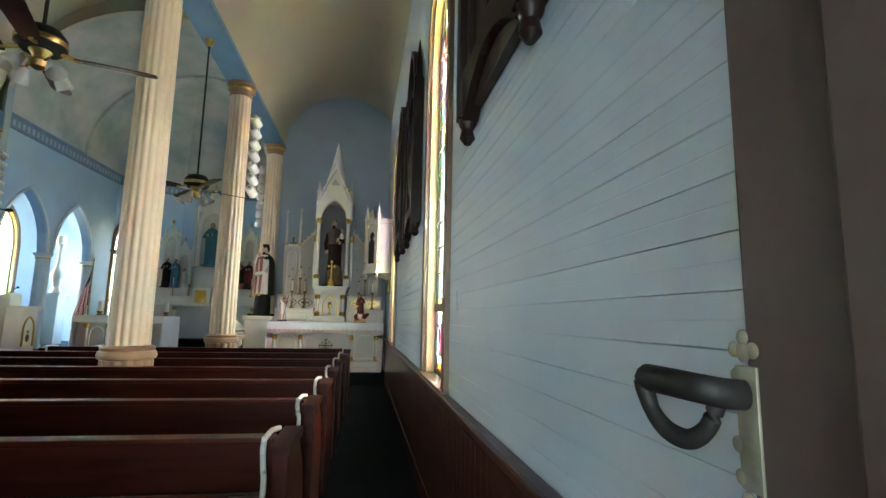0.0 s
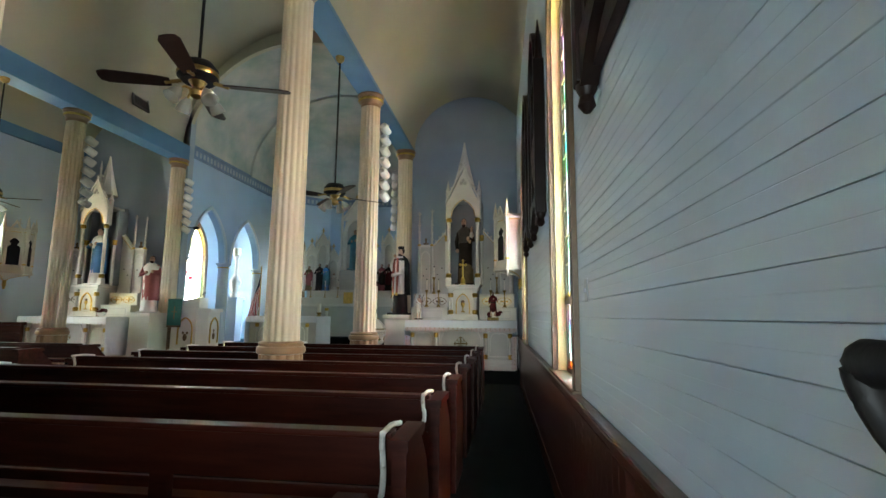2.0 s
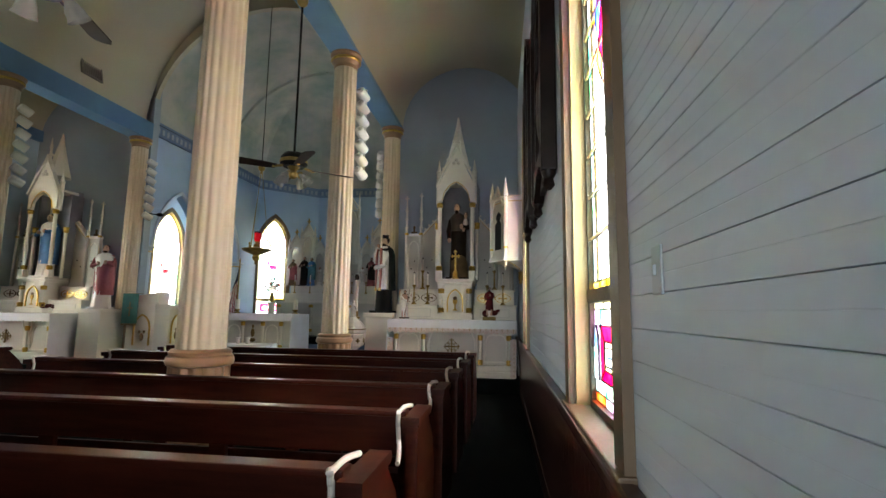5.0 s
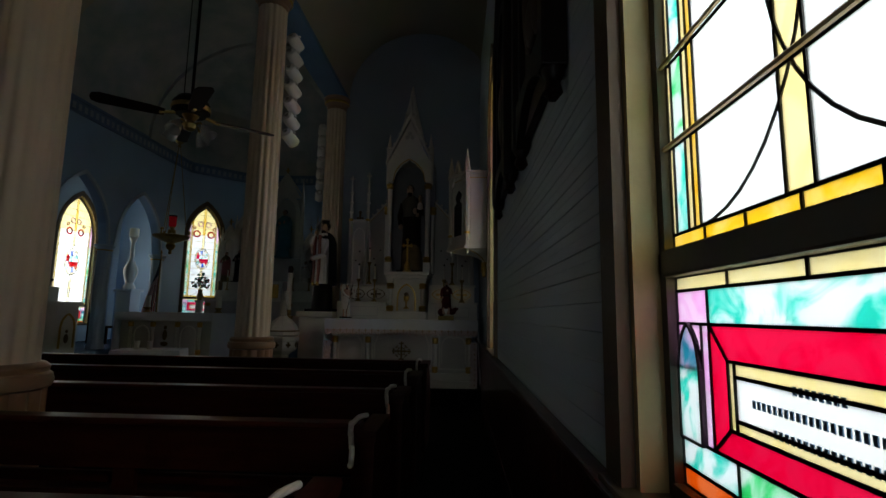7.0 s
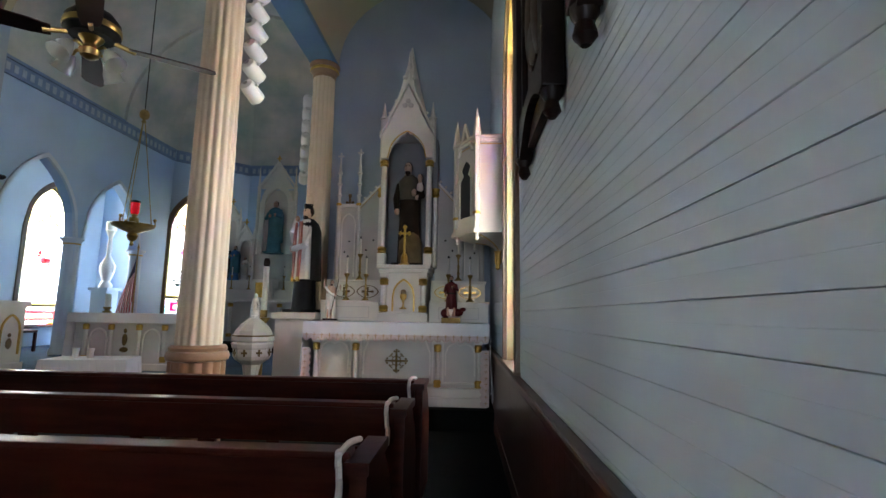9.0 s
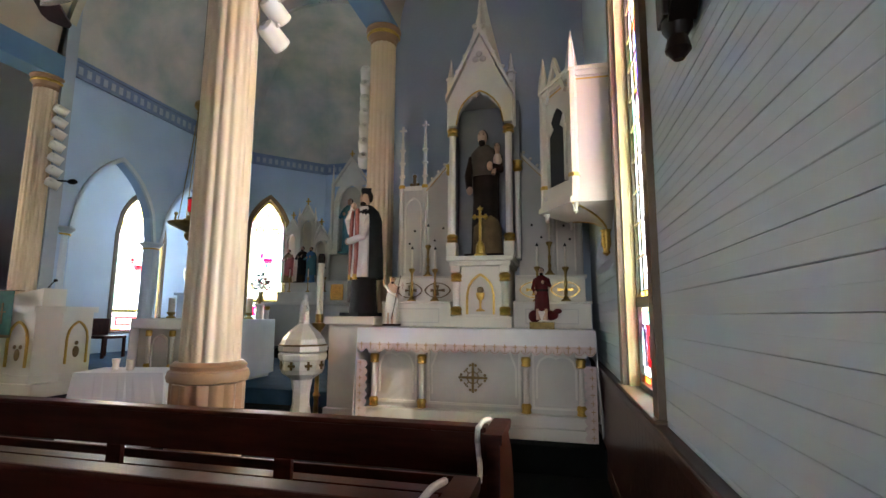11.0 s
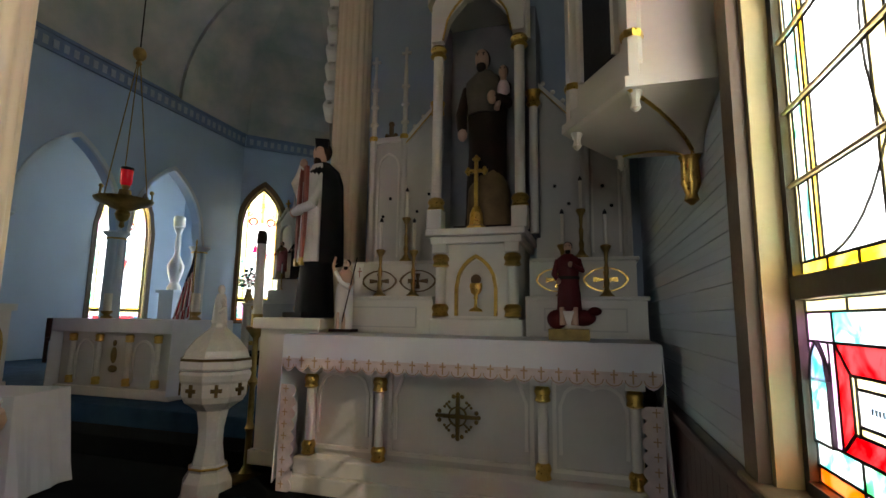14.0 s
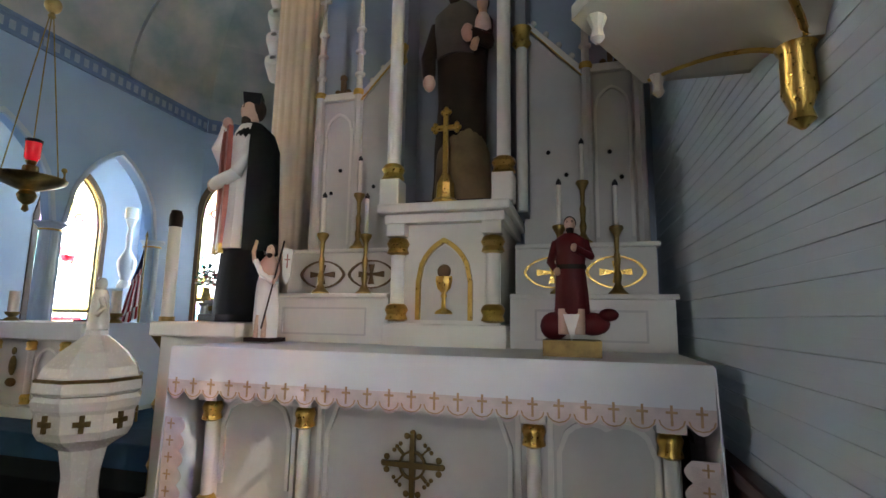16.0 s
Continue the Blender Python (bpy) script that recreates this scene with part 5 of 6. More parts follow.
def statue(name, label, at, h, body, extras, turn=0, tilt=0.9):
    """One mesh. body: (radius, height share, material slot) rings; extras: function adding to the mesh."""
    bm = bm_new()
    prof = [(r * h, z * h) for r, z in body]
    seg = 28
    rings = []
    for i, (r, z) in enumerate(prof):
        ring = []
        for k in range(seg):
            a = 2 * math.pi * k / seg
            fold = 1 + 0.05 * math.sin(a * 9 + z * 7) * (1 - z / h) + 0.025 * math.sin(a * 5 + z * 11)
            ring.append(bm.verts.new((r * fold * math.cos(a), r * tilt * 0.8 * fold * math.sin(a), z)))
        rings.append(ring)
    for i, (a, b) in enumerate(zip(rings, rings[1:])):
        for k in range(seg):
            f = bm.faces.new((a[k], a[(k + 1) % seg], b[(k + 1) % seg], b[k]))
            f.material_index = 0
    bm.faces.new(rings[0]), bm.faces.new(rings[-1])
    mats = extras(bm, h)
    ob = part(name, bm, mats, smooth=True)
    ob.matrix_basis = pose(*at, 0, 0, turn)
    return tagged(ob, label, "statue")


ROBE = [(0.13, 0.0), (0.135, 0.03), (0.12, 0.25), (0.115, 0.45), (0.12, 0.6), (0.135, 0.74), (0.125, 0.80), (0.075, 0.845), (0.045, 0.86)]


def head(bm, h, skin, hair, beard=True, at=(0, 0, 0.92), k=1.0):
    x, y, z = at[0] * h, at[1] * h, at[2] * h
    tube(bm, [(x, y, z - 0.085 * h * k), (x, y, z)], 0.032 * h * k, 8, skin)
    ball(bm, (x, y - 0.008 * h * k, z), 0.05 * h * k, 0.86, 0.98, 1.2, skin, 16)
    ball(bm, (x, y + 0.018 * h * k, z + 0.016 * h * k), 0.05 * h * k, 0.98, 0.92, 1.1, hair, 16)
    for e in (-1, 1):
        ball(bm, (x + e * 0.017 * h * k, y - 0.05 * h * k, z + 0.012 * h * k), 0.006 * h * k, 1.3, 0.6, 0.7, hair, 8)
        ball(bm, (x + e * 0.018 * h * k, y - 0.05 * h * k, z + 0.022 * h * k), 0.007 * h * k, 1.7, 0.5, 0.35, hair, 8)
    ball(bm, (x, y - 0.05 * h * k, z - 0.005 * h), 0.010 * h * k, 0.8, 1, 1.4, skin, 8)
    if beard:
        ball(bm, (x, y - 0.026 * h * k, z - 0.045 * h * k), 0.033 * h * k, 0.95, 0.8, 1.1, hair, 10)


def arm(bm, h, pts, r, sleeve, skin):
    pts = [(a * h, b * h, c * h) for a, b, c in pts]
    tube(bm, pts, [r * h] * (len(pts) - 1) + [r * h * 0.8], 10, sleeve)
    ball(bm, pts[-1], r * h * 0.85, 1, 1, 1.2, skin, 10)


def priest(bm, h):
    # slots: black cassock, white surplice, cape, skin, hair, stole, gold
    lathe(bm, [(0.158 * h, 0.29 * h), (0.145 * h, 0.45 * h), (0.138 * h, 0.62 * h), (0.138 * h, 0.74 * h), (0.07 * h, 0.85 * h)], seg=40, sy=0.78, mi=1, flute=0.05, reeds=20)
    # cape over the back and one side, open in front
    rows3 = []
    for r, z in ((0.18, 0.28), (0.172, 0.45), (0.162, 0.62), (0.155, 0.74), (0.125, 0.81), (0.06, 0.86)):
        rows3.append([bm.verts.new((r * h * math.cos(a), r * h * 0.85 * math.sin(a) + 0.01, z * h)) for a in [radians(-24 + 214 * k / 17) for k in range(18)]])
    for a, b in zip(rows3, rows3[1:]):
        for k in range(17):
            bm.faces.new((a[k], a[k + 1], b[k + 1], b[k])).material_index = 2
    for s in (-1, 1):
        pts = [(s * 0.045, -0.115, 0.82), (s * 0.05, -0.12, 0.6), (s * 0.045, -0.128, 0.4), (s * 0.042, -0.13, 0.3)]
        for p, q in zip(pts, pts[1:]):
            prism(bm, [((p[0] - 0.018) * h, p[2] * h), ((p[0] + 0.018) * h, p[2] * h), ((q[0] + 0.018) * h, q[2] * h), ((q[0] - 0.018) * h, q[2] * h)], -0.122 * h, -0.1 * h, mi=5)
        box(bm, (s * 0.042 - 0.02) * h, (s * 0.042 + 0.02) * h, -0.126 * h, -0.104 * h, 0.27 * h, 0.31 * h, mi=6)
    arm(bm, h, [(-0.11, -0.03, 0.76), (-0.13, -0.08, 0.66), (-0.08, -0.13, 0.74), (-0.03, -0.105, 0.85)], 0.03, 1, 3)
    arm(bm, h, [(0.11, -0.03, 0.74), (0.12, -0.09, 0.6), (0.04, -0.14, 0.57), (-0.03, -0.15, 0.565)], 0.03, 1, 3)
    head(bm, h, 3, 4)
    lathe(bm, [(0.05 * h, 0.945 * h), (0.055 * h, 0.955 * h), (0.062 * h, 1.0 * h), (0.05 * h, 1.002 * h)], seg=4, mi=0, rot=0.3)
    box(bm, -0.16 * h, 0.16 * h, -0.14 * h, 0.13 * h, -0.012, 0.02 * h, mi=0)
    return ["black", "plaster", "hood", "skin", "hair", "redband", "gold"]


def joseph(bm, h):
    lathe(bm, [(0.138 * h, 0.02 * h), (0.125 * h, 0.22 * h), (0.06 * h, 0.36 * h)], at=(0.015 * h, -0.018 * h, 0), seg=20, sy=0.75, mi=1)
    arm(bm, h, [(-0.12, -0.02, 0.77), (-0.15, -0.06, 0.62), (-0.13, -0.1, 0.5)], 0.035, 0, 2)
    arm(bm, h, [(0.12, -0.02, 0.77), (0.14, -0.08, 0.66), (0.06, -0.14, 0.67)], 0.035, 0, 2)
    lathe(bm, [(0.105 * h, 0.62 * h), (0.122 * h, 0.72 * h), (0.118 * h, 0.80 * h), (0.05 * h, 0.865 * h)], at=(-0.012 * h, -0.022 * h, 0), seg=18, sy=0.75, mi=5)
    head(bm, h, 2, 3, at=(-0.025, -0.035, 0.925))
    ball(bm, (0.115 * h, -0.07 * h, 0.72 * h), 0.045 * h, 0.9, 0.9, 1.6, 4, 12)
    head(bm, h, 2, 3, False, at=(0.115, -0.075, 0.825), k=0.62)
    tube(bm, [(0.10 * h, -0.11 * h, 0.68 * h), (0.085 * h, -0.13 * h, 0.61 * h)], 0.018 * h, 8, 2)
    box(bm, -0.17 * h, 0.17 * h, -0.13 * h, 0.13 * h, -0.01, 0.018 * h, mi=0)
    return ["brown", "ochre", "skin", "hair", "lace", "tunic"]


def risen(bm, h):
    arm(bm, h, [(-0.1, 0, 0.77), (-0.16, -0.03, 0.8), (-0.17, -0.04, 0.9), (-0.14, -0.04, 1.0)], 0.022, 1, 1)
    arm(bm, h, [(0.1, 0, 0.77), (0.14, -0.05, 0.66), (0.13, -0.1, 0.58)], 0.024, 1, 1)
    lathe(bm, [(0.10 * h, 0.6 * h), (0.115 * h, 0.70 * h), (0.11 * h, 0.79 * h), (0.04 * h, 0.86 * h)], seg=16, sy=0.65, mi=1)
    tube(bm, [(-0.12 * h, -0.06 * h, 0.8 * h), (0.0, -0.12 * h, 0.66 * h), (0.14 * h, -0.06 * h, 0.55 * h)], 0.03 * h, 8, 0)
    head(bm, h, 1, 2, at=(0.02, -0.01, 0.91))
    tube(bm, [(0.05 * h, -0.14 * h, 0.12 * h), (0.2 * h, -0.06 * h, 1.0 * h)], 0.008 * h, 6, 2)
    prism(bm, [(0.19 * h, 0.93 * h), (0.31 * h, 0.91 * h), (0.29 * h, 0.62 * h), (0.25 * h, 0.56 * h), (0.2 * h, 0.64 * h)], -0.065 * h, -0.055 * h, mi=0)
    box(bm, 0.246 * h, 0.256 * h, -0.07 * h, -0.066 * h, 0.72 * h, 0.86 * h, mi=3)
    box(bm, 0.22 * h, 0.282 * h, -0.07 * h, -0.066 * h, 0.80 * h, 0.81 * h, mi=3)
    for s in (-1, 1):
        tube(bm, [(s * 0.04 * h, -0.07 * h, 0.25 * h), (s * 0.045 * h, -0.09 * h, 0.03 * h)], 0.026 * h, 8, 1)
    box(bm, -0.15 * h, 0.16 * h, -0.13 * h, 0.12 * h, -0.01 * h, 0.03 * h, mi=2)
    return ["plaster", "skin", "hair", "redband"]


def farmer(bm, h):
    arm(bm, h, [(-0.11, 0, 0.78), (-0.15, -0.05, 0.62), (-0.1, -0.11, 0.54)], 0.032, 0, 1)
    arm(bm, h, [(0.11, 0, 0.78), (0.15, -0.07, 0.66), (0.03, -0.13, 0.72)], 0.032, 0, 1)
    lathe(bm, [(0.117 * h, 0.565 * h), (0.12 * h, 0.58 * h), (0.117 * h, 0.6 * h)], seg=18, sy=0.74, mi=2, cap=False)
    head(bm, h, 1, 2)
    for s in (-1, 1):
        tube(bm, [(s * 0.06 * h, -0.05 * h, 0.26 * h), (s * 0.06 * h, -0.06 * h, 0.07 * h)], 0.04 * h, 10, 1)
    ball(bm, (-0.13 * h, 0.02 * h, 0.13 * h), 0.11 * h, 1, 0.8, 1, 0, 12)
    ball(bm, (0.15 * h, 0.02 * h, 0.15 * h), 0.11 * h, 1.2, 0.8, 0.8, 0, 12)
    ball(bm, (0.27 * h, -0.02 * h, 0.22 * h), 0.06 * h, 1.2, 0.8, 0.8, 0, 12)
    prism(bm, [(-0.06 * h, 0.22 * h), (0.06 * h, 0.22 * h), (0.0, 0.02 * h)], -0.15 * h, -0.13 * h, mi=4)
    box(bm, -0.21 * h, 0.21 * h, -0.16 * h, 0.16 * h, -0.10 * h, 0.03 * h, mi=3)
    return ["redrobe", "skin", "hair", "antique", "plaster"]


def draped(robe, mantle, hair="hair", beard=False):
    def add(bm, h):
        lathe(bm, [(0.143 * h, 0.2 * h), (0.14 * h, 0.45 * h), (0.145 * h, 0.72 * h), (0.10 * h, 0.83 * h)], at=(0.012 * h, 0.02 * h, 0), seg=20, sy=0.78, mi=1, cap=False)
        arm(bm, h, [(-0.12, 0, 0.76), (-0.14, -0.08, 0.64), (-0.05, -0.13, 0.68)], 0.032, 1, 2)
        arm(bm, h, [(0.12, 0, 0.76), (0.14, -0.08, 0.66), (0.05, -0.13, 0.7)], 0.032, 1, 2)
        head(bm, h, 2, 3, beard)
        box(bm, -0.15 * h, 0.15 * h, -0.13 * h, 0.13 * h, -0.01, 0.02 * h, mi=0)
        return [robe, mantle, "skin", hair]
    return add


def candlestick(x, y, z, h=0.34, candle=0.22):
    c = thing("candlestick", "turned brass candlestick with a white candle", "candlestick", (x, y, z), group="altar candlesticks")
    part("stem", lathe(bm_new(), [(0.05, 0), (0.05, 0.012), (0.03, 0.03), (0.014, 0.06), (0.02, 0.1), (0.012, 0.13), (0.018, h * 0.55), (0.01, h * 0.62), (0.014, h - 0.06), (0.024, h - 0.04), (0.036, h - 0.02), (0.034, h - 0.008), (0.012, h)], seg=14), "brass", c, "", True)
    part("candle", lathe(bm_new(), [(0.012, h), (0.012, h + candle), (0.006, h + candle + 0.004)], seg=10), "wax", c, "white wax candle", True)
    part("follower", lathe(bm_new(), [(0.014, h + candle - 0.015), (0.014, h + candle), (0.003, h + candle + 0.02)], seg=8), "soot", c, "dark candle follower", True)
    return c


SX, SY = -0.845, 9.70
tb = altar_table("white side altar with gilt columns and gold cross")
tb.matrix_basis = pose(SX, SY, 0.225)
altar_cloth((SX, SY - 0.02, 0.225), 2.14, 0.55, 0.925, 0.27)
rt = retable((SX, 10.27, 1.147))
statue("statue", "painted statue of bearded man in brown holding a child", (SX + 0.03, 10.42, 1.888), 1.42, ROBE, joseph).scale = (0.85, 0.92, 1.0)
cs = candlestick(-0.28, 10.35, 1.422, 0.36, 0.22)
for x, y, z in ((-0.0, 10.42, 1.422), (-0.16, 10.56, 1.707), (-1.62, 10.35, 1.422), (-1.38, 10.42, 1.422), (-1.5, 10.56, 1.707)):
    copy_thing(cs, pose(x, y, z))
cr = thing("altar_crucifix", "gilt standing crucifix on the tabernacle", "crucifix", (SX, 10.2, 1.877))
part("foot", lathe(bm_new(), [(0.07, 0), (0.07, 0.015), (0.05, 0.03), (0.045, 0.11), (0.02, 0.16)], seg=8), "gold", cr)
part("upright", B(-0.013, 0.013, -0.012, 0.012, 0.14, 0.50, bev=0.003), "gold", cr)
part("crossbar", B(-0.06, 0.06, -0.01, 0.014, 0.40, 0.425, bev=0.003), "gold", cr)
for x, z in ((-0.07, 0.412), (0.07, 0.412), (0, 0.515), (-0.058, 0.43), (0.058, 0.43), (-0.058, 0.395), (0.058, 0.395), (-0.017, 0.498), (0.017, 0.498)):
    part("trefoil", ball(bm_new(), (x, 0, z), 0.014, seg=8), "gold", cr, "", True)
statue("statuette", "small statuette of the risen figure holding a banner", (-1.72, 10.0, 1.172), 0.50, [(0.12, 0.02), (0.13, 0.2), (0.125, 0.4), (0.12, 0.55), (0.10, 0.66), (0.09, 0.7)], risen)
statue("statuette", "small statuette of a bearded man in red with oxen", (-0.22, 9.86, 1.205), 0.52, [(0.10, 0.2), (0.13, 0.24), (0.12, 0.4), (0.105, 0.58), (0.125, 0.74), (0.115, 0.8), (0.05, 0.85)], farmer)

# pedestal and the large priest statue
pd = thing("statue_pedestal", "white painted square statue pedestal", "pedestal", (-2.2, 10.38, 0.225))
part("shaft", B(-0.24, 0.24, -0.3, 0.3, 0, 0.95), "white", pd)
part("foot", B(-0.27, 0.27, -0.33, 0.33, 0, 0.1, bev=0.01), "white", pd)
part("top", B(-0.28, 0.28, -0.35, 0.34, 0.95, 1.03, bev=0.012), "white", pd)
statue("statue", "large painted statue of bearded priest in black cape and biretta", (-2.2, 10.4, 1.27), 1.44, [(0.15, 0.0), (0.15, 0.05), (0.13, 0.28), (0.118, 0.45), (0.115, 0.6), (0.12, 0.74), (0.11, 0.80), (0.06, 0.85), (0.04, 0.865)], priest, turn=-36).scale = (0.88, 0.9, 1.0)

# paschal candle on its stand
pc = thing("paschal_candle", "tall white paschal candle on a brass stand", "candle", (-2.73, 10.4, 0.0))
part("stand", lathe(bm_new(), [(0.16, 0), (0.16, 0.02), (0.06, 0.05), (0.03, 0.1), (0.025, 0.35), (0.04, 0.38), (0.025, 0.42), (0.022, 0.7), (0.045, 0.74), (0.022, 0.78), (0.022, 1.08), (0.08, 1.16), (0.085, 1.18), (0.045, 1.185)], seg=16), "brass", pc, "", True)
part("socket", lathe(bm_new(), [(0.046, 1.18), (0.046, 1.28)], seg=16), "brass", pc, "", True)
part("candle", lathe(bm_new(), [(0.037, 1.2), (0.037, 1.88)], seg=16), "wax", pc, "white wax candle", True)
part("cap", lathe(bm_new(), [(0.04, 1.86), (0.042, 1.93), (0.03, 1.97)], seg=16), "hair", pc, "dark brown candle follower", True)

# baptismal font
fo = thing("baptismal_font", "ivory marble octagonal baptismal font with domed cover", "font", (-2.59, 9.82, 0.0))
R8 = math.pi / 8
part("foot", lathe(bm_new(), [(0.21, 0), (0.21, 0.05), (0.19, 0.08), (0.18, 0.18), (0.14, 0.24), (0.145, 0.26), (0.12, 0.28)], seg=8, rot=R8), "font", fo)
part("stem", lathe(bm_new(), [(0.12, 0.28), (0.095, 0.4), (0.095, 0.5), (0.12, 0.62), (0.15, 0.64)], seg=8, rot=R8), "font", fo)
part("bowl", lathe(bm_new(), [(0.15, 0.64), (0.22, 0.68), (0.245, 0.72), (0.25, 0.80), (0.265, 0.82), (0.275, 0.86), (0.26, 0.88)], seg=8, rot=R8), "font", fo)
part("gilt_line", lathe(bm_new(), [(0.145, 0.255), (0.148, 0.262), (0.142, 0.27)], seg=8, rot=R8, cap=False), "gold", fo, "gilt line")
cv = part("cover", lathe(bm_new(), [(0.26, 0.885), (0.275, 0.90), (0.27, 0.95), (0.25, 0.97), (0.235, 1.01), (0.17, 1.08), (0.10, 1.13), (0.06, 1.16), (0.06, 1.18), (0.05, 1.19)], seg=8, rot=R8), "font", fo, "domed octagonal font cover")
part("gilt_rim", lathe(bm_new(), [(0.271, 0.945), (0.273, 0.955), (0.266, 0.962)], seg=8, rot=R8, cap=False), "antique", cv, "gilt rim")
bm = lathe(bm_new(), [(0.05, 1.19), (0.045, 1.26), (0.035, 1.34), (0.025, 1.37)], seg=12)
ball(bm, (0, 0, 1.395), 0.026, 0.9, 0.9, 1.2)
tube(bm, [(0.03, -0.02, 1.33), (0.06, -0.03, 1.29), (0.04, -0.05, 1.25)], 0.014, 8)
ball(bm, (-0.03, 0.01, 1.28), 0.03, 0.8, 1, 1.6)
cf = part("cover_figure", bm, "font", cv, "small ivory figure group", True)
cf.scale, cf.location = (1.2, 1.2, 1.1), (0, 0, 1.19 * (1 - 1.1))
for k in range(8):
    a = k * math.pi / 4
    d, s = Vector((math.cos(a), math.sin(a), 0)), Vector((-math.sin(a), math.cos(a), 0))
    bm = bm_new()
    def fpt(u, z, t):
        return d * (0.232 + t) + s * u + Vector((0, 0, z))
    for u0, u1, z0, z1 in ((-0.012, 0.012, 0.722, 0.802), (-0.04, 0.04, 0.75, 0.774)):
        vs = [bm.verts.new(fpt(u, z, t)) for t in (0, 0.014) for u, z in ((u0, z0), (u1, z0), (u1, z1), (u0, z1))]
        for f in ((0, 1, 2, 3), (4, 5, 6, 7), (0, 1, 5, 4), (1, 2, 6, 5), (2, 3, 7, 6), (3, 0, 4, 7)):
            bm.faces.new([vs[i] for i in f])
    part("cross_relief" if k % 2 else "scroll_relief", bm, "antique", fo, "antique gold relief")

fo.scale = (0.88, 0.88, 1.02)

# ---- left side altar ----
LX = 2 * XC - SX
t2 = copy_thing(tb, pose(LX, SY, 0.225))
altar_cloth((LX, SY - 0.02, 0.225), 2.14, 0.55, 0.925, pink=False, label="plain white linen altar cloth")
copy_thing(rt, pose(LX, 10.27, 1.147))
statue("statue", "painted statue of a standing woman in a bright blue mantle", (LX, 10.42, 1.888), 1.35, ROBE, draped("plaster", "blue"))
statue("statue", "painted statue of bearded man in a rose robe", (-7.9, 10.22, 1.27), 1.28, ROBE, draped("plaster", "rose", beard=True), turn=25)
copy_thing(pd, pose(-7.9, 10.28, 0.225))
pot = thing("flower_pot", "small dark plant bunch in a white bowl", "plant", (LX + 0.65, 9.95, 1.17))
part("bowl", lathe(bm_new(), [(0.05, 0), (0.08, 0.03), (0.09, 0.07)], seg=14), "plaster", pot, "", True)
bm = bm_new()
random.seed(5)
for k in range(40):
    a, r = random.uniform(0, 6.28), random.uniform(0.0, 0.1)
    ball(bm, (r * math.cos(a), r * math.sin(a), 0.09 + random.uniform(0, 0.07)), 0.022, 1.2, 0.8, 0.6, seg=6)
part("foliage", bm, "redrobe", pot, "dark red flower heads")

# ---- sanctuary ----
def free_altar():
    a = thing("free_standing_altar", "white free-standing altar with gilt panel columns", "altar", (-5.19, 11.14, 0.36))
    part("body", B(-0.81, 0.81, 0.06, 0.78, 0, 0.78), "shade", a)
    part("plinth", B(-0.84, 0.84, 0.02, 0.82, 0, 0.1, bev=0.01), "white", a)
    part("mensa", B(-0.84, 0.84, 0.0, 0.84, 0.78, 0.83, bev=0.01), "white", a)
    for x in (-0.62, -0.22, 0.22, 0.62):
        gilt_column(0.56, 0.028, a, x, 0.045, 0.12)
    for x in (-0.42, 0.42):
        part("panel_arch", arch_band(bm_new(), 0.13, 0.14, 0.46, 0.018, 0.04, 0.06, 0.3, "xz", x, 6), "white", a)
    bm = ball(ball(ball(bm_new(), (0, 0.05, 0.45), 0.07, 0.6, 0.3, 1.3), (0, 0.05, 0.58), 0.035, 0.8, 0.4, 1), (0, 0.05, 0.3), 0.05, 1.4, 0.3, 0.8)
    part("relief_ornament", bm, "antique", a, "antique gold relief ornament", True)
    return a
free_altar()
c = thing("altar_cloth", "white linen cloth hanging over the free-standing altar", "tablecloth", (-5.19, 11.14, 0.36))
part("top", B(-0.87, 0.87, -0.03, 0.86, 0.832, 0.842), "linen", c)
part("front_fall", B(-0.87, 0.87, -0.036, -0.03, 0.70, 0.842), "linen", c)
for s in (-1, 1):
    part("end_fall", prism(bm_new(), [(-0.03, 0.842), (0.86, 0.842), (0.88, 0.06), (0.4, 0.04), (-0.05, 0.06)], s * 0.87, s * 0.878, "yz"), "linen", c)
for x in (-5.75, -4.42):
    k = thing("altar_candle", "glass-sleeved white candle in a brass holder", "candle", (x, 11.5, 1.205), group="altar candles")
    part("holder", lathe(bm_new(), [(0.07, 0), (0.06, 0.02), (0.03, 0.04), (0.06, 0.07), (0.065, 0.09)], seg=14), "brass", k, "", True)
    part("candle", lathe(bm_new(), [(0.045, 0.09), (0.045, 0.3)], seg=14), "wax", k, "", True)

# hanging sanctuary lamp
sl = thing("sanctuary_lamp", "ornate brass hanging lamp with ruby glass", "hanging lamp", (-5.17, 11.1, 2.46))
part("bowl", lathe(bm_new(), [(0.006, -0.24), (0.03, -0.22), (0.02, -0.17), (0.06, -0.14), (0.08, -0.08), (0.06, -0.04), (0.2, 0.02), (0.285, 0.06), (0.3, 0.09), (0.22, 0.10), (0.07, 0.13), (0.06, 0.2)], seg=24), "brass", sl, "", True)
part("stem", lathe(bm_new(), [(0.06, 0.19), (0.03, 0.21), (0.05, 0.25)], seg=16), "brass", sl, "", True)
part("ruby_glass", lathe(bm_new(), [(0.04, 0.25), (0.062, 0.28), (0.066, 0.45)], seg=18), "ruby", sl, "glowing ruby glass cup", True)
part("glass_rim", lathe(bm_new(), [(0.068, 0.43), (0.07, 0.46), (0.06, 0.465)], seg=18, cap=False), "bronze", sl, "", True)
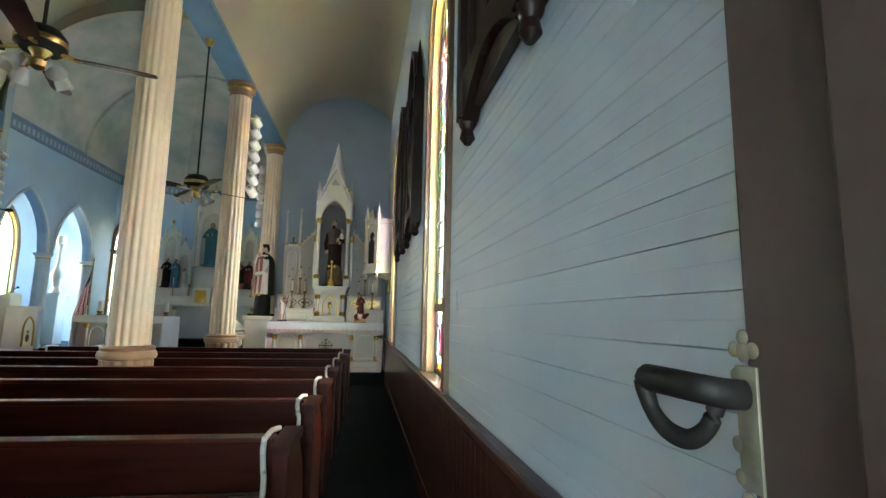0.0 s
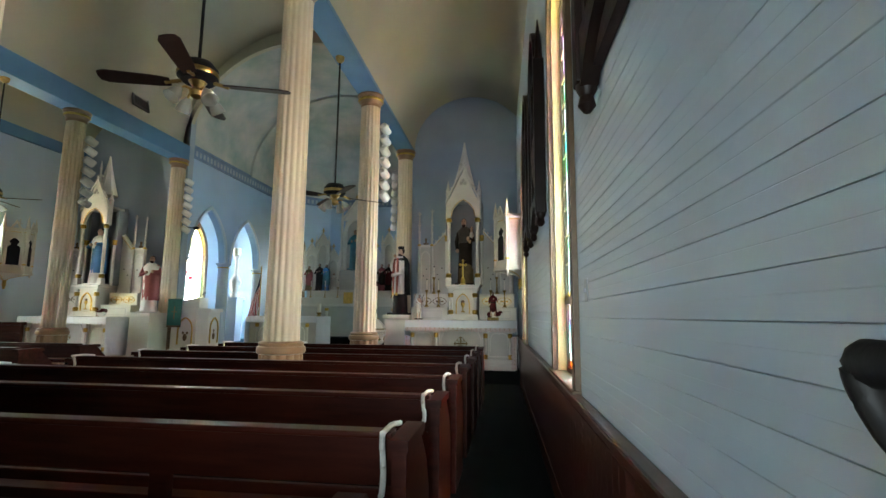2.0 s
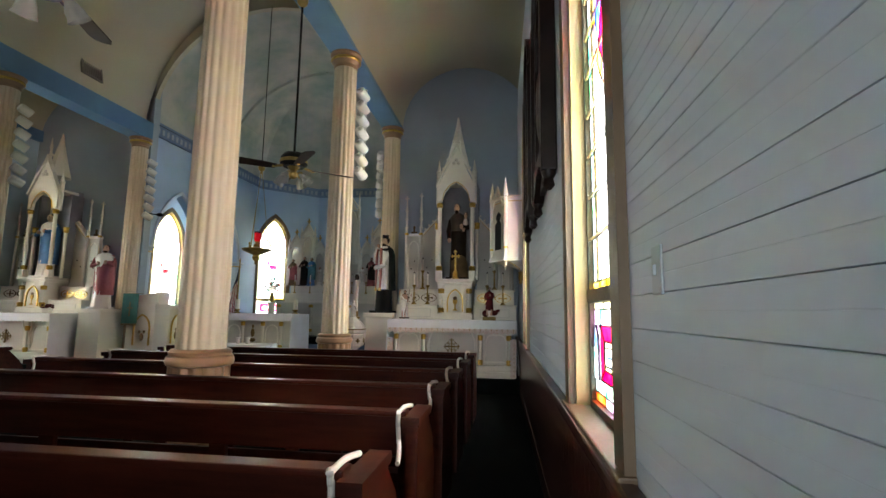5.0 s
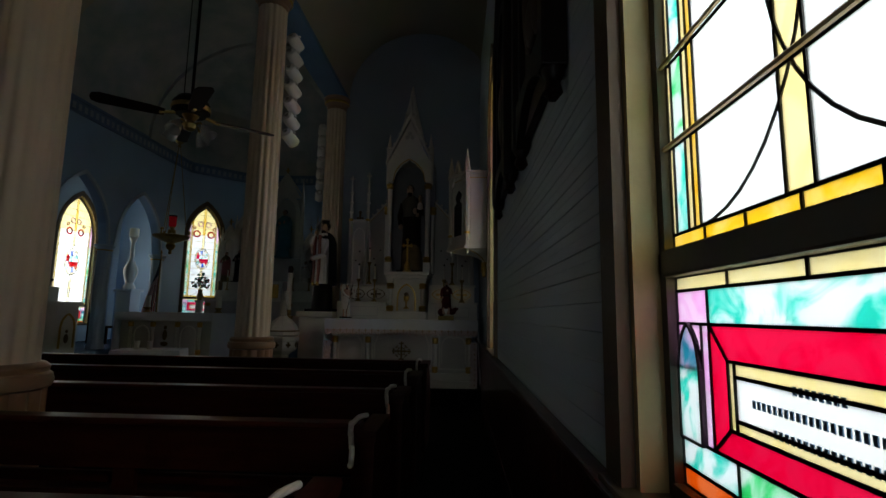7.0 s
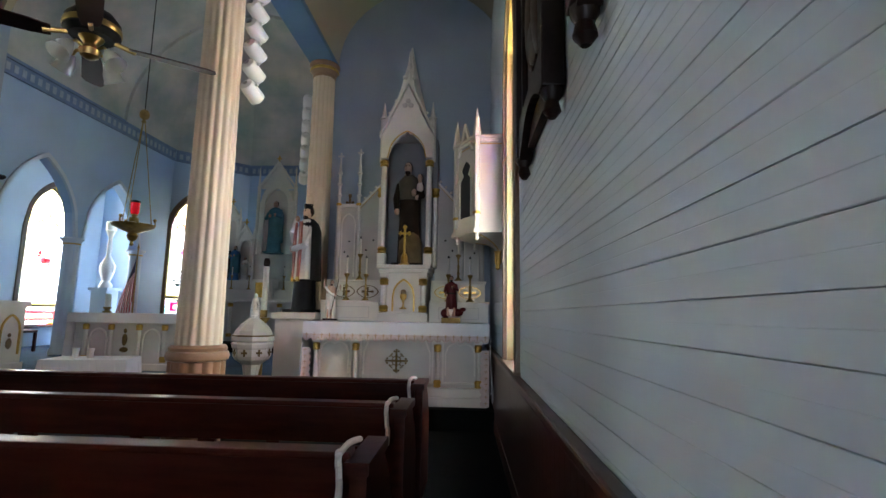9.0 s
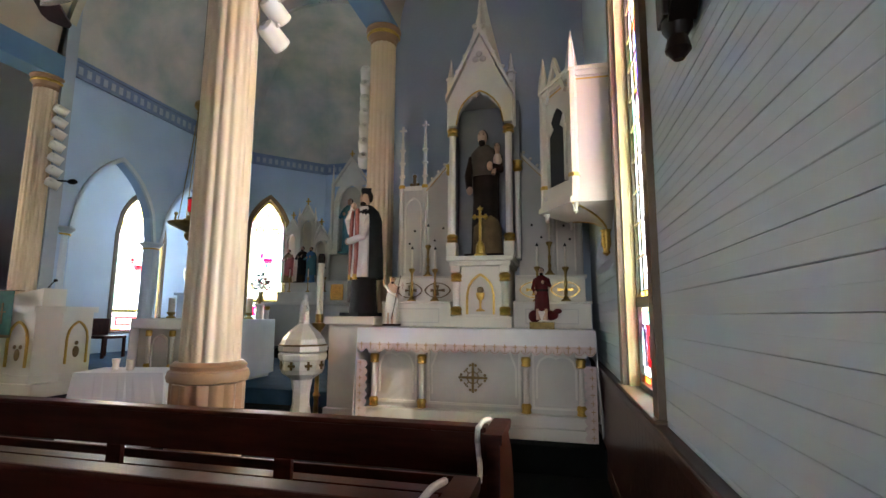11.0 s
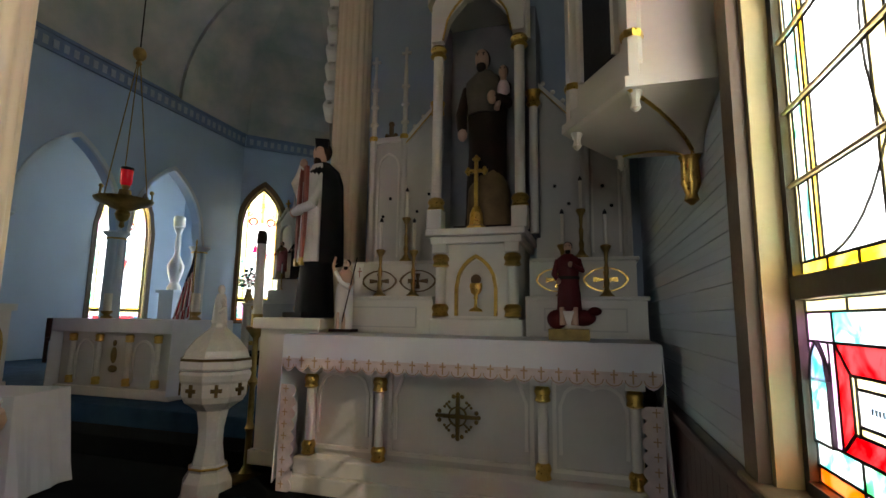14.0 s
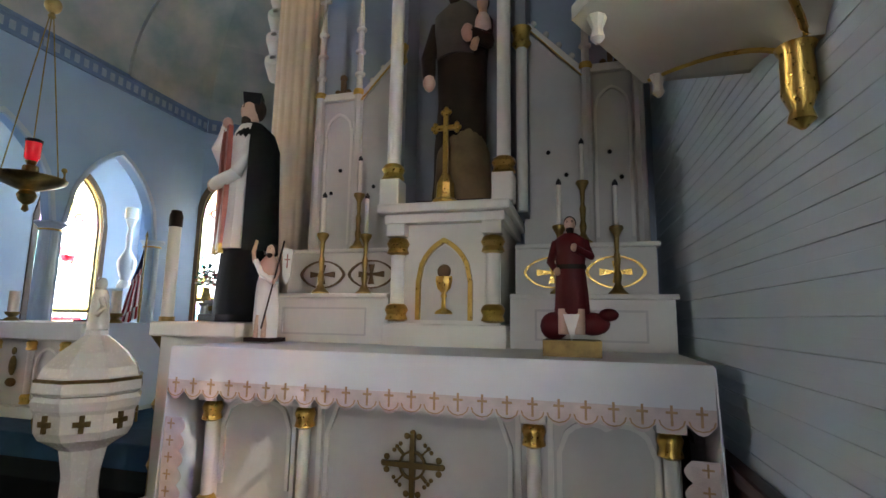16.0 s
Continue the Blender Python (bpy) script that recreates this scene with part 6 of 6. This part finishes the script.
for k in range(3):
    a = 2 * math.pi * k / 3 + 0.5
    part("chain", tube(bm_new(), [(0.24 * math.cos(a), 0.24 * math.sin(a), 0.08), (0.13 * math.cos(a), 0.13 * math.sin(a), 0.9), (0.02 * math.cos(a), 0.02 * math.sin(a), 1.72)], 0.006, 5), "brass", sl)
    part("bracket", ball(tube(bm_new(), [(0.2 * math.cos(a), 0.2 * math.sin(a), 0.06), (0.29 * math.cos(a), 0.29 * math.sin(a), 0.10), (0.28 * math.cos(a), 0.28 * math.sin(a), 0.17)], 0.014, 6), (0.28 * math.cos(a), 0.28 * math.sin(a), 0.18), 0.025), "brass", sl)
part("ceiling_ring", lathe(bm_new(), [(0.02, 1.72), (0.035, 1.74), (0.02, 1.78)], seg=12), "brass", sl, "", True)
part("counterweight", ball(bm_new(), (0, 0, 1.86), 0.075, 1, 1, 1.15, seg=16), "brass", sl, "polished brass counterweight ball", True)
part("hanging_rope", tube(bm_new(), [(0, 0, 1.76), (0, 0, 5.6)], 0.008, 6), "bronze", sl)

# ambo with its green hanging
am = thing("ambo", "white panelled gothic ambo with gilt tracery", "lectern", (-7.08, 10.6, 0.0))
part("base", B(-0.5, 0.45, -0.35, 0.5, 0, 0.36, bev=0.015), "white", am)
part("body", prism(bm_new(), [(-0.46, 0.3), (-0.3, -0.28), (0.3, -0.28), (0.40, 0.0), (0.40, 0.45), (-0.46, 0.45)], 0.36, 1.28, "xy"), "white", am)
part("cornice", prism(bm_new(), [(-0.5, 0.33), (-0.33, -0.33), (0.33, -0.33), (0.45, 0.0), (0.45, 0.48), (-0.5, 0.48)], 1.28, 1.36, "xy"), "white", am)
part("plinth_moulding", prism(bm_new(), [(-0.49, 0.32), (-0.32, -0.31), (0.32, -0.31), (0.43, 0.0), (0.43, 0.47), (-0.49, 0.47)], 0.36, 0.46, "xy"), "white", am)
part("panel_arch", arch_band(bm_new(), 0.16, 0.24, 0.9, 0.02, -0.31, -0.28, 0.34, "xz", 0.05, 8), "gold", am, "gilt arch tracery")
part("panel_scroll", ball(ball(ball(bm_new(), (0.05, -0.285, 0.72), 0.05, 1, 0.25, 1.6), (0.0, -0.285, 0.82), 0.03, 1, 0.3, 1), (0.10, -0.285, 0.82), 0.03, 1, 0.3, 1), "ochre", am, "", True)
part("side_arch", arch_band(bm_new(), 0.14, 0.22, 0.92, 0.02, 0.401, 0.425, 0.34, "yz", 0.23, 8), "gold", am, "gilt arch tracery")
part("side_scroll", ball(ball(bm_new(), (0.405, 0.23, 0.74), 0.05, 0.25, 1, 1.6), (0.405, 0.23, 0.86), 0.03, 0.3, 1, 1), "ochre", am, "", True)
part("reading_desk", prism(bm_new(), [(-0.3, 1.36), (0.3, 1.36), (0.3, 1.60), (-0.3, 1.50)], -0.52 + 0.3, 0.1), "white", am)
ha = tagged(part("lectern_hanging", box(box(B(-0.17, 0.17, -0.348, -0.340, 0.98, 1.56), -0.012, 0.012, -0.354, -0.349, 1.12, 1.4, mi=1), -0.06, 0.06, -0.354, -0.349, 1.27, 1.29, mi=1), ["green", "ochre"]), "green brocade hanging with gold cross and fringe", "hanging")
box_bm = box(B(-0.17, 0.17, -0.349, -0.339, 0.94, 0.98), -0.17, 0.17, -0.348, -0.22, 1.56, 1.568)
ha.matrix_basis = pose(-7.28, 10.6, 0)
part("fringe", box_bm, "ochre", ha, "gold fringe")
mi_ = thing("microphone", "thin black gooseneck microphone on the ambo", "microphone", (-6.95, 10.55, 1.5))
part("neck", tube(bm_new(), [(0, 0, 0), (0.05, -0.02, 0.12), (0.18, -0.05, 0.2)], 0.008, 6), "black", mi_)
part("capsule", ball(bm_new(), (0.2, -0.05, 0.21), 0.022, 1.4, 1, 1, seg=8), "black", mi_)

# credence table in white cloth with cups
ct = thing("small_table", "small table draped to the floor in white linen", "table", (-4.32, 9.5, 0), 18)
bm = bm_new()
ringT, ringB = [], []
for k in range(40):
    t = 2 * math.pi * k / 40
    c, s = math.cos(t), math.sin(t)
    q = max(abs(c), abs(s))
    ux, uy = 0.42 * c / q, 0.26 * s / q
    w = 1.12 + 0.05 * math.sin(k * 2.1) + 0.03 * math.sin(k * 3.7)
    ringT.append(bm.verts.new((ux, uy, 0.70)))
    ringB.append(bm.verts.new((ux * w * 1.06, uy * w * 1.06, 0.02)))
for k in range(40):
    bm.faces.new((ringT[k], ringT[(k + 1) % 40], ringB[(k + 1) % 40], ringB[k]))
bm.faces.new(ringT)
part("tablecloth", bm, "linen", ct)
for s in (-1, 1):
    part("leg", B(s * 0.3 - 0.02, s * 0.3 + 0.02, -0.02, 0.02, 0, 0.69), "wood", ct)
for x in (-4.5, -4.32):
    cu = tagged(part("cup", lathe(bm_new(), [(0.03, 0), (0.035, 0.01), (0.028, 0.05), (0.04, 0.11), (0.038, 0.11)], at=(0, 0, 0), seg=14), "plaster", smooth=True), "small white glass cruet cup", "cup", "cups on the small table")
    cu.location = (x, 9.46, 0.70)

# flag on its pole
fl = thing("flag", "furled american flag hanging on a wooden pole", "flag", (-7.72, 14.83, 0.36), 35)
part("pole", lathe(bm_new(), [(0.14, 0), (0.13, 0.04), (0.02, 0.06), (0.015, 2.3), (0.025, 2.33), (0.004, 2.42)], seg=12), "brass", fl, "", True)
bm = bm_new()
cols_ = 13
lev = []
for j in range(13):
    z = 2.22 - 1.35 * j / 12
    lev.append([bm.verts.new((-(0.02 + 0.35 * (j / 12) ** 0.8 * k / cols_), 0.05 * math.sin(k * 1.5) * (0.4 + j / 12), z - 0.28 * k / cols_)) for k in range(cols_ + 1)])
for j in range(12):
    for k in range(cols_):
        f = bm.faces.new((lev[j][k], lev[j][k + 1], lev[j + 1][k + 1], lev[j + 1][k]))
        f.material_index = 2 if j < 4 else (0 if (k + j // 5) % 2 else 1)
bmesh.ops.solidify(bm, geom=bm.faces[:], thickness=0.006)
part("cloth", bm, ["flagred", "flagwhite", "flagblue"], fl, "striped red and white cloth with navy canton", True)

# angel torchere in the side chapel
ag = thing("lamp_statue", "white plaster figure holding up a white globe lamp", "lamp", (-9.1, 15.7, 0.34))
part("pedestal", box(B(-0.2, 0.2, -0.2, 0.2, 0, 1.28, bev=0.01), -0.25, 0.25, -0.25, 0.25, 1.28, 1.34), "wall", ag)
bm = lathe(bm_new(), [(0.14, 1.34), (0.15, 1.4), (0.09, 1.5), (0.16, 1.7), (0.18, 1.85), (0.10, 2.0), (0.05, 2.1), (0.06, 2.3), (0.04, 2.5), (0.09, 2.62), (0.1, 2.65)], seg=18)
for s in (-1, 1):
    ball(bm, (s * 0.14, 0, 1.8), 0.07, 0.8, 0.8, 1.6)
part("figure", bm, "plaster", ag, "", True)
part("globe", lathe(bm_new(), [(0.07, 2.65), (0.12, 2.68), (0.12, 2.88), (0.1, 2.9)], seg=16), "wax", ag, "white glass globe", True)
ag.scale = (1.0, 1.0, 1.08)

# dark panelling low in the side chapel
for y in (12.4, 13.9, 15.6):
    k = thing("side_chair", "dark wooden armchair in the side chapel", "chair", (-9.6, y, 0.34), group="side chapel chairs")
    part("seat", B(-0.28, 0.28, -0.28, 0.28, 0.4, 0.46, bev=0.015), "wood", k)
    part("backrest", B(-0.28, -0.22, -0.28, 0.28, 0.46, 0.82, bev=0.015), "wood", k)
    for a in (-0.25, 0.25):
        for b in (-0.25, 0.25):
            part("leg", B(a - 0.025, a + 0.025, b - 0.025, b + 0.025, 0, 0.4, bev=0.005), "wood", k)

# ---- high altar ----
HX, HY = -5.15, 15.5
hi_ = thing("high_altar", "white gothic high altar with pinnacled reredos", "altar", (HX, HY, 0.56))
part("table", B(-1.7, 1.7, 0, 0.8, 0, 0.94), "shade", hi_)
part("mensa", B(-1.76, 1.76, -0.04, 0.8, 0.94, 1.0, bev=0.012), "white", hi_)
for x in (-1.6, -0.6, 0.6, 1.6):
    gilt_column(0.8, 0.04, hi_, x, -0.02, 0.1)
part("gradine", B(-1.66, 1.66, 0.45, 1.2, 1.0, 1.25, bev=0.01), "white", hi_)
part("upper_gradine", B(-1.6, 1.6, 0.7, 1.2, 1.25, 1.5, bev=0.01), "white", hi_)
part("tabernacle", B(-0.26, 0.26, 0.3, 0.8, 1.0, 1.5, bev=0.01), "white", hi_)
part("tabernacle_door", B(-0.16, 0.16, 0.28, 0.3, 1.05, 1.42, bev=0.005), "gold", hi_, "gilt tabernacle door")
part("back_screen", B(-1.5, 1.5, 0.95, 1.2, 1.5, 2.2), "shade", hi_)
def bay(x, w, z0, h, gable):
    b = part("bay_back", B(x - w, x + w, 1.05, 1.2, z0, z0 + h), "shade", hi_)
    part("bay_arch", arch_band(bm_new(), w * 0.72, w * 0.95, z0 + h - w * 0.95, w * 0.28, 0.86, 0.95, h - w * 0.95, "xz", x, 6), "white", b)
    bm = bm_new()
    for s in (-1, 1):
        prism(bm, [(x + s * w * 1.15, z0 + h), (x + s * w * 1.15, z0 + h + 0.05), (x, z0 + h + gable), (x, z0 + h + gable - 0.12)], 0.84, 0.96)
    part("bay_gable", bm, "white", b)
    part("gable_field", prism(bm_new(), [(x - w, z0 + h), (x + w, z0 + h), (x, z0 + h + gable - 0.1)], 0.88, 0.94), "white", b)
    part("gable_cross", box(box(bm_new(), x - 0.015, x + 0.015, 0.88, 0.91, z0 + h + gable - 0.03, z0 + h + gable + 0.16), x - 0.06, x + 0.06, 0.88, 0.91, z0 + h + gable + 0.06, z0 + h + gable + 0.09), "gold", b, "gilt cross")
    for s in (-1, 1):
        part("pinnacle", lathe(bm_new(), [(0.05, z0), (0.045, z0 + h), (0.06, z0 + h + 0.03), (0.035, z0 + h + 0.1), (0.005, z0 + h + gable * 0.8)], at=(x + s * w * 1.12, 0.88, 0), seg=6), "white", b)
bay(0, 0.44, 2.2, 1.75, 0.75)
for x, h in ((-0.78, 1.05), (0.78, 1.05), (-1.18, 1.6), (1.18, 1.6), (-1.58, 1.25), (1.58, 1.25)):
    bay(x, 0.2, 1.5, h, 0.42)
statue("statue", "painted statue of woman in teal mantle above the altar", (HX, HY + 0.85, 2.78), 1.4, ROBE, draped("teal", "teal"))
for x, r1, r2, h in ((-0.98, "blue", "teal", 0.9), (0.98, "rose", "brown", 0.9), (-1.22, "brown", "black", 0.92), (1.22, "brown", "redrobe", 0.9), (-1.6, "ochre", "rose", 0.85), (1.6, "ochre", "rose", 0.85), (-0.7, "plaster", "shade", 0.6), (0.7, "plaster", "shade", 0.6)):
    statue("statue", "small painted saint statue on the high altar", (HX + x, HY + 0.78, 2.065), h, ROBE, draped(r1, r2, beard=True))
copy_list = [(-1.4, 0.55), (-0.9, 0.55), (-0.45, 0.55), (0.45, 0.55), (0.9, 0.55), (1.4, 0.55)]
for x, y in copy_list:
    copy_thing(cs, pose(HX + x, HY + y, 1.815))
random.seed(9)
for x in (-1.98, 1.98):
    v = thing("flower_vase", "vase of mixed pale flowers beside the altar", "flowers", (HX + x, HY + 0.25, 0.56))
    part("stand", lathe(bm_new(), [(0.14, 0), (0.1, 0.05), (0.09, 0.9), (0.15, 0.96)], seg=14), "white", v, "", True)
    part("vase", lathe(bm_new(), [(0.05, 0.96), (0.09, 1.05), (0.05, 1.2), (0.07, 1.25)], seg=14), "brass", v, "", True)
    bm = bm_new()
    for k in range(70):
        a, r = random.uniform(0, 6.28), 0.24 * math.sqrt(random.random())
        ball(bm, (r * math.cos(a), r * math.sin(a), 1.3 + random.uniform(0, 0.4) * (1.2 - r * 3)), random.uniform(0.025, 0.045), 1, 1, 0.7, mi=random.choice((0, 0, 1, 2)), seg=6)
    part("bouquet", bm, ["plaster", "rose", "green"], v, "pale and rose flower heads")

# ---- entrance door folded against the wall ----
dr = thing("door_leaf", "open brown-grey wooden door with bronze handle", "door", (0.355, 0.43, 0.02), kind="structure")
part("leaf", B(0.0, 0.045, -0.98, 0.0, 0, 2.3, bev=0.004), "door", dr)
part("raised_stile", B(-0.012, 0.0, -0.98, -0.115, 0, 2.3, bev=0.004), "door", dr)
hd = part("handle", tube(bm_new(), curved([(-0.004, 0.0, 1.198), (-0.03, -0.004, 1.20), (-0.05, 0.005, 1.203), (-0.062, 0.04, 1.205), (-0.068, 0.075, 1.206), (-0.07, 0.095, 1.205), (-0.07, 0.096, 1.192), (-0.067, 0.084, 1.172), (-0.06, 0.062, 1.158), (-0.05, 0.035, 1.155), (-0.04, 0.015, 1.168), (-0.034, 0.005, 1.19)]), [0.0135] * 27 + [0.0135 - 0.0006 * k for k in range(7)] + [0.0095] * 22, 12), "bronze", dr, "curved dark bronze pull handle", True)
bm = bm_new()
box(bm, -0.004, 0.0, -0.015, 0.012, 1.11, 1.225, bev=0.0015)
for y, z, r in ((0.0, 1.252, 0.008), (0.012, 1.24, 0.008), (0.0, 1.238, 0.010), (-0.012, 1.24, 0.008), (0.012, 1.215, 0.007), (0.014, 1.15, 0.008), (0.012, 1.12, 0.008), (0.004, 1.10, 0.010), (0.0, 1.085, 0.008)):
    ball(bm, (-0.003, y, z), r, 0.25, 1, 1, seg=10)
es = part("escutcheon", bm, "plate", dr, "tarnished ornate door plate", True)
hd.scale, hd.location = (0.9, 0.72, 1.05), (0, 0, -0.0645)
es.scale, es.location = (0.99, 0.99, 0.99), (0, 0, 0.0075)

# small fittings
sw = thing("light_switch", "painted wall switch plate", "switch", (XR, 2.615, 1.375), kind="structure")
part("plate", B(-0.006, 0.0, -0.032, 0.032, -0.055, 0.055, bev=0.003), "switch", sw)
part("toggle", B(-0.014, -0.006, -0.005, 0.005, -0.012, 0.012, bev=0.002), "switch", sw)
RIGHT_WALL.append(sw)
vt = thing("ceiling_vent", "grey louvred ceiling vent", "vent", kind="structure")
ang = 168
vx, vz = XC + 2.88 * math.cos(radians(ang)), 5.28 + 3.07 * math.sin(radians(ang))
vt.matrix_basis = pose(vx, 9.5, vz, 0, 0, 0) @ Matrix.Rotation(radians(90 - (180 - ang)), 4, "Y")
part("frame_rim", box(box(box(B(-0.2, 0.2, -0.24, -0.21, -0.02, 0.02), -0.2, 0.2, 0.21, 0.24, -0.02, 0.02), -0.2, -0.17, -0.21, 0.21, -0.02, 0.02), 0.17, 0.2, -0.21, 0.21, -0.02, 0.02), "vent", vt)
for k in range(9):
    part("slat", B(-0.17, 0.17, -0.2 + k * 0.045, -0.18 + k * 0.045, -0.015, 0.012), "vent", vt)
for x, y, z in ((-7.6, 11.25, 3.35),):
    sk = thing("loudspeaker", "small black speaker on the column", "speaker", (x, y, z))
    part("case", ball(bm_new(), (0, 0, 0), 0.06, 1.4, 1, 0.7), "black", sk, "", True)
    part("bracket", tube(bm_new(), [(-0.3, -0.1, 0.02), (0, 0, 0)], 0.012, 6), "black", sk)

# ---- boards of the right wall ----
def arch_half(z):
    """Half width of a window opening with its casing at height z."""
    w, r = HW + 0.10, RISE + 0.12
    if z < SILL - 0.03:
        return 0.0
    if z < SPRING:
        return w
    if z > SPRING + r:
        return 0.0
    R = (w * w + r * r) / (2 * w)
    return max(0.0, math.sqrt(max(0, R * R - (z - SPRING) ** 2)) - (R - w))


def board(y0, y1, z0, z1, g):
    """Tongue-and-groove board with a shallow bead groove along its middle."""
    bm = bm_new()
    zm = (z0 + z1) / 2
    prof = [(XR + 0.012, z0), (XR + 0.0012, z0 + 0.0008), (XR, z0 + g), (XR, zm - 0.0012), (XR + 0.0006, zm), (XR, zm + 0.0012), (XR, z1 - g), (XR + 0.0012, z1 - 0.0008), (XR + 0.012, z1)]
    ends = [[bm.verts.new((x, y, z)) for x, z in prof] for y in (y0, y1)]
    for i in range(len(prof) - 1):
        bm.faces.new((ends[0][i], ends[0][i + 1], ends[1][i + 1], ends[1][i]))
    return part("board", bm, "board", WR)


M["board"] = M["wall"].copy()
nt = M["board"].node_tree
oi = nt.nodes.new("ShaderNodeObjectInfo")
hsv = nt.nodes.new("ShaderNodeHueSaturation")
mr = nt.nodes.new("ShaderNodeMapRange")
mr.inputs[3].default_value, mr.inputs[4].default_value = 0.97, 1.02
src = nt.nodes["Principled BSDF"].inputs["Base Color"].links[0].from_socket
nt.links.new(oi.outputs["Random"], mr.inputs[0])
nt.links.new(mr.outputs[0], hsv.inputs["Value"])
nt.links.new(src, hsv.inputs["Color"])
nt.links.new(hsv.outputs[0], nt.nodes["Principled BSDF"].inputs["Base Color"])
PITCH = 0.0835
random.seed(4)
for k in range(3):
    z = (0.825, 0.781, 0.811)[k]
    while z < 5.25:
        hw = max(arch_half(z), arch_half(z + PITCH))
        a = -0.6 if k == 0 else WINS[k - 1] + hw
        b = 11.1 if k == 2 else WINS[k] - hw
        board(a, b, z, z + PITCH, random.choice((0.0011, 0.0014, 0.002, 0.0028)))
        z += PITCH

# the right wall stands slightly out of square with the nave
SKEW = Matrix.Translation((XR, 4.06, 0)) @ Matrix.Rotation(radians(1.163), 4, "Z") @ Matrix.Translation((-XR, -4.06, 0))
for ob in RIGHT_WALL:
    ob.matrix_basis = SKEW @ ob.matrix_basis
